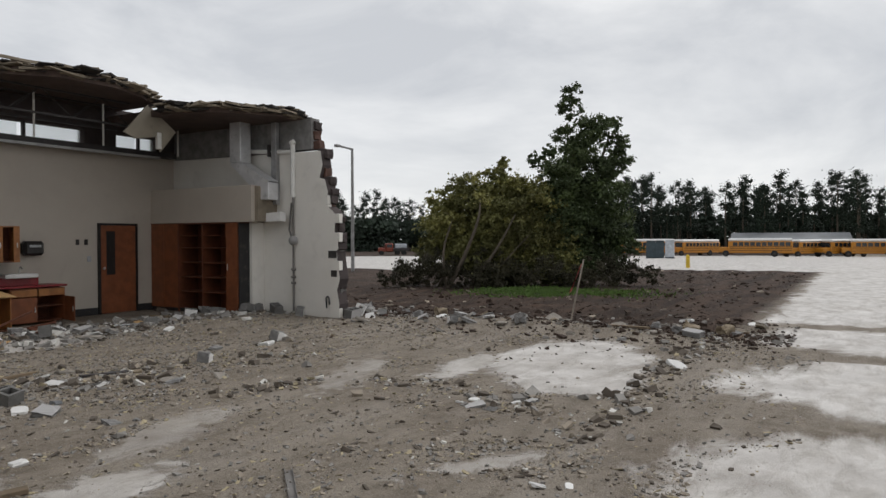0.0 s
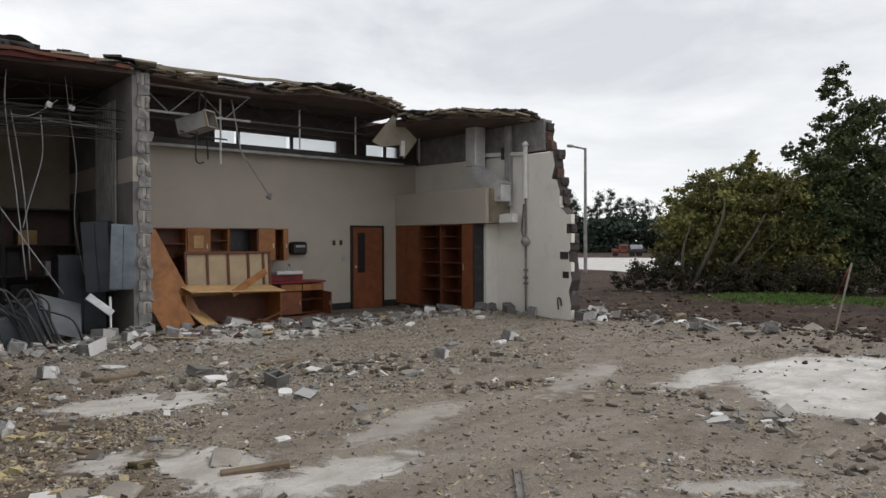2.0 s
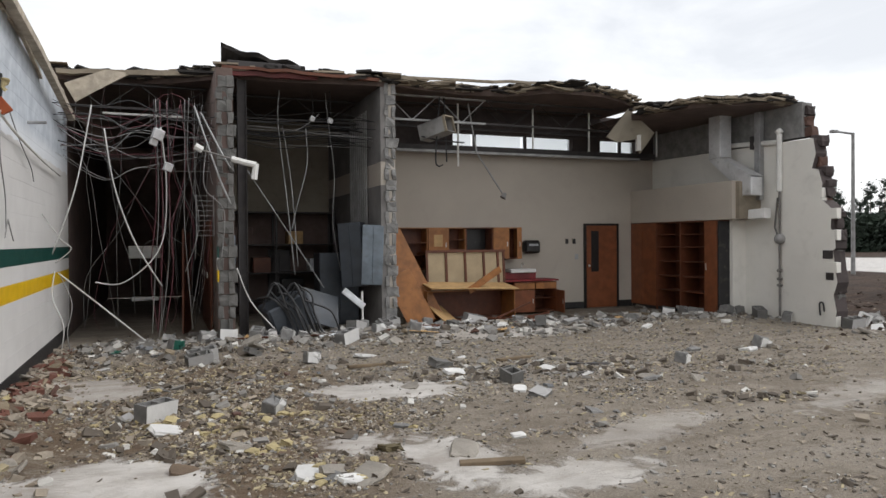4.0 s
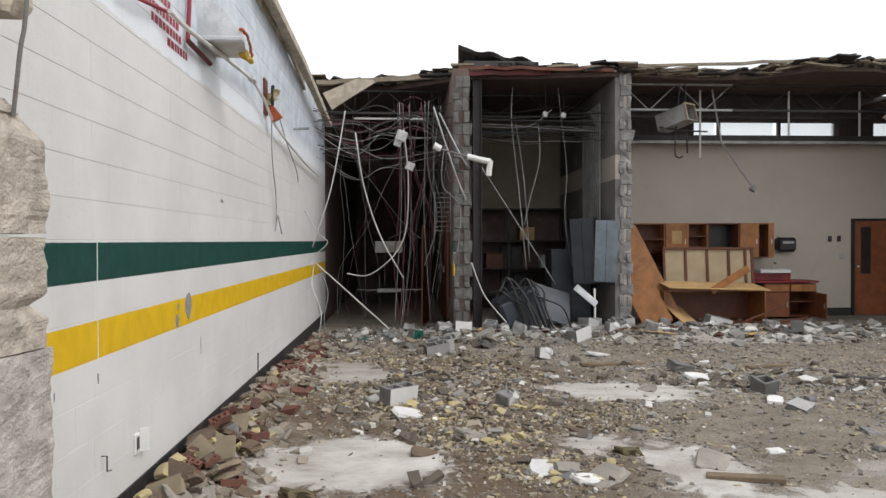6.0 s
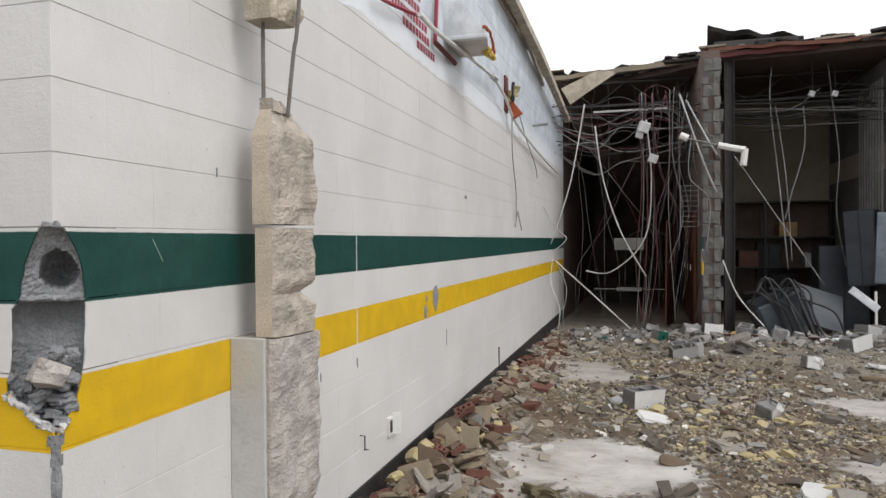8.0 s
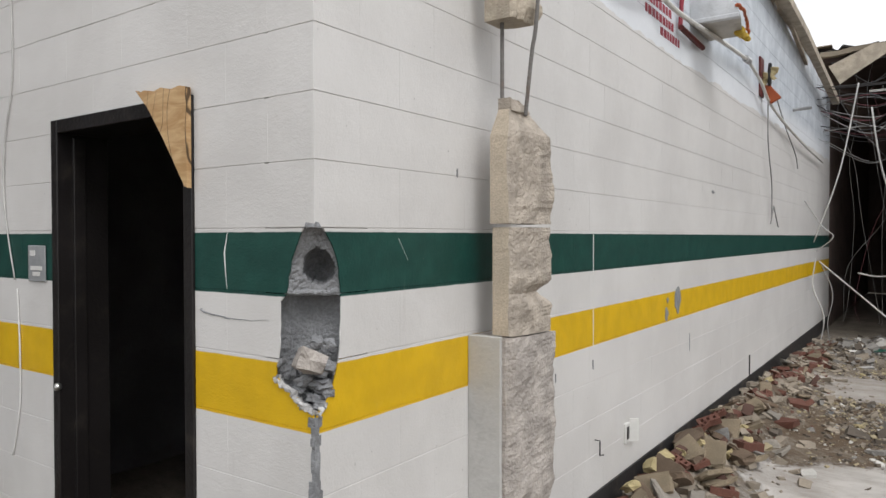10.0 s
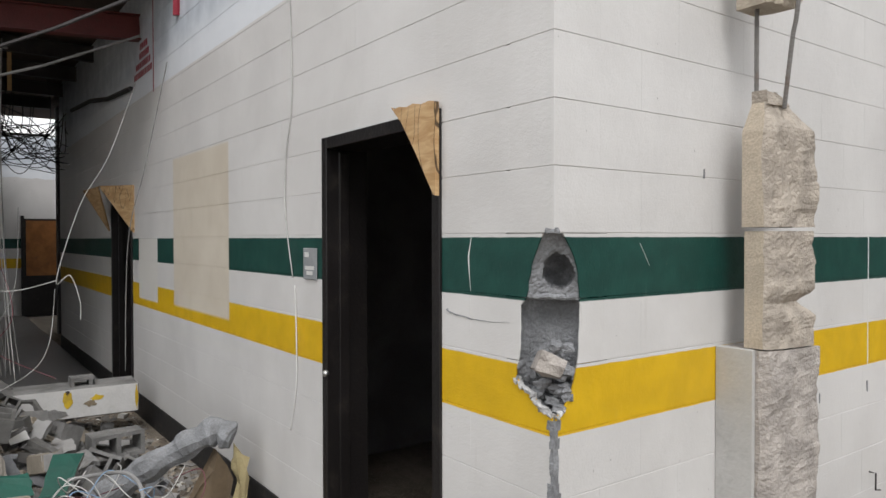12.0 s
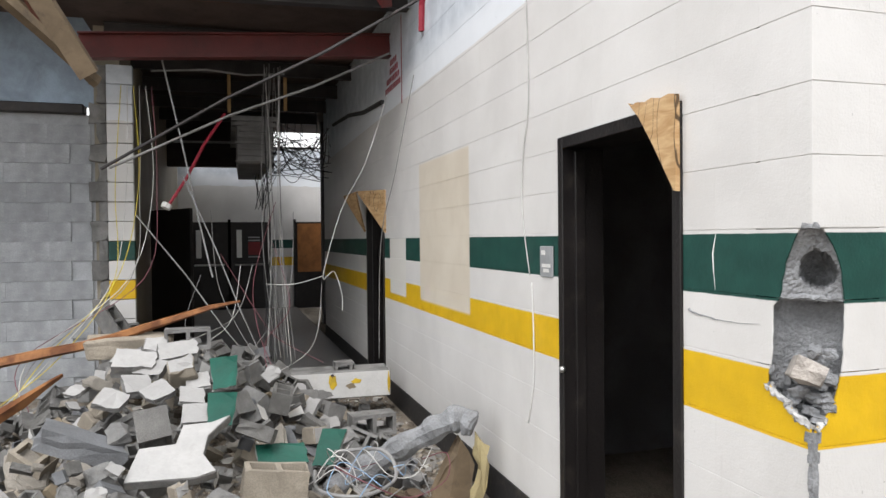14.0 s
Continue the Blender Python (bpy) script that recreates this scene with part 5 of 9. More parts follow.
for pts, mt in ((((-4.9, -0.1, 2.95), (-4.7, -0.35, 2.3), (-5.0, -0.52, 1.9), (-5.0, -0.70, 1.28), (-4.98, -0.60, 1.32), (-4.97, -0.53, 1.1), (-4.97, -0.53, 0.95)), "wire_white"), (((-5.0, -0.70, 1.28), (-5.2, -0.95, 1.2), (-5.3, -1.2, 1.2)), "wire_white"),
                (((-4.2, -0.02, 3.0), (-4.5, -0.12, 2.2), (-4.75, -0.2, 1.6), (-4.9, -0.2, 0.5)), "wire_grey")):
    cable("hanging_cable", pts, 0.004, mt, "thin pale cable looping down beside the wall", group="hanging cables")
for k in range(9):  # fine wires tangled over the heap
    a = Vector((-5.6 + rng.uniform(-0.4, 0.4), -1.1 + rng.uniform(-0.7, 0.5), 1.3 + rng.uniform(-0.3, 0.8)))
    b = Vector((-4.3 + rng.uniform(-0.6, 0.6), -1.4 + rng.uniform(-0.9, 0.7), 0.55))
    cable("loose_wire", [a, a.lerp(b, 0.35) + Vector((rng.uniform(-0.2, 0.2), rng.uniform(-0.2, 0.2), -0.2)), a.lerp(b, 0.7) + Vector((0, rng.uniform(-0.2, 0.2), -0.1)), b], 0.003, ("wire_white", "wire_grey", "wire_red")[k % 3], "fine loose wire tangled over the rubble heap", group="loose wires")
M.update({
    "red_brick": surface("red_brick", (0.165, 0.070, 0.050), 0.9, dirty=0.55, dirt=(0.22, 0.18, 0.145), grain=90, depth=0.006, per="object"),
    "red_brick_dark": surface("dark_red_brick", (0.12, 0.065, 0.05), 0.9, dirty=0.4, grain=90, depth=0.006, per="object"),
    "ply_pale": surface("pale_hardboard", (0.42, 0.33, 0.21), 0.75, dirty=0.15, vary=0.1),
    "locker_grey": surface("bluish_grey_enamel", (0.185, 0.22, 0.255), 0.45, 0.2, dirty=0.3),
})
# ---- ruined wing: roof ----
ROOF_FRONT = [(-0.25, 12.3), (0.5, 12.5), (1.3, 12.35), (2.0, 11.9), (2.7, 11.35), (4.0, 11.25), (5.4, 11.0), (6.4, 11.25), (7.2, 11.4), (8.2, 11.3), (9.0, 10.65), (10.1, 10.6), (11.0, 11.0), (11.7, 11.6)]


def roof_part(name, outline, lo, hi, label):
    bm = bmesh.new()
    prism(bm, outline, "z", lo, hi)
    return structure(obj(name, bm, M["roof_deck"]), label, "ceiling")


roof_part("ceiling_classroom", [(5.7, 13.4), (5.7, 11.1)] + ROOF_FRONT[7:] + [(11.7, 13.4)], 4.66, 4.82, "dark roof deck over the classroom, torn off in front")
roof_part("ceiling_store", [(-0.25, 22), (-0.25, 12.3)] + ROOF_FRONT[1:7] + [(5.7, 11.1), (5.7, 22)], 4.62, 4.80, "dark roof deck over corridor and store room")
roof_part("ceiling_side", [(11.3, 10.4), (11.55, 9.6), (12.3, 9.0), (12.8, 8.7), (13.4, 8.65), (13.5, 13.4), (11.3, 13.4)], 4.32, 4.46, "sunken roof deck over the side wall")
# torn edge: felt, boards and foam in many thin layers
bm = bmesh.new()
bt = bmesh.new()
rng = random.Random(3)
edge_paths = [(ROOF_FRONT, 4.80, 60), ([(11.3, 10.4), (11.55, 9.6), (12.3, 9.0), (12.8, 8.7), (13.2, 8.7)], 4.44, 26)]
for path, z, count in edge_paths:
    pts = smooth_line([(x, y, z) for x, y in path], 8)
    for k in range(count * 8):
        p = pts[rng.randrange(len(pts))]
        target = bt if rng.random() < (0.6 if p.x > 5.9 else 0.25) else bm
        m = pose(p.x + rng.uniform(-0.2, 0.2), p.y + rng.uniform(-0.05, 0.30), z + rng.uniform(-0.08, 0.07), rng.uniform(-9, 9), rng.uniform(-7, 7), rng.uniform(-30, 30))
        w, d, h = rng.uniform(0.05, 0.28), rng.uniform(0.04, 0.2), rng.uniform(0.006, 0.022)
        vs = box(target, -w, -d, -h, w, d, h, 0, m)
for b_, nm, mt, lb in ((bm, "roof_felt", "roof_black", "torn layers of black roofing felt along the broken roof"), (bt, "roof_insulation", "roof_tan", "torn tan insulation boards along the broken roof")):
    roughen(b_, 0.05, 2.5)
    tagged(structure(obj(nm, b_, M[mt]), lb, "roofing"), "", "", "", "stuff")
flap = empty("roof_flap", (2.6, 11.4, 4.86))
tagged(flap, "curled flap of black roofing standing up on the roof edge", "roofing")
bm = bmesh.new()
cols = []
for i in range(15):
    u = i / 14
    x = 1.5 * u
    z = 0.10 + 0.24 * (1 - u) ** 1.2 + 0.03 * math.sin(i * 1.3) + (0.04 if i == 0 else 0)
    cols.append([bm.verts.new((x, -0.15 + 0.04 * math.sin(i), z)), bm.verts.new((x + 0.05, 0.15, z - 0.05)), bm.verts.new((x + 0.05, 0.6, 0.0)), bm.verts.new((x, -0.10, z - 0.07))])
for a, b in zip(cols, cols[1:]):
    for j in range(3):
        bm.faces.new((a[j], a[j + 1], b[j + 1], b[j]))
    bm.faces.new((a[3], a[0], b[0], b[3]))
part("felt", bm, M["roof_black"], flap)
part("edge_metal", bbox(0.1, -0.2, -0.05, 1.4, -0.14, 0.07, 0.01), M["dark_steel"], flap)
for a, b, w, mt, lb in (((2.75, 11.15, 4.68), (4.3, 11.12, 4.70), 0.055, "red_steel", "rusty red roof edge beam"), ((2.6, 11.1, 4.78), (5.4, 10.92, 4.72), 0.04, "oak_dark", "splintered roof edge timber"), ((-0.1, 12.2, 4.72), (2.5, 11.6, 4.74), 0.06, "roof_tan", "splintered roof edge timber"), ((5.6, 11.0, 4.80), (9.2, 10.75, 4.88), 0.035, "roof_tan", "tan roof edge timber")):
    bm = bmesh.new()
    a, b = Vector(a), Vector(b)
    tube(bm, [a.lerp(b, k / 10) for k in range(11)], w, 4)
    roughen(bm, 0.03, 3)
    tagged(obj("roof_timber", bm, M[mt]), lb, "timber", "roof edge timbers")
bm = bmesh.new()
prism(bm, [(0.05, 4.45), (0.7, 4.75), (1.1, 4.72), (0.5, 4.35), (0.2, 4.15)], "y", 11.9, 11.95)
roughen(bm, 0.04, 4)
tagged(obj("roof_panel", bm, M["tan_concrete"]), "hanging slab of broken roof deck at the wall", "roof panel")

# toothed block piers
def toothed(name, x0, x1, y0, rows, label, seed):
    rg = random.Random(seed)
    e = empty(name, (x0, y0, 0))
    structure(e, label, "pier")
    w = x1 - x0
    for row in range(rows):
        z0, z1 = row * C + 0.003, row * C + C - 0.004
        if row % 2 == 0:
            deep = rg.choice((0.05, 0.08, 0.11, 0.14))
            bm = bbox(0.0, rg.uniform(0, 0.02), z0, w * 0.32, 0.3, z1, 0.006)
            box(bm, w * 0.66, rg.uniform(0, 0.02), z0, w, 0.3, z1, 0.006)
            box(bm, w * 0.25, deep, z0 + 0.002, w * 0.75, 0.3, z1 - 0.002)
        else:
            bm = bbox(rg.uniform(0, 0.03), rg.uniform(0.02, 0.05), z0, w - rg.uniform(-0.05, 0.03), 0.3, z1, 0.01)
        bmesh.ops.subdivide_edges(bm, edges=bm.edges[:], cuts=1, use_grid_fill=True)
        roughen(bm, 0.028, 9, row * 3.1)
        part("block", bm, M["block_dirty"], e)
    return e


p1 = toothed("toothed_pier", P1[0], P1[1], P1[2], 22, "tall toothed end of a broken block corridor wall", 5)
for row in range(1, 22, 2):
    bm = bbox(0.16, 0.02, row * C + 0.004, 0.27 + random.uniform(-0.05, 0.05), 0.2, row * C + C - 0.004, 0.008)
    roughen(bm, 0.014, 8, row)
    part("block", bm, M["block_dirty"], p1)
part("painted_face", bbox(-0.004, 0.04, 5 * C, 0.02, 0.3, 8 * C), M["wall_paint"], p1, "green and yellow painted side")
M["block_dirty"], dark_block = M["block_grey"], M["block_dirty"]
p2 = toothed("toothed_pier", P2[0] + 0.07, P2[1], P2[2], 23, "tall toothed end of a broken block partition", 9)
M["block_dirty"] = dark_block
column = beam("steel_column", (2.95, 11.35, 0.0), (2.95, 11.35, 4.62), 0.16, 0.16, "dark_steel", "dark steel column beside the broken wall", "column")

# bar joists
def bar_joist(x0, x1, y, z0, z1, material, label):
    e = empty("bar_joist", (x0, y, z0))
    tagged(e, label, "joist", "roof joists")
    L, h = x1 - x0, z1 - z0
    part("bottom_chord", bbox(0, -0.03, -0.015, L, 0.03, 0.025), M[material], e)
    part("top_chord", bbox(0, -0.04, h - 0.03, L, 0.04, h), M[material], e)
    n_ = max(2, round(L / 0.62))
    for k in range(n_):
        a, b = L * k / n_, L * (k + 1) / n_
        bm = bmesh.new()
        tube(bm, [(a, 0, 0.0 if k % 2 else h), (b, 0, h if k % 2 else 0.0)], 0.012, 5)
        part("web_rod", bm, M[material], e)
    return e


# one joist in two parts, the right one coloured dark to fade into shade
bar_joist(5.8, 8.0, 11.75, 4.15, 4.66, "conduit", "pale steel bar joist under the torn roof")
bar_joist(8.0, 11.2, 11.75, 4.15, 4.66, "dark_steel", "bar joist under the sagging roof, coloured dark for shade")
bar_joist(5.8, 11.4, 12.45, 4.15, 4.66, "dark_steel", "dark steel bar joist under the torn roof")
bar_joist(0.05, 2.4, 12.3, 4.15, 4.60, "dark_steel", "dark steel bar joist over the corridor")
bar_joist(2.8, 5.4, 12.6, 4.15, 4.60, "dark_steel", "dark steel bar joist over the store room")
structure(obj("trim", bbox(5.78, 12.55, 3.62, 12.6, 12.62, 3.68, 0.004), M["conduit"]), "long pale steel rail under the clerestory", "rail")
structure(obj("trim", bbox(5.78, 12.60, 3.68, 13.1, YB, 3.80, 0.004), M["dark_steel"]), "dark ledge below the clerestory", "ledge")
# clerestory
glass = Nodes("hazy_glass")
glass.bsdf.inputs["Transmission Weight"].default_value = 0.9
glass_mat = glass.finish((0.9, 0.93, 0.94), 0.35, 0.0, None)
for x0, x1 in ((7.72, 8.24), (8.30, 9.52), (9.62, 10.88), (11.68, 12.25), (12.31, 12.73)):
    w = empty("window_1", (x0, YB + 0.1, 3.80))
    structure(w, "hazy clerestory window strip", "window")
    pn = part("pane", bbox(0.03, 0.0, 0.03, x1 - x0 - 0.03, 0.006, 0.32), glass_mat, w)
    pn.visible_shadow = False
    part("window_frame", bbox(-0.03, -0.04, 0.0, 0.03, 0.04, 0.36, 0.003), M["dark_steel"], w)
    part("window_frame", bbox(0.03, -0.04, 0.0, x1 - x0, 0.04, 0.03, 0.003), M["dark_steel"], w)
for x, z0, z1 in ((9.45, 3.75, 4.3), (10.95, 3.75, 4.25), (12.9, 3.7, 4.05), (7.6, 3.3, 3.7)):
    bm = bmesh.new()
    tube(bm, [(x, 12.3, z0), (x, 12.3, 4.67)], 0.022, 5)
    tagged(obj("hanger_rod", bm, M["white_plastic"]), "short white hanger rod under the roof", "rod", "hanger rods")
# hanging things in the classroom
hd = empty("hanging_duct", (6.62, 11.45, 3.88))
tagged(hd, "torn square sheet metal duct hanging from the joists", "duct")
bm = bmesh.new()
for s in ((0, -0.17, -0.16, 0.66, -0.155, 0.16), (0, 0.155, -0.16, 0.66, 0.17, 0.16), (0, -0.17, 0.145, 0.66, 0.17, 0.16), (0, -0.17, -0.16, 0.66, 0.17, -0.145)):
    box(bm, *s)
dq = part("duct_shell", bm, M["wire_grey"], hd)
dq.matrix_basis = pose(0.0, 0.35, 0.0, 0, -13, -56)
lin = part("duct_lining", bbox(0.40, -0.154, -0.144, 0.42, 0.154, 0.144), M["oak_dark"], hd, "brown lining at the torn end")
lin.matrix_basis = pose(0.0, 0.35, 0.0, 0, -13, -56)
bm = bmesh.new()
for s in ((0.62, -0.178, -0.17, 0.68, -0.15, 0.17), (0.62, 0.15, -0.17, 0.67, 0.178, 0.17), (0.62, -0.15, 0.14, 0.69, 0.15, 0.17)):
    box(bm, *s)
roughen(bm, 0.012, 16)
part("torn_lining", bm, M["roof_tan"], hd, "torn yellow lining").matrix_basis = pose(0.0, 0.35, 0.0, 0, -13, -56)
for pts in (((6.9, 11.6, 4.62), (6.75, 11.45, 3.4), (6.8, 11.45, 3.2), (6.9, 11.45, 3.22)), ((7.0, 11.6, 4.62), (7.05, 11.6, 3.3)), ((6.5, 11.6, 3.8), (6.9, 11.5, 3.72), (7.4, 11.5, 3.70))):
    cable("torn_cable", pts, 0.016, "wire_black", "dark torn cable end hanging from the duct", group="torn cables")
bm = bmesh.new()
tube(bm, [(7.80, 12.2, 4.66), (8.0, 12.2, 3.6), (8.62, 12.2, 2.72)], 0.018, 6)
cdrop = tagged(obj("conduit_drop", bm, M["conduit"]), "thin white conduit dangling askew from the roof", "conduit")
bm = bmesh.new()
bmesh.ops.create_cone(bm, cap_ends=True, segments=10, radius1=0.07, radius2=0.035, depth=0.12)
ob = part("fitting", bm, M["wire_grey"], cdrop, "small grey fitting")
ob.matrix_basis = pose(8.66, 12.2, 2.67, 0, 35, 0)
pn = empty("torn_sheet", (10.72, 11.3, 3.95))
tagged(pn, "pale ceiling sheet tilted and hanging from the torn roof", "sheet")
bm = bmesh.new()
prism(bm, [(0.0, 0.0), (0.55, 0.62), (1.15, 0.10), (0.80, -0.36), (0.72, -0.05), (0.28, -0.12)], "y", -0.03, 0.03)
roughen(bm, 0.03, 3)
part("panel", bm, M["cream_dark"], pn)
part("edge", bbox(0.72, -0.05, -0.3, 0.82, 0.05, 0.05, 0.01), M["white_plastic"], pn)
pn.matrix_basis = pose(10.72, 11.3, 3.95, 0, 0, -12)

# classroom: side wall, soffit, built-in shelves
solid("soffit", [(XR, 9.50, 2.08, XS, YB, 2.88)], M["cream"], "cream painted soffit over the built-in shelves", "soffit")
solid("trim", [(XR + 0.1, 9.40, 2.1, XS, 9.50, 2.86)], M["roof_tan"], "torn tan end of the soffit", "soffit")
ob = new("leaning_block", quad_block("leaning_block", M["white_paint"]))
ob.matrix_basis = pose(13.0, 9.2, 2.08, 4, 3, 92)
tagged(ob, "white painted block resting on the broken soffit end", "block")
shelf = empty("shelf_unit", (XR, 9.88, 0))
tagged(shelf, "built-in dark oak closet with open empty shelves", "shelf unit")
part("door", bbox(0.0, 2.05, 0.08, 0.03, 2.54, 2.05, 0.003), M["oak_red"], shelf, "closed oak closet door")
part("door", bbox(-0.005, 2.55, 0.08, 0.028, 3.0, 2.05, 0.003), M["oak_red"], shelf, "closed oak closet door")
part("door", bbox(-0.01, 0.05, 0.08, 0.02, 0.42, 2.05, 0.003), M["oak_red"], shelf, "open oak closet door")
part("side", bbox(0.0, 0.0, 0.0, 0.32, 0.03, 2.06, 0.002), M["black_base"], shelf, "dark end panel")
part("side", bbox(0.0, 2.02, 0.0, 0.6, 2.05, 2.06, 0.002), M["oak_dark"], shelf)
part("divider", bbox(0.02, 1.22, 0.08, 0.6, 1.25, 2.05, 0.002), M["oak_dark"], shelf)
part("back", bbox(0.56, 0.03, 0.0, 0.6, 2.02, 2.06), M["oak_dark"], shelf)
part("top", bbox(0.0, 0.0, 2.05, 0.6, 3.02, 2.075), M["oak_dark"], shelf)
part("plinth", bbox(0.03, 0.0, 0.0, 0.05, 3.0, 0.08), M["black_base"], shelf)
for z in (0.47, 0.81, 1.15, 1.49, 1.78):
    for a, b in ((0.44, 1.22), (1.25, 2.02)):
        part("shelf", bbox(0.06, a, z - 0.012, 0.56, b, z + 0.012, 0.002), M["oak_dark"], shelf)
bm = bmesh.new()
tube(bm, [(-0.02, 0.36, 1.0), (-0.02, 0.36, 1.14)], 0.012)
part("handle", bm, M["steel_knob"], shelf, "steel handle")
solid("wall_return", [(XR + 0.30, 9.80, 0.0, XS - 0.002, 9.878, 2.07)], M["side_paint"], "white painted return wall beside the closet")
# dark gap and white side wall with its pipe
sp = empty("stand_pipe", (XS - 0.05, 8.87, 0))
tagged(sp, "white insulated pipe dropping to a thin rusty riser on the wall", "pipe")
for pts, r, mt, nm in ((((0, 0, 2.62), (0, 0, 3.78)), 0.055, "white_plastic", "insulated_riser"), (((0, 0, 3.62), (0, 1.5, 3.72)), 0.05, "white_plastic", "branch"), (((0, 0, 0.1), (0, 0, 2.62)), 0.022, "rebar", "riser"), (((0, -0.03, 3.78), (-0.02, 0.02, 3.86)), 0.07, "white_plastic", "elbow"), (((0, 0.05, 2.5), (0, 0.12, 1.9), (0, 0.03, 1.68)), 0.018, "rebar", "loop")):
    bm = bmesh.new()
    tube(bm, pts, r, 8)
    part(nm, bm, M[mt], sp)
bm = bmesh.new()
bmesh.ops.create_uvsphere(bm, u_segments=12, v_segments=8, radius=0.11)
part("float_valve", bm, M["wire_grey"], sp, "round grey valve", True).location = (0, 0, 1.66)
for z in (0.85, 0.72, 1.02):
    bm = bmesh.new()
    tube(bm, [(0, -0.05, z), (0, 0.05, z)], 0.03, 6)
    part("clamp", bm, M["rebar"], sp)
part("flange", bbox(-0.05, 0.62, 3.55, 0.05, 0.72, 3.82), M["dark_steel"], sp)
post = obj("wall_post", bbox(13.12, 9.30, 2.47, 13.24, 9.45, 4.3, 0.006), M["conduit"])
tagged(post, "grey upright channel against the side wall", "post")
DUCT_Y = -0.02
vd = empty("vent_duct", (12.9, 10.2, 2.9))
tagged(vd, "shiny bent sheet metal duct above the soffit", "duct")
bm = bbox(-0.16, DUCT_Y - 0.17, 0.52, 0.16, DUCT_Y + 0.17, 1.44, 0.008)
part("upper_section", bm, M["galv"], vd)
bm = bmesh.new()
a = [bm.verts.new(p) for p in ((-0.16, DUCT_Y - 0.17, 0.52), (0.16, DUCT_Y - 0.17, 0.52), (0.16, DUCT_Y + 0.17, 0.50), (-0.16, DUCT_Y + 0.17, 0.50))]
b = [bm.verts.new(p) for p in ((-0.16, -1.04, 0.06), (0.16, -1.04, 0.06), (0.16, -0.64, -0.14), (-0.16, -0.64, -0.14))]
for k in range(4):
    bm.faces.new((a[k], a[(k + 1) % 4], b[(k + 1) % 4], b[k]))
part("elbow", bm, M["galv"], vd)
part("lower_section", bbox(-0.15, -1.03, -0.34, 0.15, -0.66, 0.04, 0.01), M["galv"], vd)
# ragged end of the side wall
rg = random.Random(21)
side = bpy.data.objects["wall_classroom_side"]
for row in range(0, 21):
    z0 = row * C
    yb = 7.70 if z0 + C < 2.3 else (8.0 if z0 < 2.9 else 8.16 if z0 < 3.6 else 8.42)
    if rg.random() < 0.3 and z0 < 3.6:
        bm = bbox(XS + 0.001, yb - rg.uniform(0.05, 0.09), z0 + 0.004, XS + 0.12, yb + 0.10, z0 + C - 0.004, 0.006)
        roughen(bm, 0.010, 9, row)
        part("block", bm, M["side_paint"], side)
    far = rg.uniform(0.04, 0.20) if z0 > 2.1 else rg.uniform(-0.05, 0.09)
    bm = bbox(XS + 0.10, yb - far, z0 + rg.choice((0.004, 0.02)), XS + 0.31, yb + 0.12, z0 + C - rg.choice((0.004, 0.05)), 0.008)
    bmesh.ops.subdivide_edges(bm, edges=bm.edges[:], cuts=1, use_grid_fill=True)
    roughen(bm, 0.04, 7, row)
    part("block", bm, rg.choice((M["near_black"], M["red_brick_dark"], M["near_black"])) if z0 > 2.1 else rg.choice((M["block_dirty"], M["near_black"])), side)
for y, z, w, h in ((7.80, 1.36, 0.22, 0.16), (7.76, 0.95, 0.16, 0.14)):
    chip_y = bmesh.new()
    box(chip_y, XS - 0.012, y - w / 2, z - h / 2, XS + 0.02, y + w / 2, z + h / 2, 0.004)
    part("open_box", chip_y, M["dark_steel"], side, "open metal box")
cable("wall_bracket", [(XS - 0.02, 7.95, 0.2), (XS - 0.04, 7.95, 0.42), (XS - 0.04, 7.88, 0.44), (XS - 0.03, 7.86, 0.28)], 0.016, "wire_black", "small dark bent pipe stub at the wall", "pipe stub")
hood = new("leaning_block", quad_block("leaning_block", M["white_paint"]))
hood.matrix_basis = pose(13.85, 7.55, 0.06, 100, 62, 150)
tagged(hood, "white hollow block leaning on end at the broken wall", "block")

# classroom back wall: door, cabinets, dispenser
cd = empty("door_7", (11.17, YB - 0.02, 0))
structure(cd, "closed orange oak classroom door with a narrow window", "door")
part("leaf", bbox(0.05, -0.03, 0.01, 0.94, 0.015, 2.02, 0.003), M["oak_red"], cd)
part("pane", bbox(0.19, -0.034, 0.89, 0.41, -0.031, 1.89), M["black_metal"], cd, "narrow dark window")
part("frame", bbox(0.0, -0.05, 0, 0.05, 0.015, 2.07, 0.002), M["black_metal"], cd)
part("frame", bbox(0.94, -0.05, 0, 0.99, 0.015, 2.07, 0.002), M["black_metal"], cd)
part("frame", bbox(0.05, -0.05, 2.02, 0.94, 0.015, 2.07, 0.002), M["black_metal"], cd)
bm = bmesh.new()
bmesh.ops.create_uvsphere(bm, u_segments=10, v_segments=6, radius=0.03)
part("knob", bm, M["steel_knob"], cd, "steel knob", True).location = (0.11, -0.07, 1.04)
structure(obj("baseboard", bbox(10.1, YB - 0.015, 0, 11.17, YB - 0.001, 0.16), M["black_base"]), "black rubber base")
structure(obj("baseboard", bbox(12.16, YB - 0.015, 0, 12.6, YB - 0.001, 0.16), M["black_base"]), "black rubber base")
td = empty("towel_dispenser", (9.46, YB - 0.2, 1.37))
tagged(td, "black paper towel dispenser on the classroom wall", "dispenser")
part("body", bbox(0, 0, 0, 0.42, 0.2, 0.30, 0.05), M["black_metal"], td)
part("label_plate", bbox(0.10, -0.004, 0.17, 0.34, 0.0, 0.22), M["sign_grey"], td)
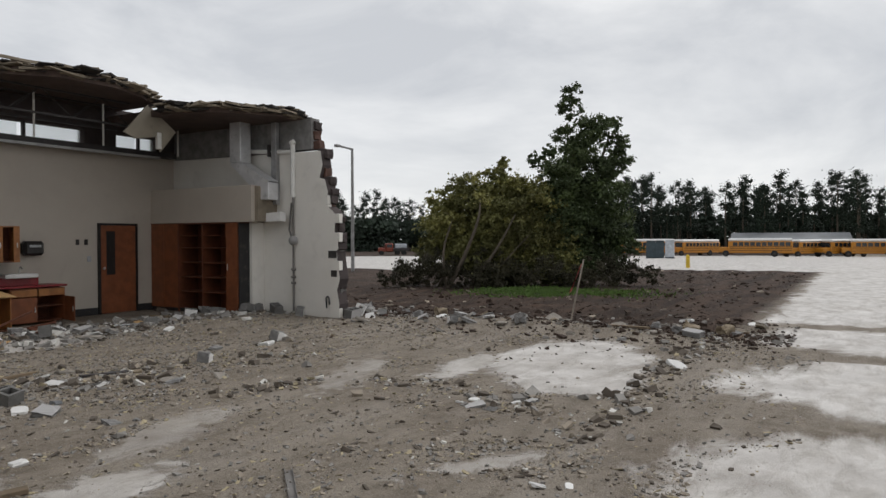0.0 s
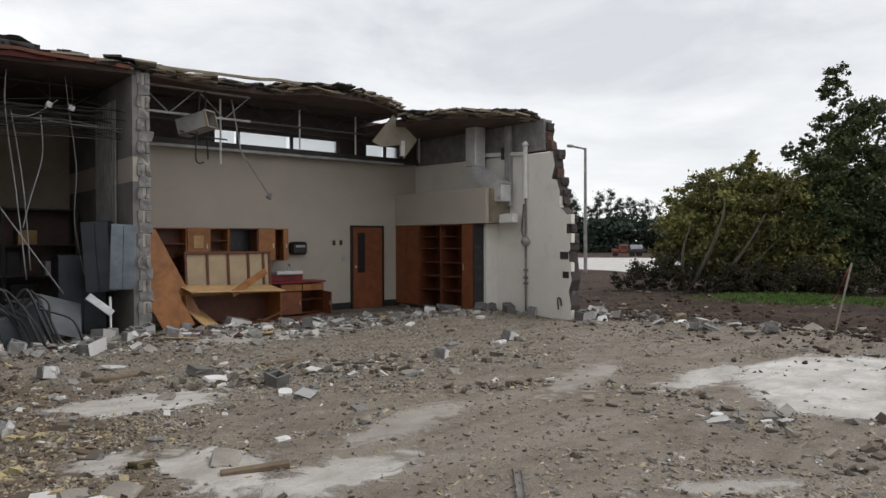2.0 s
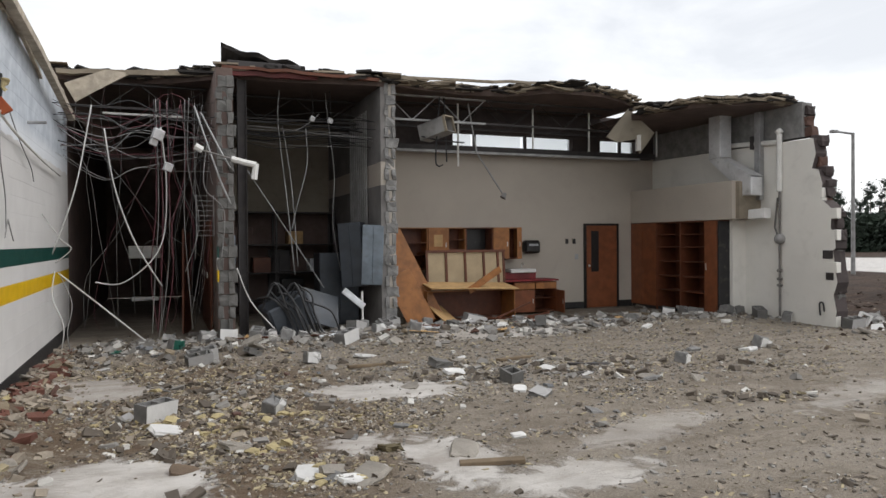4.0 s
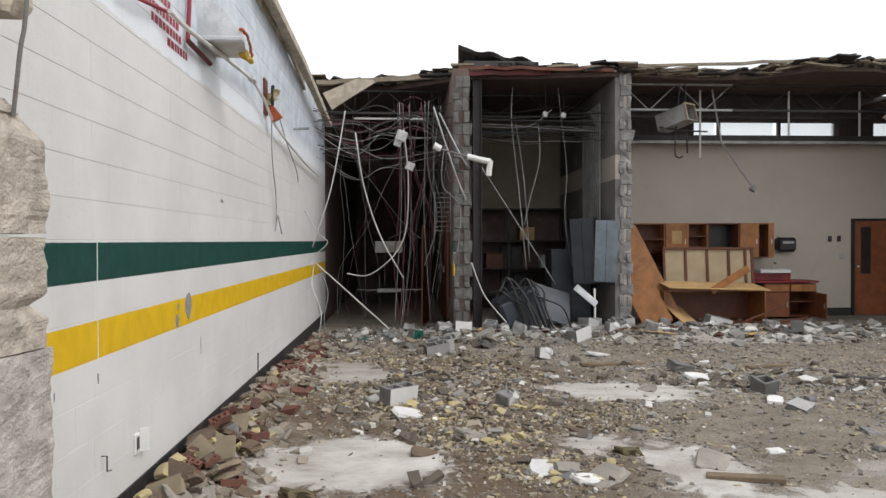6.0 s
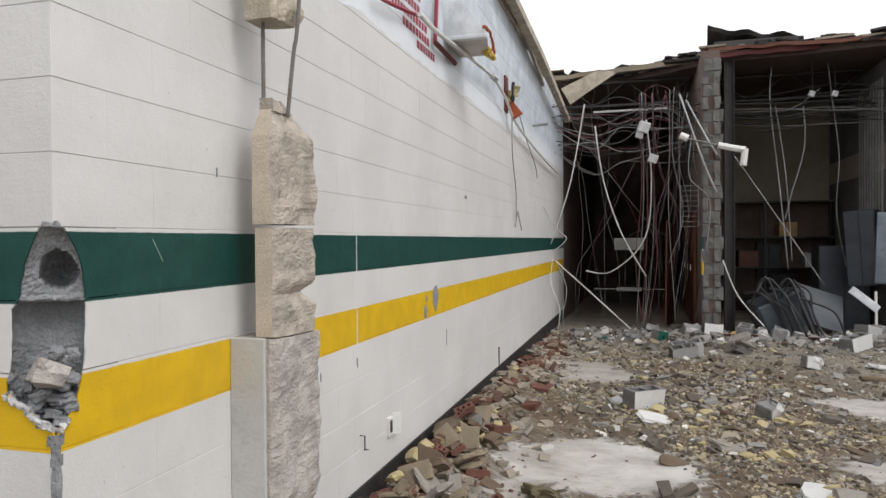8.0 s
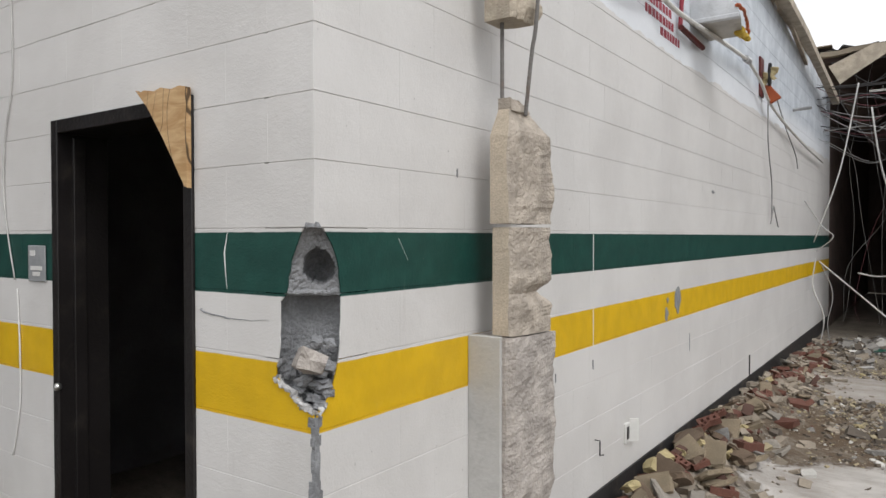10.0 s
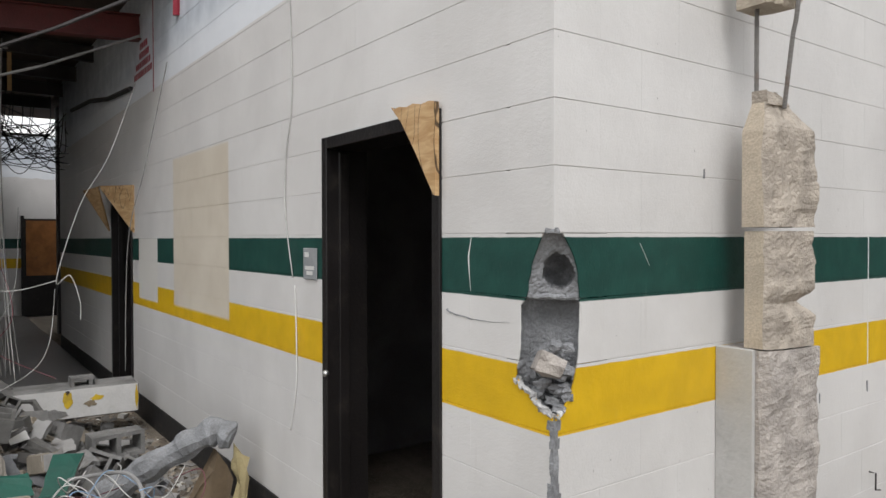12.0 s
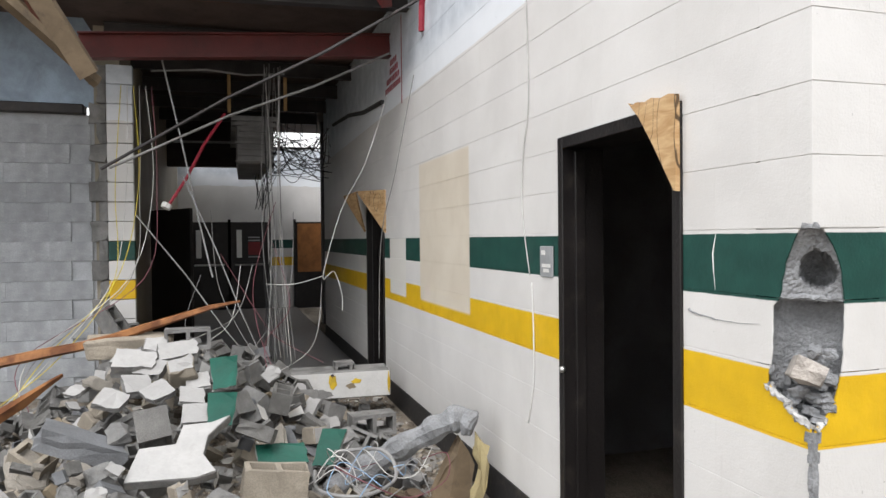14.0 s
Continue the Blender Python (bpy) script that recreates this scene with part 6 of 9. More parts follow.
for x, z in ((10.70, 1.64), (10.90, 1.64)):
    ob = obj("wall_plate", bbox(x - 0.04, YB - 0.02, z - 0.06, x + 0.04, YB - 0.001, z + 0.06, 0.006), M["dark_steel"])
    tagged(ob, "small dark wall plate", "wall plate", "wall plates")
ob = obj("light_switch", bbox(10.92, YB - 0.015, 1.20, 11.02, YB - 0.001, 1.33, 0.004), M["sign_grey"])
tagged(ob, "small grey light switch beside the door", "switch")


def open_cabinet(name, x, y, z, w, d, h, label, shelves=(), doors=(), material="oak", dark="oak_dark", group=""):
    """A box cabinet with its open front towards -y, with shelves and door leaves."""
    e = empty(name, (x, y, z))
    tagged(e, label, "cabinet", group)
    t_ = 0.022
    part("side", bbox(0, 0, 0, t_, d, h, 0.002), M[material], e)
    part("side", bbox(w - t_, 0, 0, w, d, h, 0.002), M[material], e)
    part("top", bbox(t_, 0, h - t_, w - t_, d, h, 0.002), M[material], e)
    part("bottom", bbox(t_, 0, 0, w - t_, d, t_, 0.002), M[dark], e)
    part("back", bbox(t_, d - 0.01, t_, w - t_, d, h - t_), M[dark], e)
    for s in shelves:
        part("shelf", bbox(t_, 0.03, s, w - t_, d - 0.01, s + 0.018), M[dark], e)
    for x0, x1, z0, z1, ang in doors:
        dr = part("door", bbox(0, -0.02, 0, x1 - x0, -0.002, z1 - z0, 0.003), M[material], e)
        dr.matrix_basis = pose(x0, 0, z0, 0, 0, ang)
        part("handle", bbox(x1 - x0 - 0.06, -0.035, (z1 - z0) * 0.4, x1 - x0 - 0.045, -0.02, (z1 - z0) * 0.4 + 0.1), M["steel_knob"], dr)
    return e


open_cabinet("wall_cabinet", 6.24, 12.52, 1.05, 0.72, 0.36, 0.92, "tall oak wall cabinet standing open and empty", (0.3, 0.58))
cb = open_cabinet("wall_cabinet", 6.97, 12.52, 1.25, 0.46, 0.36, 0.72, "oak wall cabinet with its door closed", (), ((0.0, 0.46, 0.0, 0.72, 0),))
part("notice", bbox(0.13, -0.026, 0.30, 0.33, -0.0215, 0.56), M["ply"], cb, "pale torn notice")
open_cabinet("wall_cabinet", 7.44, 12.52, 1.25, 0.42, 0.36, 0.72, "oak wall cabinet with open shelves", (0.22, 0.44))
# back and bottom are black here, the cabinet's inner shade as colour
open_cabinet("wall_cabinet", 7.87, 12.52, 1.25, 0.66, 0.36, 0.72, "dark open oak wall cabinet, its shaded inside coloured black", (), (), "oak_dark", "black_metal")
open_cabinet("wall_cabinet", 8.54, 12.52, 1.25, 0.72, 0.36, 0.72, "oak wall cabinet with one door missing", (), ((0.0, 0.40, 0.0, 0.72, 0), (0.60, 0.72, 0.0, 0.72, 0)))
# the cabinet fallen forward, its back panels outwards
fall = empty("fallen_cabinet", (6.72, 11.95, 0.66))
tagged(fall, "oak base cabinet run tipped up with its pale backs showing", "cabinet")
part("back_panel", bbox(0, 0.03, 0, 1.84, 0.05, 0.80), M["ply_pale"], fall, "pale hardboard backs")
for k in range(6):
    x = (0.0, 0.44, 0.88, 1.32, 1.66, 1.80)[k]
    part("stile", bbox(x, 0.0, 0, x + 0.05, 0.06, 0.80, 0.003), M["oak_dark"], fall)
part("rail", bbox(0, -0.01, 0.77, 1.86, 0.55, 0.82, 0.003), M["oak_dark"], fall)
part("rail", bbox(0, 0.0, -0.02, 1.86, 0.55, 0.03, 0.003), M["oak_dark"], fall)
fall.matrix_basis = pose(6.72, 11.95, 0.66, -5, 0, 0)
bc = open_cabinet("base_cabinet", 8.95, 12.3, 0.04, 1.10, 0.58, 0.68, "oak base cabinet with a drawer and one door hanging open", (0.3,), ((0.0, 0.52, 0.0, 0.50, 0), (1.10, 1.62, 0.0, 0.50, -100)), "oak_red")
part("drawer", bbox(0.02, -0.02, 0.52, 0.52, 0.0, 0.66, 0.003), M["oak"], bc)
part("drawer", bbox(0.55, -0.02, 0.52, 1.08, 0.0, 0.66, 0.003), M["oak"], bc)
ct = empty("countertop", (8.7, 12.25, 0.74))
tagged(ct, "dark red laminate countertop with a raised back edge", "countertop")
part("slab", bbox(0, 0, 0, 1.38, 0.62, 0.04, 0.006), M["red_laminate"], ct)
part("splash", bbox(0, 0.30, 0.04, 0.95, 0.62, 0.20, 0.006), M["red_laminate"], ct)
sk = empty("sink_tap", (9.3, 12.6, 0.95))
tagged(sk, "small grey sink tap on a pale ledge", "tap")
part("ledge", bbox(-0.35, -0.15, -0.02, 0.3, 0.2, 0.06, 0.01), M["white_paint"], sk)
bm = bmesh.new()
tube(bm, smooth_line([(0, 0, 0.0), (0, 0, 0.16), (0, -0.05, 0.2), (0, -0.12, 0.16)], 4), 0.014)
part("spout", bm, M["steel_knob"], sk)
# loose boards and the broken counter box in front
box_c = open_cabinet("counter_box", 6.5, 11.35, 0.04, 1.98, 0.62, 0.62, "long oak counter carcass broken and open in front", (), ())

def board(name, w, l, t_, m, mt, label, group="loose boards"):
    bm = bbox(-w / 2, -t_ / 2, 0, w / 2, t_ / 2, l, 0.003)
    ob = obj(name, bm, M[mt])
    ob.matrix_basis = m
    return tagged(ob, label, "board", group)


board("leaning_board", 0.62, 2.0, 0.02, pose(6.62, 11.45, 0.02, -12, -24, 0), "oak", "orange oak panel leaning against the partition")
board("leaning_board", 0.55, 1.15, 0.02, pose(6.38, 11.22, 0.0, -8, -26, 0), "oak", "orange oak panel standing on the rubble")
board("counter_sheet", 1.98, 0.66, 0.02, pose(7.5, 11.15, 0.70, -82, 2, 2), "ply", "warped plywood sheet over the broken counter")
board("counter_sheet", 0.55, 0.75, 0.02, pose(6.95, 11.1, 0.04, -62, 14, 25), "ply", "plywood sheet slid out on the rubble")
board("splinter_board", 0.14, 0.9, 0.02, pose(7.35, 11.2, 0.66, 0, 62, 10), "oak", "splintered oak rail across the counter")
board("splinter_board", 0.035, 0.9, 0.02, pose(7.9, 11.05, 0.10, 0, 72, 8), "oak_dark", "broken oak rail lying on the rubble")
board("splinter_board", 0.05, 0.7, 0.02, pose(8.6, 11.2, 0.06, -30, 84, -20), "oak_dark", "broken oak rail lying on the rubble")

# ---- store room ----
def locker(name, x, y, z, w, d, h, m, label, mt="locker_grey"):
    e = empty(name, (x, y, z))
    tagged(e, label, "locker")
    part("body", bbox(0, 0.02, 0, w, d, h, 0.006), M[mt], e)
    part("door", bbox(0.01, 0.0, 0.02, w / 2 - 0.005, 0.02, h - 0.02, 0.004), M[mt], e)
    part("door", bbox(w / 2 + 0.005, 0.0, 0.02, w - 0.01, 0.02, h - 0.02, 0.004), M[mt], e)
    e.matrix_basis = m
    return e


locker("electric_panel", 0, 0, 0, 0.42, 0.3, 1.15, pose(5.10, 11.2, 0.85, 0, 2, -22), "bluish grey steel electric cabinet on the broken partition")
M["panel_dark"] = surface("dark_blue_grey_enamel", (0.045, 0.052, 0.062), 0.45, 0.2, dirty=0.3)
locker("electric_panel", 0, 0, 0, 0.46, 0.35, 1.25, pose(4.80, 11.5, 0.78, 0, -4, -30), "dark blue-grey electric cabinet torn off the wall", "panel_dark")
locker("steel_locker", 0, 0, 0, 0.8, 0.6, 1.45, pose(4.5, 12.1, 0.0, 0, 0, 0), "dark steel locker in the store room", "panel_dark")
locker("steel_locker", 0, 0, 0, 0.5, 0.5, 1.5, pose(3.9, 15.0, 0.0, 0, 0, 0), "dark steel locker in the store room", "dark_steel")
for x, z, w, h, mt in ((4.05, 2.1, 0.42, 0.32, "ply"), (4.0, 1.55, 0.42, 0.28, "foam"), (4.15, 0.75, 0.3, 0.5, "black_metal"), (4.95, 1.3, 0.5, 0.42, "sign_grey"), (3.7, 1.0, 0.35, 0.6, "sign_grey"), (4.6, 0.9, 0.45, 0.5, "ply_pale")):
    ob = obj("wall_board", bbox(x - w / 2, 15.52, z - h / 2, x + w / 2, 15.58, z + h / 2, 0.006), M[mt])
    tagged(ob, "dim board or box fixed to the store room wall", "wall board", "boards on the store room wall")
ob = obj("white_label", bbox(4.08, 15.46, 0.95, 4.22, 15.5, 1.2), M["white_plastic"])
tagged(ob, "small white sheet on the store room wall", "paper")
fp = empty("fallen_machine", (3.75, 10.75, 0.0))
tagged(fp, "crumpled dark steel cabinet wrapped in black hoses", "machine")
bm = bbox(-0.38, -0.25, 0, 0.38, 0.3, 0.62, 0.04)
roughen(bm, 0.06, 2.5)
hull = part("hull", bm, M["panel_dark"], fp)
hull.matrix_basis = pose(0, 0, 0.08, 0, -22, 15)
sheet = part("sheet", bbox(-0.35, -0.012, 0, 0.35, 0.012, 0.75, 0.004), M["panel_dark"], fp)
sheet.matrix_basis = pose(0.55, 0.25, 0.15, -38, 18, 10)
hose_rng = random.Random(19)
for k in range(12):
    bm = bmesh.new()
    x, lean = -0.45 + 0.07 * k, hose_rng.uniform(-0.15, 0.25)
    tube(bm, smooth_line([(x - 0.2, -0.28 + hose_rng.uniform(-0.1, 0.2), 0.62 + hose_rng.uniform(-0.15, 0.3)), (x, -0.34 + hose_rng.uniform(-0.06, 0.06), 0.80 + hose_rng.uniform(-0.25, 0.2)), (x + 0.15 + lean, -0.40 + hose_rng.uniform(-0.08, 0.06), 0.45), (x + 0.3 + lean, -0.45, 0.06)], 5), hose_rng.choice((0.012, 0.018, 0.024)), 6)
    part("hose", bm, M["wire_black"], fp)
ms = obj("bent_bracket", bbox(-0.25, -0.03, -0.06, 0.25, 0.03, 0.06, 0.008), M["sheet_white"])
ms.matrix_basis = pose(4.88, 10.9, 0.62, 0, 40, 0)
tagged(ms, "white bent lamp housing stuck in the debris", "lamp housing")
bm = bmesh.new()
tube(bm, [(5.05, 10.9, 0.05), (5.04, 10.9, 0.75)], 0.02, 6)
tagged(obj("stub_pipe", bm, M["white_plastic"]), "short white pipe standing in debris", "pipe")

# ---- hanging services at the corridor and store room ----
rng = random.Random(11)
HANG = [
    ([(0.74, 10.8, 3.54), (0.88, 10.8, 2.6), (1.17, 10.8, 1.71), (1.58, 10.8, 0.96)], 0.020, "wire_white"),
    ([(1.58, 10.8, 0.96), (1.57, 10.8, 0.5), (1.52, 10.8, 0.1)], 0.008, "wire_grey"),
    ([(1.59, 10.9, 3.62), (1.67, 10.9, 2.61), (1.56, 10.9, 1.61), (1.01, 10.9, 1.04), (0.57, 10.9, 1.05)], 0.018, "wire_white"),
    ([(0.66, 9.6, 3.70), (0.44, 9.6, 2.5), (0.13, 9.6, 1.53)], 0.016, "wire_white"),
    ([(0.15, 10.0, 1.25), (0.7, 10.0, 0.75), (1.33, 10.0, 0.17)], 0.018, "wire_white"),
    ([(0.12, 9.9, 1.28), (0.10, 9.8, 0.9), (0.25, 9.7, 0.5), (0.22, 9.7, 0.15)], 0.014, "wire_white"),
    ([(0.20, 9.9, 1.2), (0.35, 9.8, 0.8), (0.30, 9.7, 0.4), (0.33, 9.7, 0.12)], 0.010, "wire_grey"),
    ([(0.05, 9.3, 2.1), (0.25, 9.5, 1.75), (0.36, 9.7, 1.6), (0.15, 9.7, 1.4)], 0.012, "wire_white"),
    ([(2.11, 10.5, 3.94), (2.46, 10.3, 2.8), (2.66, 10.3, 2.31)], 0.024, "conduit"),
    ([(2.21, 10.5, 3.84), (2.5, 10.3, 3.2), (2.66, 10.3, 2.91)], 0.022, "conduit"),
    ([(2.30, 10.6, 3.3), (2.25, 10.4, 2.6), (2.55, 10.35, 2.2), (2.50, 10.35, 1.4)], 0.012, "wire_grey"),
    ([(3.72, 12.0, 4.62), (3.70, 12.0, 3.94), (3.85, 12.0, 2.5), (3.99, 12.0, 1.04)], 0.018, "conduit"),
    ([(3.78, 12.0, 3.94), (3.95, 12.0, 2.7), (4.05, 12.0, 1.2)], 0.016, "conduit"),
    ([(4.23, 12.0, 3.9), (4.25, 12.0, 3.2), (4.05, 12.0, 2.4), (3.94, 12.0, 1.93)], 0.018, "conduit"),
    ([(4.0, 12.0, 3.85), (4.2, 12.0, 3.95), (4.5, 12.0, 4.2)], 0.016, "conduit"),
    ([(4.62, 12.0, 4.62), (4.68, 12.0, 4.01), (4.79, 12.0, 3.0), (4.75, 12.0, 2.05), (4.9, 12.0, 1.1)], 0.014, "wire_grey"),
    ([(3.0, 11.0, 2.95), (3.6, 11.3, 2.1), (4.45, 11.5, 0.80)], 0.015, "conduit"),
    ([(2.75, 10.4, 1.25), (2.95, 10.2, 0.7), (3.3, 10.0, 0.25)], 0.016, "wire_white"),
]
for pts, r, mt in HANG:
    cable("hanging_conduit", pts, r * 0.68, mt, "bent conduit or cable hanging from the torn ceiling", "conduit", 6, "hanging conduits")
for k in range(11):
    x = 1.95 + rng.uniform(-0.1, 0.55)
    y = 11.0 + rng.uniform(-0.3, 0.6)
    z = rng.uniform(0.15, 1.5)
    cable("hanging_cable", [(x, y, 4.12), (x + rng.uniform(-0.15, 0.15), y, 3.0), (x + rng.uniform(-0.2, 0.2), y, 2.0), (x + rng.uniform(-0.25, 0.15), y, z)], 0.0065, ("wire_grey", "wire_black", "wire_red", "wire_grey")[k % 4], "thin cable hanging in a bundle beside the pier", "cable", 5, "hanging cables")
for k in range(17):  # fine wires crossing in the dark
    x0, x1 = rng.uniform(0.15, 2.4), rng.uniform(0.15, 2.4)
    if k > 12:
        x0, x1 = rng.gauss(2.2, 0.2), rng.gauss(2.15, 0.25)
    y0, z1 = rng.uniform(12.4, 12.9), rng.uniform(0.2, 1.8)
    cable("thin_wire", [(x0, y0, 4.63), (x0 + rng.uniform(-0.1, 0.1), y0, rng.uniform(3.3, 4.05)), (x0 * 0.7 + x1 * 0.3 + rng.uniform(-0.1, 0.1), y0, 2.9), (x0 * 0.3 + x1 * 0.7 + rng.uniform(-0.12, 0.12), y0, 1.9), (x1, y0, z1), (x1 + rng.uniform(-0.1, 0.1), y0, max(0.1, z1 - 0.9))], 0.0045, ("wire_grey", "wire_red", "conduit", "wire_grey")[k % 4], "fine torn wire dangling in the dark corridor", "wire", 5, "thin wires")
for k in range(5):
    x = 1.55 + rng.uniform(-0.08, 0.18)
    y = 11.0 + rng.uniform(-0.2, 0.3)
    cable("hanging_cable", [(x, y, 4.12), (x + 0.03, y, 2.4), (x + rng.uniform(-0.08, 0.08), y, 1.2), (x + rng.uniform(-0.15, 0.1), y, 0.15)], 0.007, ("wire_red", "wire_grey")[k % 2], "dusty red cable hanging in the corridor", "cable", 5, "hanging cables")
for k in range(20):  # pipes and cables under the ceiling
    z = 3.15 + rng.uniform(0, 0.95)
    y = 11.0 + rng.uniform(-0.3, 1.2)
    x0, x1 = -0.02, 2.47
    cable("ceiling_cable", [(x0, y, z), (x0 + 0.7, y + rng.uniform(-0.2, 0.2), z - rng.uniform(-0.1, 0.45)), (x0 + 1.2, y + rng.uniform(-0.2, 0.2), z + rng.uniform(-0.35, 0.2)), (x0 + 1.8, y + rng.uniform(-0.2, 0.2), z + rng.uniform(-0.3, 0.3)), (x1, y, z + rng.uniform(-0.45, 0.25))], rng.choice((0.004, 0.006, 0.009)), ("wire_grey", "wire_red", "wire_black", "wire_grey", "wire_black")[k % 5], "cable or pipe slung across the corridor ceiling", "cable", 5, "ceiling cables")
for k in range(16):
    z = 3.62 + rng.uniform(0, 0.45)
    y = 11.4 + rng.uniform(-0.1, 1.4)
    x0, x1 = 2.71, 5.48
    cable("ceiling_cable", [(x0, y, z), (x0 + 0.9, y, z - rng.uniform(0, 0.2)), (x0 + 1.9, y, z + rng.uniform(-0.15, 0.12)), (x1, y, z + rng.uniform(-0.15, 0.1))], rng.choice((0.005, 0.007, 0.011)), ("wire_grey", "wire_black", "wire_black", "wire_black")[k % 4], "cable or pipe slung across the store room ceiling", "cable", 5, "ceiling cables")
for k in range(9):  # conduits down the partition
    y = 11.9 + 0.16 * k
    bm = bmesh.new()
    tube(bm, [(5.42, y, 4.3), (5.42, y, rng.uniform(1.2, 2.0))], 0.018, 6)
    tagged(obj("wall_conduit", bm, M["wire_grey"]), "grey conduit running down the partition", "conduit", "wall conduits")
for x, y, z, s in ((1.55, 10.9, 3.5, 0.09), (1.48, 10.95, 3.38, 0.06), (1.70, 10.9, 2.96, 0.07), (4.3, 11.7, 4.05, 0.05), (4.65, 11.7, 4.03, 0.05)):
    ob = obj("junction_box", bbox(-s, -s * 0.6, -s, s, s * 0.6, s, 0.01), M["galv"])
    cable("hanging_cable", [(x, y, z), (x + 0.02, y + 0.02, z + 0.2), (x, y + 0.05, 4.10 if y < 11.1 else 4.66)], 0.006, "wire_black", "thin cable holding a junction box", "cable", 4, "hanging cables")
    ob.matrix_basis = pose(x, y, z, 10, 18, 20)
    tagged(ob, "grey junction box hanging among cables", "junction box", "junction boxes")
wp = empty("drain_pipe", (0, 0, 0))
tagged(wp, "white insulated pipe elbow hanging across the pier", "pipe")
for pts, r, mt, nm in ((((2.66, 10.15, 3.05), (2.85, 10.15, 3.0), (3.05, 10.15, 2.96)), 0.05, "white_plastic", "insulated_arm"), (((3.05, 10.15, 2.98), (3.02, 10.15, 2.72)), 0.05, "white_plastic", "elbow"), (((2.2, 10.2, 3.18), (2.66, 10.15, 3.05)), 0.016, "rebar", "bare_pipe"), (((2.66, 10.15, 3.05), (2.66, 10.43, 3.06)), 0.014, "rebar", "hanger"), (((2.10, 10.2, 3.24), (2.22, 10.2, 3.18)), 0.055, "white_plastic", "insulated_end")):
    bm = bmesh.new()
    tube(bm, pts, r, 8)
    part(nm, bm, M[mt], wp)
ld = empty("cable_ladder", (2.14, 10.85, 1.8))
tagged(ld, "small wire cable tray hanging on end beside the pier", "cable tray")
for x in (0.0, 0.28):
    bm = bmesh.new()
    tube(bm, [(x, 0, 0), (x, 0, 0.7)], 0.01, 5)
    part("rail", bm, M["wire_grey"], ld)
for k in range(9):
    bm = bmesh.new()
    tube(bm, [(0, 0, k * 0.085), (0.28, 0, k * 0.085)], 0.006, 4)
    part("rung", bm, M["wire_grey"], ld)
tl = obj("tube_light", bbox(0.61, 12.30, 4.03, 1.98, 12.34, 4.07, 0.006), M["white_plastic"])
for x in (0.8, 1.85):
    cable("hanging_cable", [(x, 12.32, 4.05), (x + 0.005, 12.31, 4.10), (x, 12.30, 4.15)], 0.005, "wire_grey", "thin cable holding a tube light", "cable", 4, "hanging cables")
tagged(tl, "white fluorescent tube batten hanging in the corridor", "lamp")
for x0, x1, z0, z1, mt, lb in ((0.9, 1.55, 1.35, 1.62, "white_plastic", "pale shelf edge in the dark corridor"), (0.95, 1.5, 0.42, 0.5, "white_plastic", "pale shelf edge in the dark corridor")):
    ob = obj("shelf_board", bbox(x0, 14.8, z0, x1, 15.1, z1, 0.01), M[mt])
    tagged(ob, lb, "shelf")
board("corridor_board", 0.9, 1.9, 0.03, pose(2.0, 12.2, 0.0, 0, 4, 80), "oak_dark", "dark oak board standing in the corridor")
ly = obj("locker_door", bbox(-0.02, 0, 0, 0.02, 0.35, 0.5, 0.004), M["locker_grey"])
ly.matrix_basis = pose(2.73, 10.62, 1.3, 0, 0, 0)
tagged(ly, "small grey metal cover on the broken wall", "cover")

# dark oak closets, and shelving added to darken the store room, deep inside
for y in (11.6, 12.5, 13.4):
    e = empty("closet_door", (P1[0] - 0.03, y, 0.0))
    structure(e, "dark reddish oak closet door in the corridor", "door")
    part("leaf", bbox(-0.03, 0.0, 0.02, 0.02, 0.86, 2.1, 0.004), M["oak_dark"], e)
    part("handle", bbox(-0.05, 0.74, 1.0, -0.031, 0.77, 1.12, 0.003), M["steel_knob"], e)
rack = empty("storage_rack", (2.8, 14.6, 0.0))
tagged(rack, "dark steel storage rack added to darken the store room wall", "shelf")
for x in (0.0, 1.2, 2.55):
    part("upright", bbox(x, 0.0, 0, x + 0.05, 0.05, 2.4), M["dark_steel"], rack)
    part("upright", bbox(x, 0.55, 0, x + 0.05, 0.6, 2.4), M["dark_steel"], rack)
for z in (0.3, 0.95, 1.6, 2.35):
    part("shelf", bbox(0, 0, z, 2.6, 0.6, z + 0.03), M["dark_steel"], rack)
# dark sheet hung before the beige wall to stand for shade
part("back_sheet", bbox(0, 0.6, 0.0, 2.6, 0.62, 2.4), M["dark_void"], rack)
for x, z, w, h, mt in ((0.1, 0.33, 0.45, 0.4, "dark_steel"), (0.7, 0.98, 0.4, 0.35, "oak_dark"), (1.35, 0.33, 0.5, 0.5, "black_metal"), (1.5, 1.63, 0.35, 0.3, "ply"), (2.0, 0.98, 0.4, 0.3, "sign_grey"), (0.2, 1.63, 0.5, 0.4, "dark_void")):
    ob = obj("storage_box", bbox(2.8 + x, 14.68, z, 2.8 + x + w, 15.1, z + h, 0.01), M[mt])
    tagged(ob, "dim box standing on the storage rack", "box", "boxes on the storage rack")
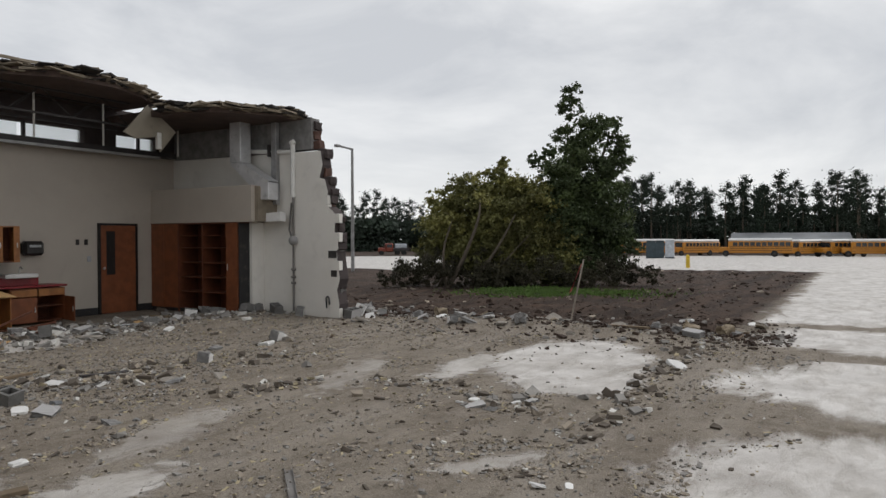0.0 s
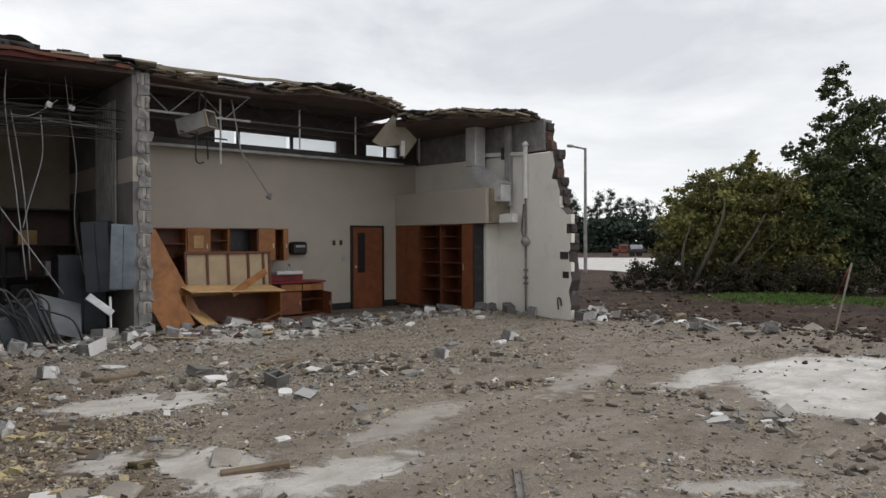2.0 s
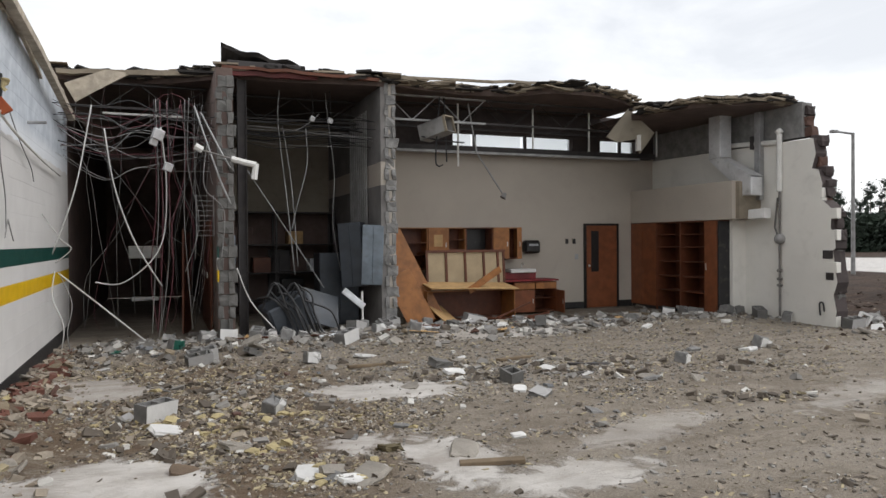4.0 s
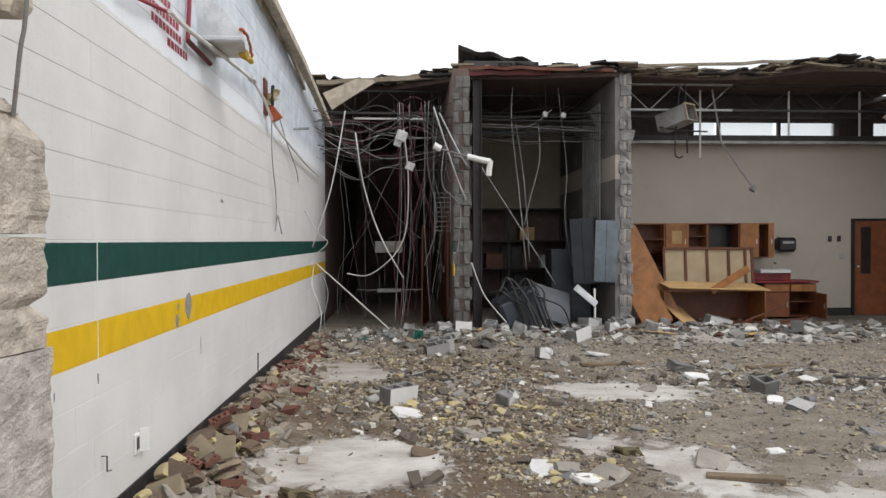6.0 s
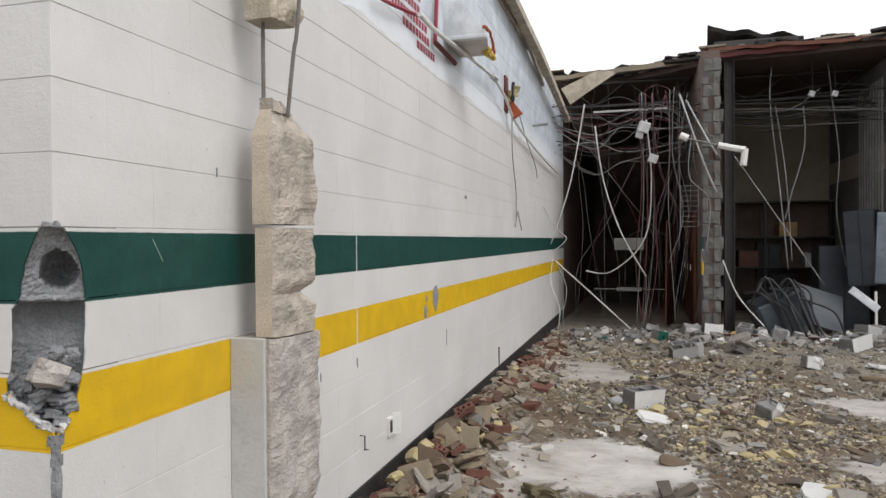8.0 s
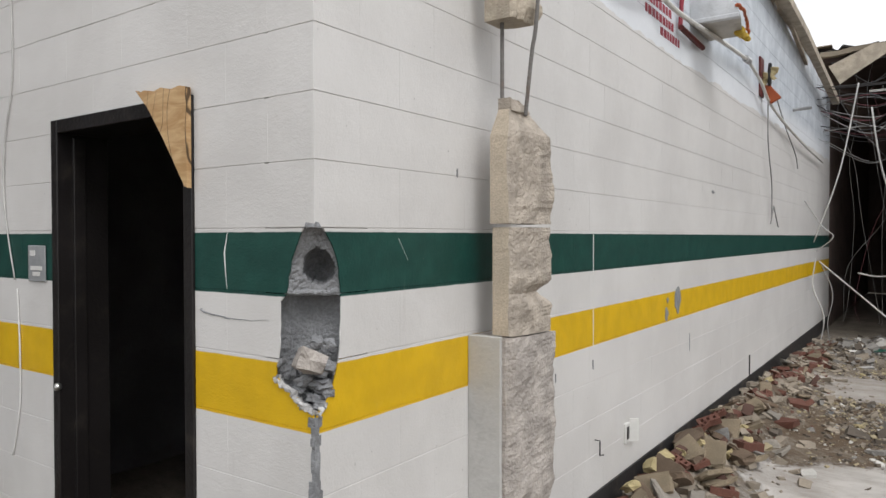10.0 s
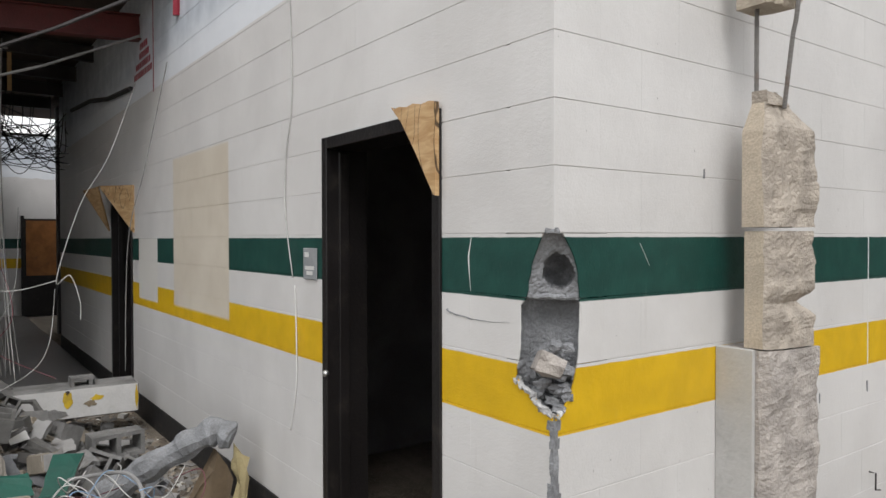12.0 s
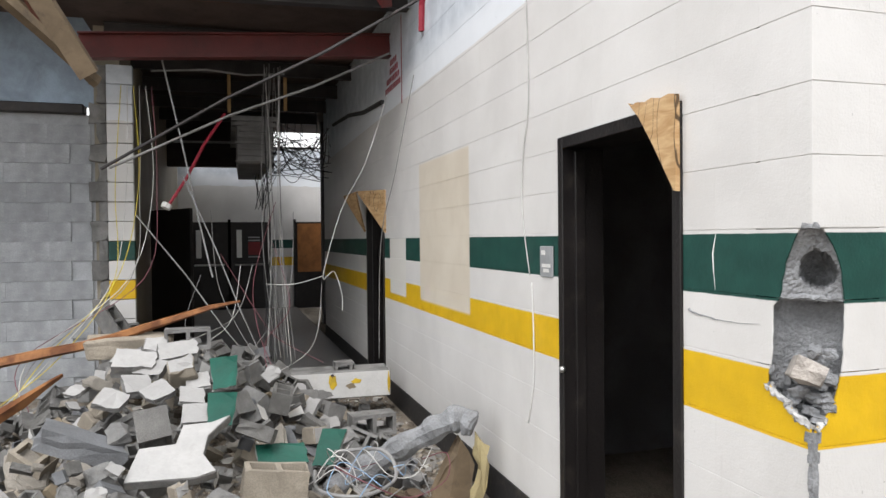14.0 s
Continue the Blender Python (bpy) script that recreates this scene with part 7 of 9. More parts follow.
# ---- open ground and distance ----
M.update({
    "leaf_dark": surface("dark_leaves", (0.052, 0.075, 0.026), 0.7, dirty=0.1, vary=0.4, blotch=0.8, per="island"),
    "leaf_vine_lit": surface("lit_vine_leaves", (0.075, 0.105, 0.032), 0.6, dirty=0.1, vary=0.4, blotch=0.8, per="island"),
    "leaf_lit": surface("lit_yellow_green_leaves", (0.22, 0.21, 0.060), 0.6, dirty=0.1, vary=0.4, blotch=0.8, per="island"),
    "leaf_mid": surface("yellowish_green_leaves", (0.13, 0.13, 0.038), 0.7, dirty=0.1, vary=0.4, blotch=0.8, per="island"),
    "leaf_brown": surface("brown_brush", (0.048, 0.044, 0.023), 0.8, dirty=0.2, vary=0.4, blotch=0.8, per="island"),
    "pine": surface("pine_needles", (0.020, 0.034, 0.020), 0.8, dirty=0.1, vary=0.35, blotch=0.15, per="island"),
    "grass": surface("short_grass", (0.085, 0.150, 0.026), 0.8, dirty=0.2, vary=0.4, per="island"),
    "bark": surface("grey_bark", (0.10, 0.082, 0.062), 0.9, dirty=0.3, blotch=2),
    "bus_yellow": surface("school_bus_yellow", (0.44, 0.18, 0.016), 0.4, dirty=0.12, vary=0.08, blotch=0.6),
    "tyre": surface("tyre_rubber", (0.018, 0.018, 0.018), 0.85),
    "dark_pane": surface("dark_window_pane", (0.020, 0.024, 0.028), 0.15, dirty=0.05, spec=0.6),
    "toilet_dark": surface("dark_blue_plastic", (0.035, 0.055, 0.065), 0.5),
    "toilet_grey": surface("pale_grey_plastic", (0.45, 0.48, 0.52), 0.5),
    "roof_grey": surface("grey_metal_roof", (0.16, 0.17, 0.18), 0.5, 0.2, blotch=0.3),
    "truck_orange": surface("orange_machine_paint", (0.22, 0.045, 0.025), 0.45, blotch=1),
    "post_yellow": surface("yellow_post_paint", (0.62, 0.42, 0.03), 0.5),
    "bark_pale": surface("weathered_stake", (0.30, 0.26, 0.22), 0.8),
    "ribbon": surface("faded_red_ribbon", (0.40, 0.09, 0.08), 0.7),
})
EYE0 = Vector((1.56, -1.85, 0))
AHEAD = Vector((math.sin(radians(59.2)), math.cos(radians(59.2)), 0))


def out(az, dist):
    """A place on the ground at a bearing (degrees from +y towards +x) and distance."""
    p = EYE0 + Vector((math.sin(radians(az)), math.cos(radians(az)), 0)) * dist
    p.z = ground_z(p.x, p.y)
    return p


def leaf_cloud(clumps, size, seed):
    """Many small leaves round clump centres (x, y, z, radius, count), as arrays of vertices and faces."""
    rg = np.random.RandomState(seed)
    out_v = []
    for cx, cy, cz, r, count in clumps:
        d = rg.normal(size=(count, 3))
        d /= np.linalg.norm(d, axis=1)[:, None]
        d *= (np.abs(rg.normal(0, 0.62, count)).clip(0, 1.5))[:, None] * (1 + 0.25 * np.sin(d[:, :1] * 5 + d[:, 2:] * 4 + cx * 7)) * (r, r, r * 0.75)
        p = np.array((cx, cy, cz)) + d
        a = rg.normal(size=(count, 3))
        a /= np.linalg.norm(a, axis=1)[:, None]
        b = np.cross(a, rg.normal(size=(count, 3)))
        b /= np.linalg.norm(b, axis=1)[:, None]
        u = b * (size * rg.uniform(0.6, 1.3, count))[:, None]
        v = np.cross(a, b) * (size * rg.uniform(0.4, 0.8, count))[:, None]
        out_v.append(np.stack((p - u, p + v, p + u, p - v), axis=1).reshape(-1, 3))
    vs = np.concatenate(out_v)
    return vs, np.arange(len(vs)).reshape(-1, 4)


def cloud_object(name, clumps, size, material, parent, rng_, label=""):
    vs, fs = leaf_cloud(clumps, size, rng_.randrange(10 ** 6))
    me = bpy.data.meshes.new(name)
    me.from_pydata(vs.tolist(), [], fs.tolist())
    me.materials.append(material)
    ob = new(name, me)
    if parent is not None:
        ob.parent = parent
    if label:
        ob["label"] = label
    return ob


# big vine-grown tree and the thicket beside it; across runs to the right of the first view
def thicket(name, az, dist, crowns, limbs, material, label, rng_, per=62, leaf=0.11, category="tree", tip=None):
    base = out(az, dist)
    e = empty(name, base)
    tagged(e, label, category)
    right = Vector((AHEAD.y, -AHEAD.x, 0))
    cl = []
    tops = []
    for u, z, r in crowns:
        for k in range(max(14, int(40 * r * r) + 14)):
            g = Vector((rng_.gauss(0, 1), rng_.gauss(0, 1), rng_.gauss(0, 1))).normalized()
            far = rng_.random() ** 0.45 if k % 2 else rng_.uniform(0.85, 1.25)
            q = r * (rng_.uniform(0.25, 0.46) if k % 2 else rng_.uniform(0.10, 0.26))
            off = right * (u + g.x * r * 0.85 * far) + AHEAD * g.y * r * far
            place = (off.x, off.y, max(0.1, z + g.z * r * 0.85 * far), q, int(per * q * max(q, 0.2)) + 12)
            # upper outer clumps take the lighter leaf colour, as if lit from above
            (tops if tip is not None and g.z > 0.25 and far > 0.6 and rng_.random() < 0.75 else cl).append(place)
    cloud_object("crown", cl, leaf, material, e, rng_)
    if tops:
        cloud_object("crown_top", tops, leaf, tip, e, rng_, "top leaves coloured lighter for the light from above")
    for pts, r0 in limbs:
        bm = bmesh.new()
        line = smooth_line([right * u + AHEAD * w + Vector((0, 0, z)) for u, w, z in pts], 4)
        tube(bm, line, [r0 * (1 - 0.75 * i / (len(line) - 1)) for i in range(len(line))], 6)
        part("trunk" if r0 > 0.12 else "limb", bm, M["bark"], e)
    return e


rt = random.Random(31)
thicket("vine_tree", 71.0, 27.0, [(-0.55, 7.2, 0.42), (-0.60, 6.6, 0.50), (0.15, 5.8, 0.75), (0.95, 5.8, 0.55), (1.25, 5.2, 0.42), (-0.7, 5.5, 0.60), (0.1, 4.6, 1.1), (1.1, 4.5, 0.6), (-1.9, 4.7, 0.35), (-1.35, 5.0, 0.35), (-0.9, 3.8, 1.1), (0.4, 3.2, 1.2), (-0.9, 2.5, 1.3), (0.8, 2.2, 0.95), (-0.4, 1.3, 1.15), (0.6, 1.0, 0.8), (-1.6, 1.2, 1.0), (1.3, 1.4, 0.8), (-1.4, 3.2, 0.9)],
        [([(-0.3, 0, -0.1), (-0.35, 0.1, 2.0), (-0.5, 0.1, 4.0), (-0.55, 0, 5.6)], 0.20), ([(-0.3, 0, 2.6), (0.4, 0.2, 4.2), (0.9, 0.2, 5.6)], 0.11), ([(-0.4, 0, 3.2), (-1.2, -0.2, 4.3), (-1.8, -0.1, 4.8)], 0.08)], M["leaf_dark"], "tall tree overgrown with dark green vines", rt, 1300, 0.062, "tree", M["leaf_vine_lit"])
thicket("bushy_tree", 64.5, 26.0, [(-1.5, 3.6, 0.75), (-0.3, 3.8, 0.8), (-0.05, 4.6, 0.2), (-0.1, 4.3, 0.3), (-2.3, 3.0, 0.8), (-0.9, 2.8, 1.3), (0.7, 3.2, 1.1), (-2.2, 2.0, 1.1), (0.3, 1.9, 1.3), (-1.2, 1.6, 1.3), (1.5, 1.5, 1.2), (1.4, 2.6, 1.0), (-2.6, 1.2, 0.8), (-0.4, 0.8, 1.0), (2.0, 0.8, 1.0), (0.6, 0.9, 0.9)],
        [([(-0.6, 0, -0.1), (-0.9, 0.1, 1.4), (-1.5, 0, 3.4)], 0.14), ([(-0.5, 0, -0.1), (-0.1, 0.2, 1.8), (-0.2, 0.1, 4.0)], 0.13), ([(0.1, 0, -0.1), (0.8, -0.1, 1.6), (1.0, 0, 3.0)], 0.10), ([(-0.9, -0.9, -0.1), (-0.2, -1.3, 0.9), (0.7, -1.5, 1.9)], 0.05), ([(-2.2, -1.2, -0.1), (-1.6, -1.5, 1.1), (-1.1, -1.6, 2.4), (-1.0, -1.3, 3.2)], 0.085), ([(-2.2, -1.2, -0.1), (-2.3, -1.4, 1.3), (-2.0, -1.3, 2.4)], 0.07), ([(-1.4, -1.3, 0.0), (-0.4, -1.6, 1.5), (0.2, -1.6, 2.6)], 0.07)], M["leaf_mid"], "bushy tree with yellowish green leaves", rt, 1300, 0.060, "tree", M["leaf_lit"])
thicket("low_bush", 59.0, 25.0, [(-1.8, 0.3, 0.4), (-1.2, 0.5, 0.6), (-0.6, 0.5, 0.6), (-0.1, 0.7, 0.7), (0.5, 0.5, 0.6), (1.1, 0.6, 0.6), (1.7, 0.8, 0.7), (2.3, 0.6, 0.6), (2.8, 0.5, 0.5)], [([(0, 0, 0), (0.3, 0, 0.6)], 0.05)], M["leaf_brown"], "low brown brush at the foot of the trees", rt, 3400, 0.036, "bush")
thicket("low_bush", 66.0, 24.5, [(-1.6, 0.3, 0.45), (-0.9, 0.35, 0.5), (0.0, 0.4, 0.5), (0.9, 0.6, 0.6), (1.6, 0.4, 0.5), (2.4, 0.5, 0.6), (3.2, 0.3, 0.4)], [([(0, 0, 0), (0.3, 0, 0.6)], 0.05)], M["leaf_brown"], "low brown brush at the foot of the trees", rt, 3400, 0.036, "bush")
thicket("low_bush", 76.0, 26.5, [(-1.4, 0.6, 0.6), (-0.7, 0.5, 0.55), (0.0, 0.35, 0.4)], [([(0, 0, 0), (0.3, 0, 0.6)], 0.05)], M["leaf_brown"], "low brown brush at the foot of the trees", rt, 3400, 0.036, "bush")
vs, fs = [], []
for k in range(9000):
    a, d = rt.gauss(68.5, 3.2), rt.gauss(22.5, 0.8)
    p = out(a, d)
    h = rt.uniform(0.03, 0.10)
    w = Vector((rt.uniform(-1, 1), rt.uniform(-1, 1), 0)) * 0.03
    n0 = len(vs)
    vs += [tuple(p - w), tuple(p + w), tuple(p + Vector((rt.uniform(-0.05, 0.05), rt.uniform(-0.05, 0.05), h)))]
    fs.append((n0, n0 + 1, n0 + 2))
me = bpy.data.meshes.new("grass_patch")
me.from_pydata(vs, [], fs)
me.materials.append(M["grass"])
tagged(new("grass_patch", me), "patch of short green grass before the trees", "grass", "", "stuff")

# pine woods on the horizon
def pine_tree(height, rng_):
    e = empty("pine_tree")
    tagged(e, "tall dark pine at the edge of the woods", "tree", "pines on the horizon")
    bm = bmesh.new()
    tube(bm, [(0, 0, -0.5), (0.1, 0, height * 0.5), (0, 0.1, height * 0.97)], [0.26, 0.18, 0.05], 5)
    part("trunk", bm, M["bark"], e)
    cl = []
    z = height * rng_.uniform(0.26, 0.42)
    while z < height:
        f = (z / height - 0.3) / 0.7
        reach = (1.0 - f * 0.6) * height * 0.15
        for _ in range(rng_.choice((1, 2, 2, 3))):
            a = rng_.uniform(0, 6.28)
            rr = reach * rng_.uniform(0.1, 1.3)
            cl.append((math.cos(a) * rr, math.sin(a) * rr, z + rng_.uniform(-0.5, 0.5), rng_.uniform(0.7, 1.6), 110))
        z += rng_.uniform(0.8, 1.4)
    cloud_object("crown", cl, 0.24, M["pine"], e, rng_)
    return e


rp = random.Random(5)
pines = [pine_tree(h, rp) for h in (17.0, 15.0, 13.0, 18.5, 14.0, 11.5)]
spots = []
for k in range(230):
    az = rp.uniform(36, 104)
    tall = az > 70
    spots.append((az, rp.uniform(165, 215) if tall else rp.uniform(205, 260), tall))
for k, (az, d, tall) in enumerate(spots):
    m = Matrix.Translation(out(az, d)) @ pose(0, 0, 0, 0, 0, rp.uniform(0, 360))
    src = pines[k % 6]
    if k < 6:
        src.matrix_basis = m
    else:
        copy_thing(src, m)
cl = []
for k in range(1300):
    az = rp.uniform(34, 105)
    p = out(az, rp.uniform(190, 225))
    cl.append((p.x, p.y, p.z + 0.5 + 8.0 * rp.random() ** 1.5, rp.uniform(1.5, 3.0), 70))
wood = cloud_object("woodland_edge", cl, 0.75, M["pine"], None, rp)
tagged(wood, "dark undergrowth of the distant pine woods", "woods", "", "stuff")


# school buses
def school_bus():
    e = empty("school_bus")
    tagged(e, "yellow school bus with a white roof, parked", "bus", "parked school buses")
    L, W = 10.6, 2.4
    part("body", bbox(-L / 2 + 1.3, -W / 2, 0.55, L / 2, W / 2, 2.45, 0.12), M["bus_yellow"], e)
    part("roof", bbox(-L / 2 + 1.25, -W / 2 + 0.03, 2.42, L / 2 - 0.02, W / 2 - 0.03, 2.95, 0.22), M["bus_white"], e)
    part("hood", bbox(-L / 2, -W / 2 + 0.25, 0.6, -L / 2 + 1.45, W / 2 - 0.25, 1.55, 0.15), M["bus_yellow"], e)
    part("windscreen", bbox(-L / 2 + 1.28, -W / 2 + 0.2, 1.6, -L / 2 + 1.33, W / 2 - 0.2, 2.4), M["dark_pane"], e)
    for s in (-1, 1):
        y = s * (W / 2 + 0.004)
        for k in range(10):
            x = -L / 2 + 2.0 + k * 0.84
            part("window", bbox(x, min(y, y - s * 0.02), 1.72, x + 0.68, max(y, y - s * 0.02), 2.32, 0.0), M["dark_pane"], e)
        for z in (0.95, 1.3, 1.58):
            part("stripe", bbox(-L / 2 + 1.5, min(y, y - s * 0.01), z, L / 2 - 0.1, max(y, y - s * 0.01), z + 0.07), M["tyre"], e, "black side stripe")
        for x in (-L / 2 + 0.95, L / 2 - 2.6):
            bm = bmesh.new()
            bmesh.ops.create_cone(bm, cap_ends=True, segments=16, radius1=0.5, radius2=0.5, depth=0.28)
            wh = part("wheel", bm, M["tyre"], e)
            wh.matrix_basis = pose(x, s * (W / 2 - 0.12), 0.5, 90, 0, 0)
            bm = bmesh.new()
            bmesh.ops.create_cone(bm, cap_ends=True, segments=12, radius1=0.24, radius2=0.2, depth=0.3)
            part("rim", bm, M["dark_steel"], wh)
    part("bumper", bbox(-L / 2 - 0.12, -W / 2 + 0.1, 0.5, -L / 2, W / 2 - 0.1, 0.75, 0.03), M["tyre"], e)
    return e


bus = school_bus()
AX = 59.2
bus_spots = [(AX + math.degrees(math.atan((px - 784) / 1241)), d, turn) for px, d, turn in ((1140, 126, 3), (1232, 133, 48), (1341, 122, 0), (1440, 132, 50), (1500, 134, 46), (1560, 132, 8), (1650, 124, 5))]
for k, (az, d, turn) in enumerate(bus_spots):
    m = Matrix.Translation(out(az, d)) @ pose(0, 0, 0, 0, 0, -az + turn)
    if k == 0:
        bus.matrix_basis = m
    else:
        copy_thing(bus, m)


def portable_toilet(mt, label):
    e = empty("portable_toilet")
    tagged(e, label, "portable toilet")
    part("cabin", bbox(-0.55, -0.55, 0.1, 0.55, 0.55, 2.1, 0.04), M[mt], e)
    bm = bmesh.new()
    prism(bm, [(-0.58, 2.1), (0.58, 2.1), (0.45, 2.3), (-0.45, 2.3)], "y", -0.58, 0.58)
    part("roof", bm, M[mt], e)
    part("door", bbox(-0.40, -0.57, 0.2, 0.40, -0.55, 2.0, 0.01), M[mt], e)
    part("base", bbox(-0.58, -0.58, 0.0, 0.58, 0.58, 0.1), M["tyre"], e)
    return e


for px, mt, lb in ((1155, "toilet_dark", "dark portable toilet on the lot"), (1171, "toilet_dark", "dark portable toilet on the lot"), (1189, "toilet_grey", "pale grey portable toilet on the lot")):
    az = AX + math.degrees(math.atan((px - 784) / 1241))
    o = portable_toilet(mt, lb)
    o.matrix_basis = Matrix.Translation(out(az, 92)) @ pose(0, 0, 0, 0, 0, -az)
hall = empty("metal_shed", out(AX + math.degrees(math.atan((1400 - 784) / 1241)), 162), -84)
tagged(hall, "long low building with a grey metal roof behind the buses", "building")
part("wall", bbox(-10.5, -5, -0.5, 10.5, 5, 3.05), M["roof_grey"], hall)
bm = bmesh.new()
prism(bm, [(-6, 3.0), (0, 4.5), (6, 3.0)], "x", -11, 11)
part("roof", bm, M["roof_grey"], hall)
for k in range(6):
    part("window", bbox(-9.5 + k * 3.1, -5.02, 1.2, -8.1 + k * 3.1, -5.0, 2.3), M["dark_pane"], hall)
post = empty("yellow_post", out(AX + math.degrees(math.atan((1222 - 784) / 1241)), 45))
tagged(post, "short yellow hydrant-like post on the pale lot", "post")
bm = bmesh.new()
tube(bm, [(0, 0, 0), (0, 0, 0.7), (0, 0, 0.8)], [0.13, 0.12, 0.05], 10)
part("barrel", bm, M["post_yellow"], post)
part("arms", bbox(-0.2, -0.06, 0.45, 0.2, 0.06, 0.58, 0.02), M["post_yellow"], post)
truck = empty("orange_truck", out(54.9, 150), -50)
tagged(truck, "orange work truck with a pale load far off", "truck")
part("cab", bbox(-0.8, -1.1, 0.7, 0.9, 1.1, 2.5, 0.2), M["truck_orange"], truck)
part("hood", bbox(-2.3, -0.95, 0.7, -0.8, 0.95, 1.6, 0.15), M["truck_orange"], truck)
part("bed", bbox(1.0, -1.1, 0.9, 4.2, 1.1, 1.5, 0.05), M["dark_steel"], truck)
part("load", bbox(1.4, -0.9, 1.5, 3.8, 0.9, 2.4, 0.1), M["toilet_grey"], truck)
part("pane", bbox(-0.5, -1.12, 1.6, 0.6, -1.1, 2.3), M["dark_pane"], truck)
for x in (-1.6, 1.8, 3.2):
    for s in (-1, 1):
        bm = bmesh.new()
        bmesh.ops.create_cone(bm, cap_ends=True, segments=14, radius1=0.5, radius2=0.5, depth=0.3)
        part("wheel", bm, M["tyre"], truck).matrix_basis = pose(x, s * 0.95, 0.5, 90, 0, 0)
# street lamp beyond the side wall
lp = empty("street_lamp", (32.1, 22.0, ground_z(32.1, 22.0)))
tagged(lp, "tall grey steel street lamp with a short arm", "street lamp")
bm = bmesh.new()
tube(bm, [(0, 0, 0), (0, 0, 6.75)], [0.10, 0.07], 8)
part("pole", bm, M["wire_grey"], lp)
bm = bmesh.new()
tube(bm, [(0, 0, 6.7), (-0.6, 0.45, 6.85)], 0.05, 6)
part("arm", bm, M["wire_grey"], lp)
part("head", bbox(-0.85, 0.35, 6.78, -0.5, 0.6, 6.92, 0.03), M["wire_grey"], lp)
# survey stake
stk = empty("survey_stake", (14.5, 2.92, ground_z(14.5, 2.92)))
tagged(stk, "leaning thin stake with a faded red ribbon", "stake")
bm = bmesh.new()
tube(bm, [(0, 0.0, -0.05), (0.03, -0.27, 1.25)], 0.018, 5)
part("stake", bm, M["bark_pale"], stk)
bm = bmesh.new()
prism(bm, [(-0.24, 1.18), (-0.20, 1.12), (-0.02, 0.62), (0.03, 0.58), (-0.05, 0.72)], "x", 0.02, 0.03)
part("ribbon", bm, M["ribbon"], stk)
# ---- rubble ----
def faced_block(name, base, face, cut=1.0):
    """A hollow block with one painted side; cut below 1 breaks it short."""
    me = quad_block(name, base)
    for v in me.vertices:
        v.co += noise.noise_vector(v.co * 11 + Vector((cut * 9, 0, 0))) * 0.010
    me.materials.append(face)
    for v in me.vertices:
        if v.co.x > 0.2 * (2 * cut - 1) and cut < 1:
            v.co.x = 0.2 * (2 * cut - 1) + noise.noise(v.co * 30) * 0.03
    for p in me.polygons:
        if p.normal.y < -0.8 and p.center.y < -0.08:
            p.material_index = 1
    return me


def half_lump(name, base, face):
    """A broken half block: a bevelled lump with one painted side."""
    bm = bmesh.new()
    box(bm, -0.11, -0.095, 0, 0.11, 0.095, 0.17, 0.012)
    bmesh.ops.subdivide_edges(bm, edges=bm.edges[:], cuts=2, use_grid_fill=True)
    shift = Vector((random.uniform(0, 50), 0, 0))
    for v in bm.verts:
        v.co += noise.noise_vector(v.co * 40) * 0.005
        if v.co.x > 0.0:
            v.co += noise.noise_vector(v.co * 14 + shift) * 0.055
            v.co.z *= random.uniform(0.8, 1.04)
    me = bpy.data.meshes.new(name)
    bm.to_mesh(me)
    bm.free()
    me.materials.append(base)
    me.materials.append(face)
    for p in me.polygons:
        if p.normal.y < -0.8:
            p.material_index = 1
    return me


def brick_mesh(name, material):
    """A red cored brick."""
    bm = bmesh.new()
    L, W, H = 0.194, 0.092, 0.057
    xs = [-L / 2 + L * k / 7 for k in range(8)]
    for i in range(7):
        if i % 2 == 0:
            box(bm, xs[i], -W / 2, 0, xs[i + 1], W / 2, H)
        else:
            box(bm, xs[i], -W / 2, 0, xs[i + 1], -W / 4, H)
            box(bm, xs[i], W / 4, 0, xs[i + 1], W / 2, H)
    roughen(bm, 0.003, 30)
    me = bpy.data.meshes.new(name)
    bm.to_mesh(me)
    bm.free()
    me.materials.append(material)
    return me


M["green_paint"] = surface("dark_green_paint", (0.010, 0.085, 0.060), 0.4, dirty=0.2)
M["bright_white"] = surface("bright_white_paint", (0.60, 0.59, 0.575), 0.6, dirty=0.3, vary=0.06, dirt=(0.40, 0.38, 0.35), blotch=6)
M["slate"] = surface("dark_blue_grey_concrete", (0.20, 0.205, 0.215), 0.9, dirty=0.3, grain=100, depth=0.006, per="object")
M["tan_chunk"] = surface("tan_broken_masonry", (0.28, 0.225, 0.155), 0.92, dirty=0.35, grain=90, depth=0.012, per="object")
M["tan_dark"] = surface("brown_broken_masonry", (0.165, 0.118, 0.082), 0.92, dirty=0.35, grain=90, depth=0.012, per="object")
M["moss"] = surface("dirty_insulation_tuft", (0.13, 0.105, 0.06), 0.95, dirty=0.4, per="object")
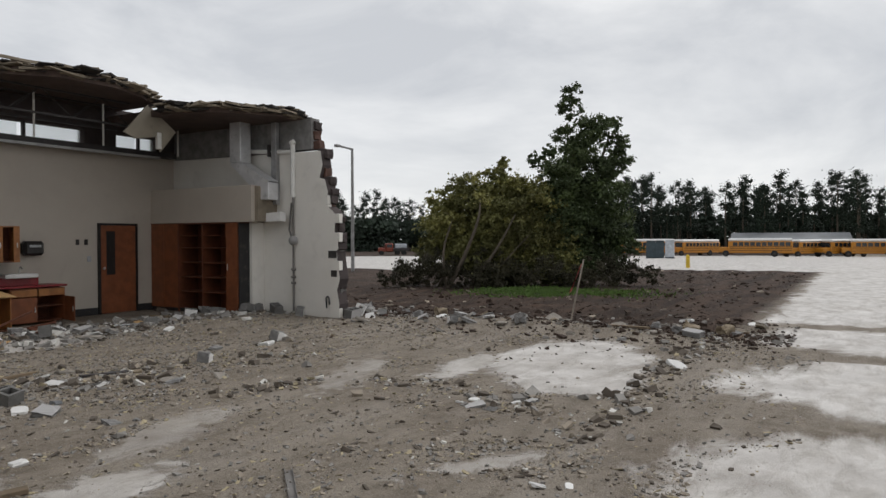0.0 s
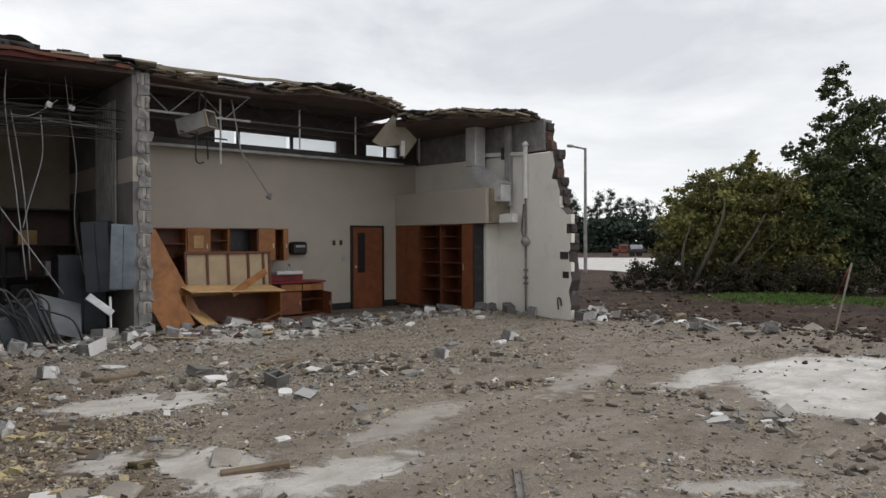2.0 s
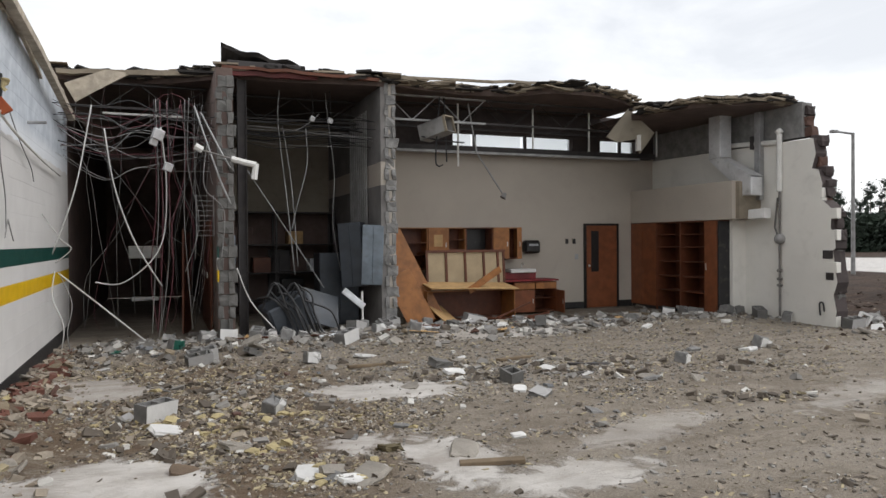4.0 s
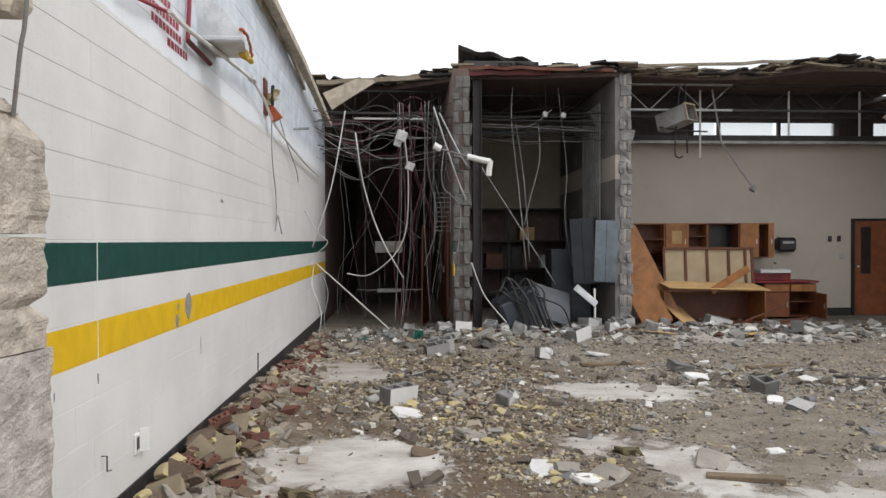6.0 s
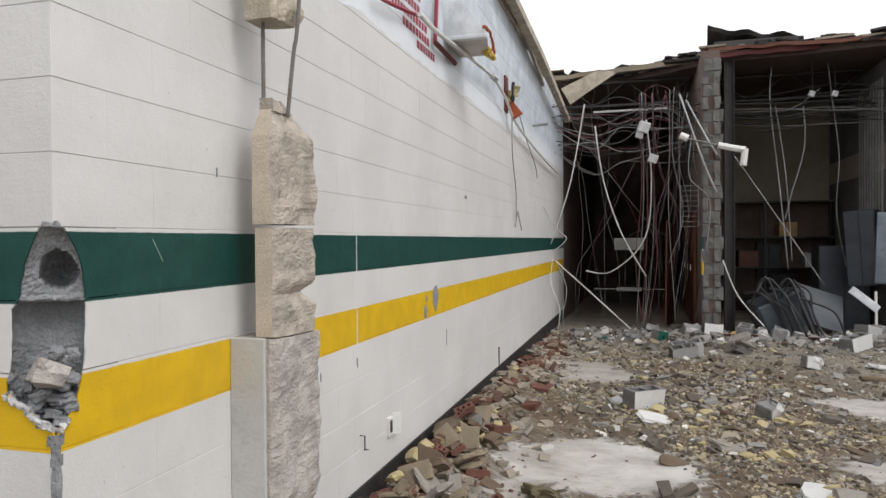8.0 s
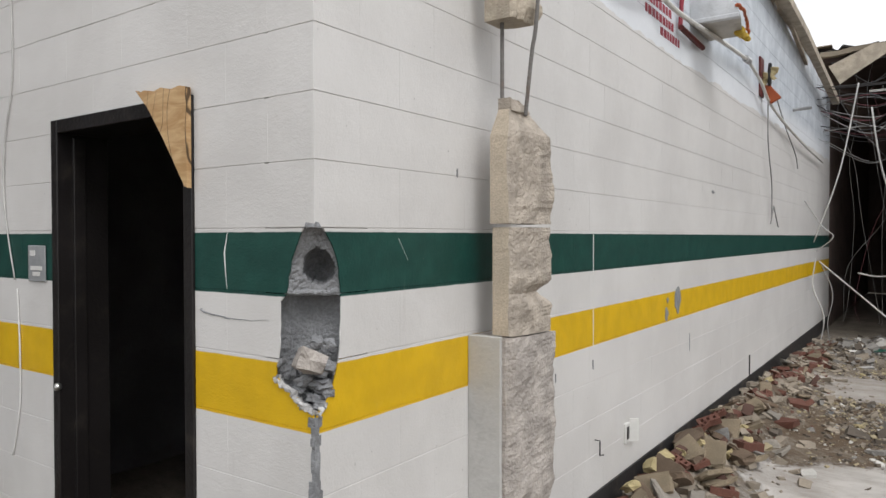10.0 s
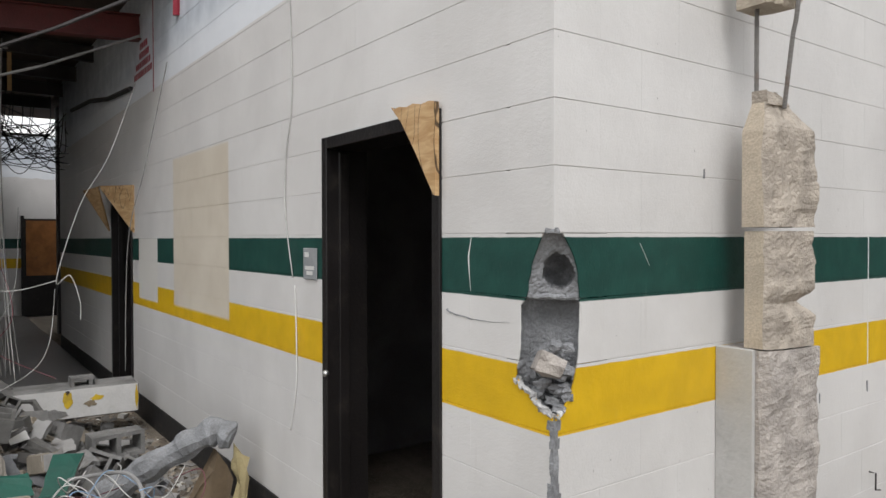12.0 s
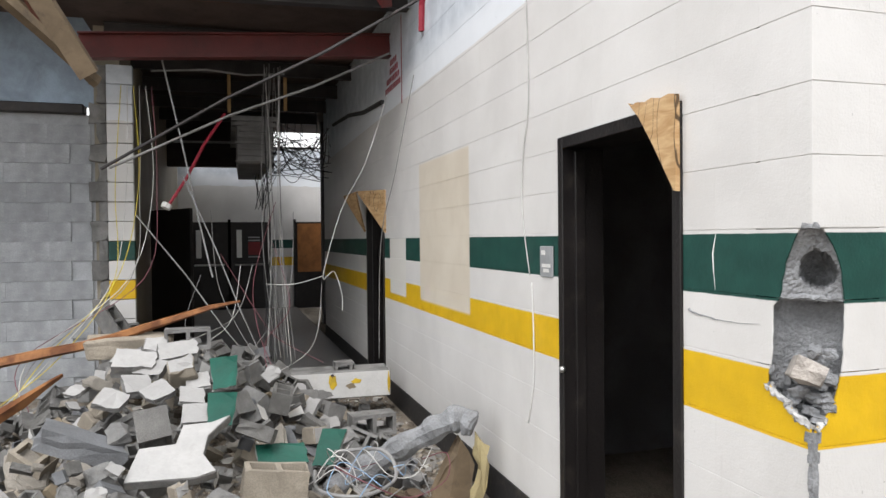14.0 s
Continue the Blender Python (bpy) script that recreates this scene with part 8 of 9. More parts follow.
def face_shell(name, base, face, length, seed, thick=0.04):
    """A plate split off a block: broken outline, painted on its upper side."""
    rg = random.Random(seed)
    bm = bmesh.new()
    line = []
    for k in range(16):
        a = 2 * math.pi * k / 16
        x, y = math.cos(a), math.sin(a)
        m = max(abs(x), abs(y))
        broken = rg.uniform(0.78, 1.0) if x > -0.3 else 1.0
        line.append((x / m * length / 2 * broken, y / m * 0.097 * (rg.uniform(0.8, 1.0) if x > 0.2 else 1.0)))
    prism(bm, line, "z", 0.0, thick * rg.uniform(0.8, 1.2))
    sides = [e for e in bm.edges if abs(e.verts[0].co.z - e.verts[1].co.z) > 0.01]
    bmesh.ops.subdivide_edges(bm, edges=sides, cuts=2)
    for v in bm.verts:
        if 0.005 < v.co.z < thick * 0.75:
            v.co.x *= rg.uniform(0.86, 1.06)
            v.co.y *= rg.uniform(0.86, 1.06)
    roughen(bm, 0.012, 16, seed)
    bmesh.ops.recalc_face_normals(bm, faces=bm.faces[:])
    me = bpy.data.meshes.new(name)
    bm.to_mesh(me)
    bm.free()
    me.materials.append(base)
    me.materials.append(face)
    for p in me.polygons:
        if p.normal.z > 0.8:
            p.material_index = 1
    return me


M["dusty_white"] = surface("dusty_white_paint", (0.44, 0.43, 0.42), 0.75, dirty=0.35, vary=0.08, dirt=(0.30, 0.28, 0.26), blotch=8, per="object")
M["block_tan"] = surface("tan_dusty_block", (0.36, 0.315, 0.255), 0.92, dirty=0.35, grain=110, depth=0.006, per="object")
KINDS = {
    "cut block": [faced_block("cut_block", M["block_grey"], M["block_grey"], 0.72), faced_block("cut_block", M["block_grey"], M["white_paint"], 0.6), faced_block("cut_block", M["block_dirty"], M["block_grey"], 0.8), faced_block("cut_block", M["block_dirty"], M["white_paint"], 0.66), faced_block("cut_block", M["block_tan"], M["block_tan"], 0.7)],
    "shell": [face_shell("face_shell", M["block_grey"], M["dusty_white"], 0.32, 3), face_shell("face_shell", M["block_grey"], M["dusty_white"], 0.22, 4), face_shell("face_shell", M["block_dirty"], M["block_grey"], 0.30, 5), face_shell("face_shell", M["block_grey"], M["dusty_white"], 0.18, 6), face_shell("face_shell", M["block_tan"], M["block_dirty"], 0.28, 7)],
    "shard": [face_shell("block_shard", M[b], M[f], ln, sd, th) for b, f, ln, sd, th in (("block_grey", "dusty_white", 0.30, 11, 0.09), ("block_grey", "block_grey", 0.38, 12, 0.07), ("block_dirty", "block_dirty", 0.26, 13, 0.11), ("block_tan", "block_grey", 0.34, 14, 0.06), ("block_dirty", "block_grey", 0.30, 15, 0.08), ("block_grey", "dusty_white", 0.20, 16, 0.07))],
    "green shell": [face_shell("face_shell", M["block_grey"], M["green_paint"], 0.38, 8)],
    "dark slab": [face_shell("dark_slab", M["slate"], M["slate"], 0.52, 41, 0.12)],
    "stump": [faced_block("block_stump", M[b], M[f], c) for b, f, c in (("block_dirty", "block_dirty", 0.45), ("slate", "dusty_white", 0.38), ("block_tan", "block_dirty", 0.5), ("slate", "slate", 0.42), ("block_dirty", "dusty_white", 0.34), ("block_grey", "block_dirty", 0.48))],
    "tan block": [faced_block("tan_block", M["block_tan"], M["block_tan"], 0.95)],
    "grey block": [faced_block("hollow_block", M["block_grey"], M["block_grey"]), faced_block("hollow_block", M["block_dirty"], M["dusty_white"])],
    "white block": [faced_block("hollow_block", M["block_grey"], M["bright_white"]), half_lump("half_block", M["block_grey"], M["bright_white"])],
    "green block": [half_lump("half_block", M["block_grey"], M["green_paint"]), faced_block("hollow_block", M["block_grey"], M["green_paint"])],
    "dusty half": [half_lump("half_block", M["block_grey"], M["dusty_white"]), half_lump("half_block", M["block_tan"], M["dusty_white"])],
    "half block": [half_lump("half_block", M["block_grey"], M["white_paint"]), half_lump("half_block", M["block_grey"], M["block_grey"]), half_lump("half_block", M["tan_chunk"], M["white_paint"]), half_lump("half_block", M["block_grey"], M["bright_white"])],
    "lump": [chunk_mesh("concrete_lump", M[k], 0.16, 0.12, 0.08, 0.2) for k in ("concrete", "block_grey", "tan_chunk", "concrete", "slate")],
    "tan lump": [chunk_mesh("masonry_lump", M[k], 0.17, 0.12, 0.07, 0.2, 2) for k in ("tan_chunk", "concrete", "tan_dark", "red_brick_dark")],
    "slab": [chunk_mesh("concrete_slab", M[k], 0.34, 0.24, 0.06, 0.12, 2) for k in ("concrete", "block_grey", "concrete")],
    "brown slab": [chunk_mesh("brown_slab", M[k], 0.30, 0.20, 0.045, 0.12, 2) for k in ("tan_dark", "tan_chunk", "tan_dark")],
    "white slab": [chunk_mesh("painted_slab", M["bright_white"], 0.34, 0.20, 0.05, 0.08, 1), chunk_mesh("painted_slab", M["white_paint"], 0.22, 0.16, 0.06, 0.1, 1)],
    "brick": [brick_mesh("brick_piece", M["red_brick"])],
    "foam": [chunk_mesh("foam_piece", M["foam"], 0.15, 0.11, 0.07, 0.25), chunk_mesh("foam_piece", M["foam"], 0.10, 0.09, 0.06, 0.25)],
    "moss": [chunk_mesh("insulation_tuft", M["moss"], 0.18, 0.13, 0.08, 0.45, 4)],
}
WORDS = {"stump": ("block_stump", "jagged end of a broken hollow block", "rubble"), "shard": ("block_shard", "thick broken piece of concrete block", "rubble"), "dark slab": ("dark_slab", "thick dark grey piece of broken wall on the heap", "rubble"), "cut block": ("broken_block", "hollow concrete block broken short", "block"), "shell": ("face_shell", "flat plate split off a concrete block", "rubble"), "green shell": ("face_shell", "plate of block with a dark green painted face", "rubble"), "tan block": ("tan_block", "dusty tan hollow block with its corners knocked off", "block"), "grey block": ("hollow_block", "grey hollow concrete block lying in the rubble", "block"), "white block": ("hollow_block", "hollow block with one white painted side", "block"), "green block": ("painted_block", "broken block with a green painted side", "block"),
         "dusty half": ("half_block", "broken half block with a dusty white side", "block"), "half block": ("half_block", "broken half of a concrete block", "block"), "lump": ("concrete_lump", "rough lump of broken concrete", "rubble"), "tan lump": ("masonry_lump", "rough tan lump of broken masonry", "rubble"), "slab": ("concrete_slab", "flat broken piece of concrete", "rubble"),
         "brown slab": ("brown_slab", "flat broken piece of brown masonry", "rubble"), "white slab": ("painted_slab", "flat white painted piece of broken block", "rubble"), "brick": ("brick_piece", "red cored brick lying in the rubble", "brick"), "foam": ("foam_piece", "torn lump of yellow insulation foam", "insulation"), "moss": ("insulation_tuft", "dirty tuft of insulation on the slab", "insulation")}
rr = random.Random(77)


def drop(kind, x, y, rz=None, tilt=12.0, lift=0.0, scale=1.0, pick=None, rx=None, ry=None):
    nm, label, cat = WORDS[kind]
    me = KINDS[kind][pick] if pick is not None else rr.choice(KINDS[kind])
    ob = new(nm, me)
    s = scale * rr.uniform(0.85, 1.15) if scale == 1.0 else scale
    z = ground_z(x, y) - 0.006 + lift
    if "lump" in me.name or "slab" in me.name or "foam" in me.name or "tuft" in me.name:
        z += 0.02 * s
    ob.matrix_basis = pose(x, y, z, rr.uniform(-tilt, tilt) if rx is None else rx, rr.uniform(-tilt, tilt) if ry is None else ry, rr.uniform(0, 360) if rz is None else rz) @ Matrix.Diagonal((s, s, s, 1))
    return tagged(ob, label, cat, "scattered rubble")


# pieces that stand out on the slab
for x, y, kind, rz in ((3.50, 7.88, "white block", 10), (1.64, 4.85, "white slab", 20), (1.53, 5.38, "white block", 40), (2.06, 8.45, "grey block", 15), (2.12, 8.62, "white block", 5), (5.30, 5.16, "white slab", 60), (5.43, 5.69, "cut block", 100), (8.98, 6.58, "lump", 0),
                       (8.14, 5.84, "half block", 30), (5.49, 10.72, "white block", 5), (2.24, 10.2, "white block", 10), (1.76, 9.5, "green block", 30), (4.32, 8.08, "white slab", 30), (5.67, 9.75, "white block", 70), (4.41, 9.47, "white block", 40), (2.60, 5.26, "half block", 50),
                       (2.17, 4.15, "slab", 20), (2.58, 3.26, "white slab", 80), (2.82, 2.99, "white slab", 15), (2.94, 3.02, "slab", 35), (2.72, 3.16, "lump", 0),  (14.1, 6.09, "white slab", 50), (14.3, 6.35, "white slab", 20), (14.65, 7.7, "white slab", 15),
                       (13.96, 5.15, "shard", 10), (13.88, 4.35, "white slab", 5), (7.12, 10.50, "white block", 5), (8.21, 9.79, "grey block", 60), (8.76, 9.44, "slab", 20), (11.33, 10.16, "slab", 60), (12.3, 10.6, "grey block", 80), (12.25, 10.2, "cut block", 20), (13.1, 8.60, "white block", 35),
                       (13.47, 7.45, "grey block", 5), (9.71, 6.25, "white slab", 90), (10.25, 6.28, "lump", 0), (5.01, 6.86, "shard", 10), (5.02, 6.39, "white slab", 0), (13.90, 7.84, "half block", 0), (15.87, 1.01, "white slab", 80), (16.03, -0.2, "white slab", 20),
                       (11.01, 0.13, "white slab", 40),  (10.15, 6.43, "half block", 0), (14.6, 5.41, "shard", 70), (12.95, 1.45, "lump", 0), (5.39, 4.85, "shard", 30), (3.30, 3.60, "moss", 0), (3.82, 3.31, "slab", 60),
                       (0.42, 3.91, "brick", 60), (0.47, 2.97, "brick", 20), (0.14, 2.85, "brick", 70), (0.30, 6.74, "brick", 30), (0.13, 3.07, "foam", 0), (0.93, 2.79, "moss", 0), (3.0, 9.95, "grey block", 75), (3.25, 10.1, "white block", 30), (3.45, 9.75, "half block", 80), (2.65, 10.15, "cut block", 0),
                       (4.75, 10.2, "grey block", 45), (5.05, 9.9, "half block", 15), (6.1, 10.3, "half block", 80), (6.6, 10.2, "shard", 40), (8.0, 10.3, "white block", 75), (9.0, 10.0, "shard", 10), (9.4, 9.9, "slab", 30), (10.3, 10.2, "slab", 10), (11.0, 9.7, "lump", 0), (12.9, 9.1, "grey block", 60)):
    drop(kind, x, y, rz, 14)
for x, y, kind, k in ((8.0, 1.55, "white slab", 0.5), (7.85, 1.62, "white slab", 0.35), (8.05, 1.36, "slab", 0.5), (7.75, 1.42, "shell", 0.7), (8.1, 1.12, "white slab", 0.45), (8.22, 1.0, "shell", 0.6), (7.9, 1.25, "lump", 0.6), (8.3, 1.2, "lump", 0.5), (8.15, 1.45, "lump", 0.5), (7.7, 1.2, "shell", 0.5), (5.97, -0.02, "white slab", 0.45), (6.05, -0.22, "white slab", 0.35)):
    drop(kind, x, y, None, 14, 0.0, k)
# long thin scrap and a metal strip near the camera
for x, y, rz, l, mt, lb in ((4.3, 7.3, 10, 0.9, "timber_dirty", "dark plank lying on the slab"), (6.2, 7.0, 20, 0.7, "timber_dirty", "dark plank lying on the slab"), (6.9, 6.2, -12, 0.6, "dark_steel", "dark metal strip on the slab"), (3.9, 2.95, 160, 0.5, "timber_dirty", "short dark plank on the slab"), (14.2, 2.0, 70, 1.6, "timber_dirty", "broken timber in the soil ridge"), (14.6, 4.6, 100, 1.2, "timber_dirty", "broken timber in the soil ridge")):
    bm = bbox(-l / 2, -0.045, 0, l / 2, 0.045, 0.035, 0.004)
    roughen(bm, 0.012, 4)
    ob = obj("scrap_plank", bm, M[mt])
    ob.matrix_basis = pose(x, y, ground_z(x, y) - 0.004, 0, 2, rz)
    tagged(ob, lb, "scrap", "scrap planks")

strip = empty("metal_channel", (5.08, 1.40, ground_z(5.08, 1.40)), 46)
tagged(strip, "dented pale steel channel lying on the slab", "scrap")
bm = bmesh.new()
for k in range(8):
    box(bm, -0.40 + 0.1 * k, -0.026, 0.0, -0.30 + 0.1 * k, 0.026, 0.006)
    box(bm, -0.40 + 0.1 * k, -0.030, 0.0, -0.30 + 0.1 * k, -0.026, 0.028)
    box(bm, -0.40 + 0.1 * k, 0.026, 0.0, -0.30 + 0.1 * k, 0.030, 0.028)
roughen(bm, 0.008, 7)
part("channel", bm, M["rebar"], strip)
for k in range(46):
    x, l = rr.uniform(2.6, 13.0), rr.uniform(0.25, 0.8)
    y = rr.gauss(10.3, 0.35)
    bm = bbox(-l / 2, -rr.uniform(0.02, 0.12), 0, l / 2, rr.uniform(0.02, 0.12), rr.uniform(0.008, 0.03), 0.002)
    bmesh.ops.subdivide_edges(bm, edges=bm.edges[:], cuts=1, use_grid_fill=True)
    roughen(bm, 0.02, 6, k)
    mt, lb = rr.choice((("timber_dirty", "dark dirty board in the rubble before the rooms"), ("oak_dark", "broken dark oak strip in the rubble before the rooms"), ("sheet_white", "bent pale sheet metal scrap in the rubble"), ("slate", "dark flat scrap in the rubble before the rooms"), ("ply", "splintered plywood strip in the rubble")))
    ob = obj("scrap_board", bm, M[mt])
    ob.matrix_basis = pose(x, y, ground_z(x, y) + 0.02, rr.uniform(-14, 14), rr.uniform(-10, 10), rr.uniform(-40, 40))
    tagged(ob, lb, "scrap", "scrap boards")
# heap along the foot of the long wall
for k in range(150):
    y = rr.uniform(1.5, 9.8) if k > 80 else rr.uniform(1.5, 4.5)
    x = abs(rr.gauss(0.0, 0.22)) + 0.10
    high = max(0.0, 0.16 - 0.25 * x) * rr.random() if y < 5 else 0.04 * rr.random()
    drop(rr.choice(("tan lump", "slab", "brown slab", "tan lump", "foam", "brown slab", "brick", "tan lump", "brown slab", "tan lump")), x, y, None, 45, high, rr.uniform(0.45, 0.85))
# litter by the wing
for k in range(90):
    x, y = rr.uniform(1.0, 13.0), rr.gauss(10.0, 0.45)
    drop(rr.choice(("lump", "shard", "slab", "shell", "lump", "shard", "white slab", "cut block", "tan lump")), x, min(y, 10.7 if x < 5.8 else 11.2), None, 30, rr.uniform(0.0, 0.06), rr.uniform(0.6, 1.0))
for k in range(75):
    y = rr.uniform(-0.5, 8.6)
    drop(rr.choice(("lump", "lump", "slab", "half block", "white slab", "shard", "shell", "slab", "tan lump", "brown slab", "brown slab")), rr.gauss(14.1 + 0.1 * abs(y - 4), 0.45), y, None, 25, 0.0, rr.uniform(0.5, 1.15))
# the mixed patch of yellow litter on the slab
CLUMPS = ((1.75, 4.8, 0.35), (1.6, 5.6, 0.35), (2.3, 5.3, 0.4), (2.6, 6.6, 0.5), (1.9, 7.4, 0.5), (2.7, 3.2, 0.22), (1.1, 6.0, 0.35), (2.2, 4.0, 0.3), (3.3, 4.6, 0.3), (1.0, 8.2, 0.4))
for k in range(150):
    cx, cy, r = CLUMPS[k % len(CLUMPS)]
    drop(rr.choice(("tan lump", "foam", "brown slab", "tan lump", "brown slab", "shell", "slab", "lump")), rr.gauss(cx, r), rr.gauss(cy, r), None, 24, 0.0, 0.2 + 0.45 * rr.random() ** 1.8)
for k in range(36):
    cx, cy, r = CLUMPS[(0, 1, 2, 5, 7)[k % 5]]
    drop("foam", rr.gauss(cx, r * 0.8), rr.gauss(cy, r * 0.8), None, 20, 0.0, rr.uniform(0.45, 0.9))
for k in range(40):
    drop(rr.choice(("lump", "slab", "lump", "white slab")), rr.gauss(6.2, 1.8), rr.gauss(5.9, 1.0), None, 20, 0.0, rr.uniform(0.3, 0.7))

for k in range(45):
    cx, cy, r = CLUMPS[k % len(CLUMPS)]
    drop(rr.choice(("foam", "foam", "tan lump", "brown slab")), rr.gauss(cx, r), rr.gauss(cy, r), None, 25, 0.0, rr.uniform(0.3, 0.7))


# the big heap in the corridor
def heap_edge(x, y):
    """0 in the middle of the heap, 1 at its ragged edge."""
    wave = 0.12 * noise.noise(Vector((x * 1.3, y * 1.3, 7.0)))
    return math.hypot((x + 3.5) / 2.9, (y + 2.1) / 2.7) + wave


heap = []
tries = 0
while len(heap) < 760 and tries < 9000:
    tries += 1
    x, y = rr.uniform(-5.9, -0.9), rr.uniform(-4.6, -0.35)
    if (y > -0.9 and x > -2.4 and rr.random() < 0.7) or heap_edge(x, y) > rr.uniform(0.72, 1.0):
        continue
    z = rr.uniform(0.0, 1.0)
    lay = z * 0.30 * min(1.0, mound(x, y) / 0.3 + 0.15)
    if (x + 2.3) ** 2 + (y + 1.72) ** 2 < 0.16 and lay > 0.12:
        continue
    if (x + 2.16) ** 2 + (y + 1.33) ** 2 < 0.10 or (x + 2.5) ** 2 + (y + 2.3) ** 2 < 0.09 and lay > 0.05 or (x > -2.25 and -1.75 < y < -1.0):
        continue
    if any((x - a) ** 2 + (y - b) ** 2 + (lay - c) ** 2 * 2 < 0.088 ** 2 for a, b, c in heap):
        continue
    heap.append((x, y, lay))
for x, y, lay in heap:
    roll = rr.random()
    kind = "grey block" if roll < 0.06 else "cut block" if roll < 0.16 else "stump" if roll < 0.28 else "dusty half" if roll < 0.38 else "shell" if roll < 0.54 else "shard" if roll < 0.74 else "lump" if roll < 0.86 else "slab" if roll < 0.92 else "tan lump"
    near = 0.62 if x > -2.4 else 1.0
    drop(kind, x, y, None, 50, lay, near * (rr.uniform(0.6, 0.85) if kind == "grey block" else rr.uniform(0.4, 0.7) if kind in ("shell", "dusty half", "shard", "cut block", "stump") else rr.uniform(0.35, 0.8)))
# the pieces of the heap that stand out: white slab, green faces, fallen lintel
big = empty("broken_slab", (-2.12, -1.80, 0.55))
tagged(big, "large L-shaped piece of white painted block wall on the heap", "rubble")
SLAB = [(-0.22, -0.19), (0.10, -0.20), (0.19, -0.17), (0.13, -0.06), (0.15, 0.06), (0.26, 0.19), (0.17, 0.15), (0.03, 0.145), (0.00, 0.02), (-0.17, 0.01)]
bm = bmesh.new()
prism(bm, SLAB, "z", -0.045, 0.0)
roughen(bm, 0.008, 14)
part("body", bm, M["block_grey"], big)
bm = bmesh.new()
prism(bm, [(u * 0.985, v * 0.985) for u, v in SLAB], "z", 0.004, 0.010)
part("painted_side", bm, M["dusty_white"], big, "white paint")
big.matrix_basis = pose(-2.12, -1.80, 0.60, 32, 0, 90)
lin = empty("fallen_lintel", (-4.9, -0.62, 0.30))
tagged(lin, "long fallen lintel, white face smeared with grey and yellow", "lintel")
part("body", bbox(-0.2, -0.62, -0.10, 0.12, 0.55, 0.14, 0.015), M["block_grey"], lin)
part("painted_side", bbox(0.1205, -0.61, -0.09, 0.126, 0.54, 0.13), M["bright_white"], lin, "white painted face")
smear_rng = random.Random(4)
for u, v, w, h, mt, lb in ((-0.10, -0.05, 0.17, 0.045, "block_grey", "grey bare patch"), (0.03, 0.05, 0.040, 0.075, "post_yellow", "yellow smear"), (0.03, 0.11, 0.018, 0.02, "near_black", "dark notch"), (0.24, 0.05, 0.055, 0.028, "post_yellow", "yellow smear"), (0.19, 0.01, 0.05, 0.03, "tan_chunk", "brown bare patch"), (0.53, 0.02, 0.012, 0.10, "post_yellow", "yellow painted end")):
    bm = bmesh.new()
    rim = [2 * math.pi * k / 14 for k in range(14)]
    prism(bm, [(u + math.cos(q) * w * smear_rng.uniform(0.6, 1.1), v + math.sin(q) * h * smear_rng.uniform(0.6, 1.1)) for q in rim], "x", 0.1265, 0.129)
    part("smear", bm, M[mt], lin, lb)
lin.matrix_basis = pose(-4.75, -0.70, 0.31, 0, 0, -3)
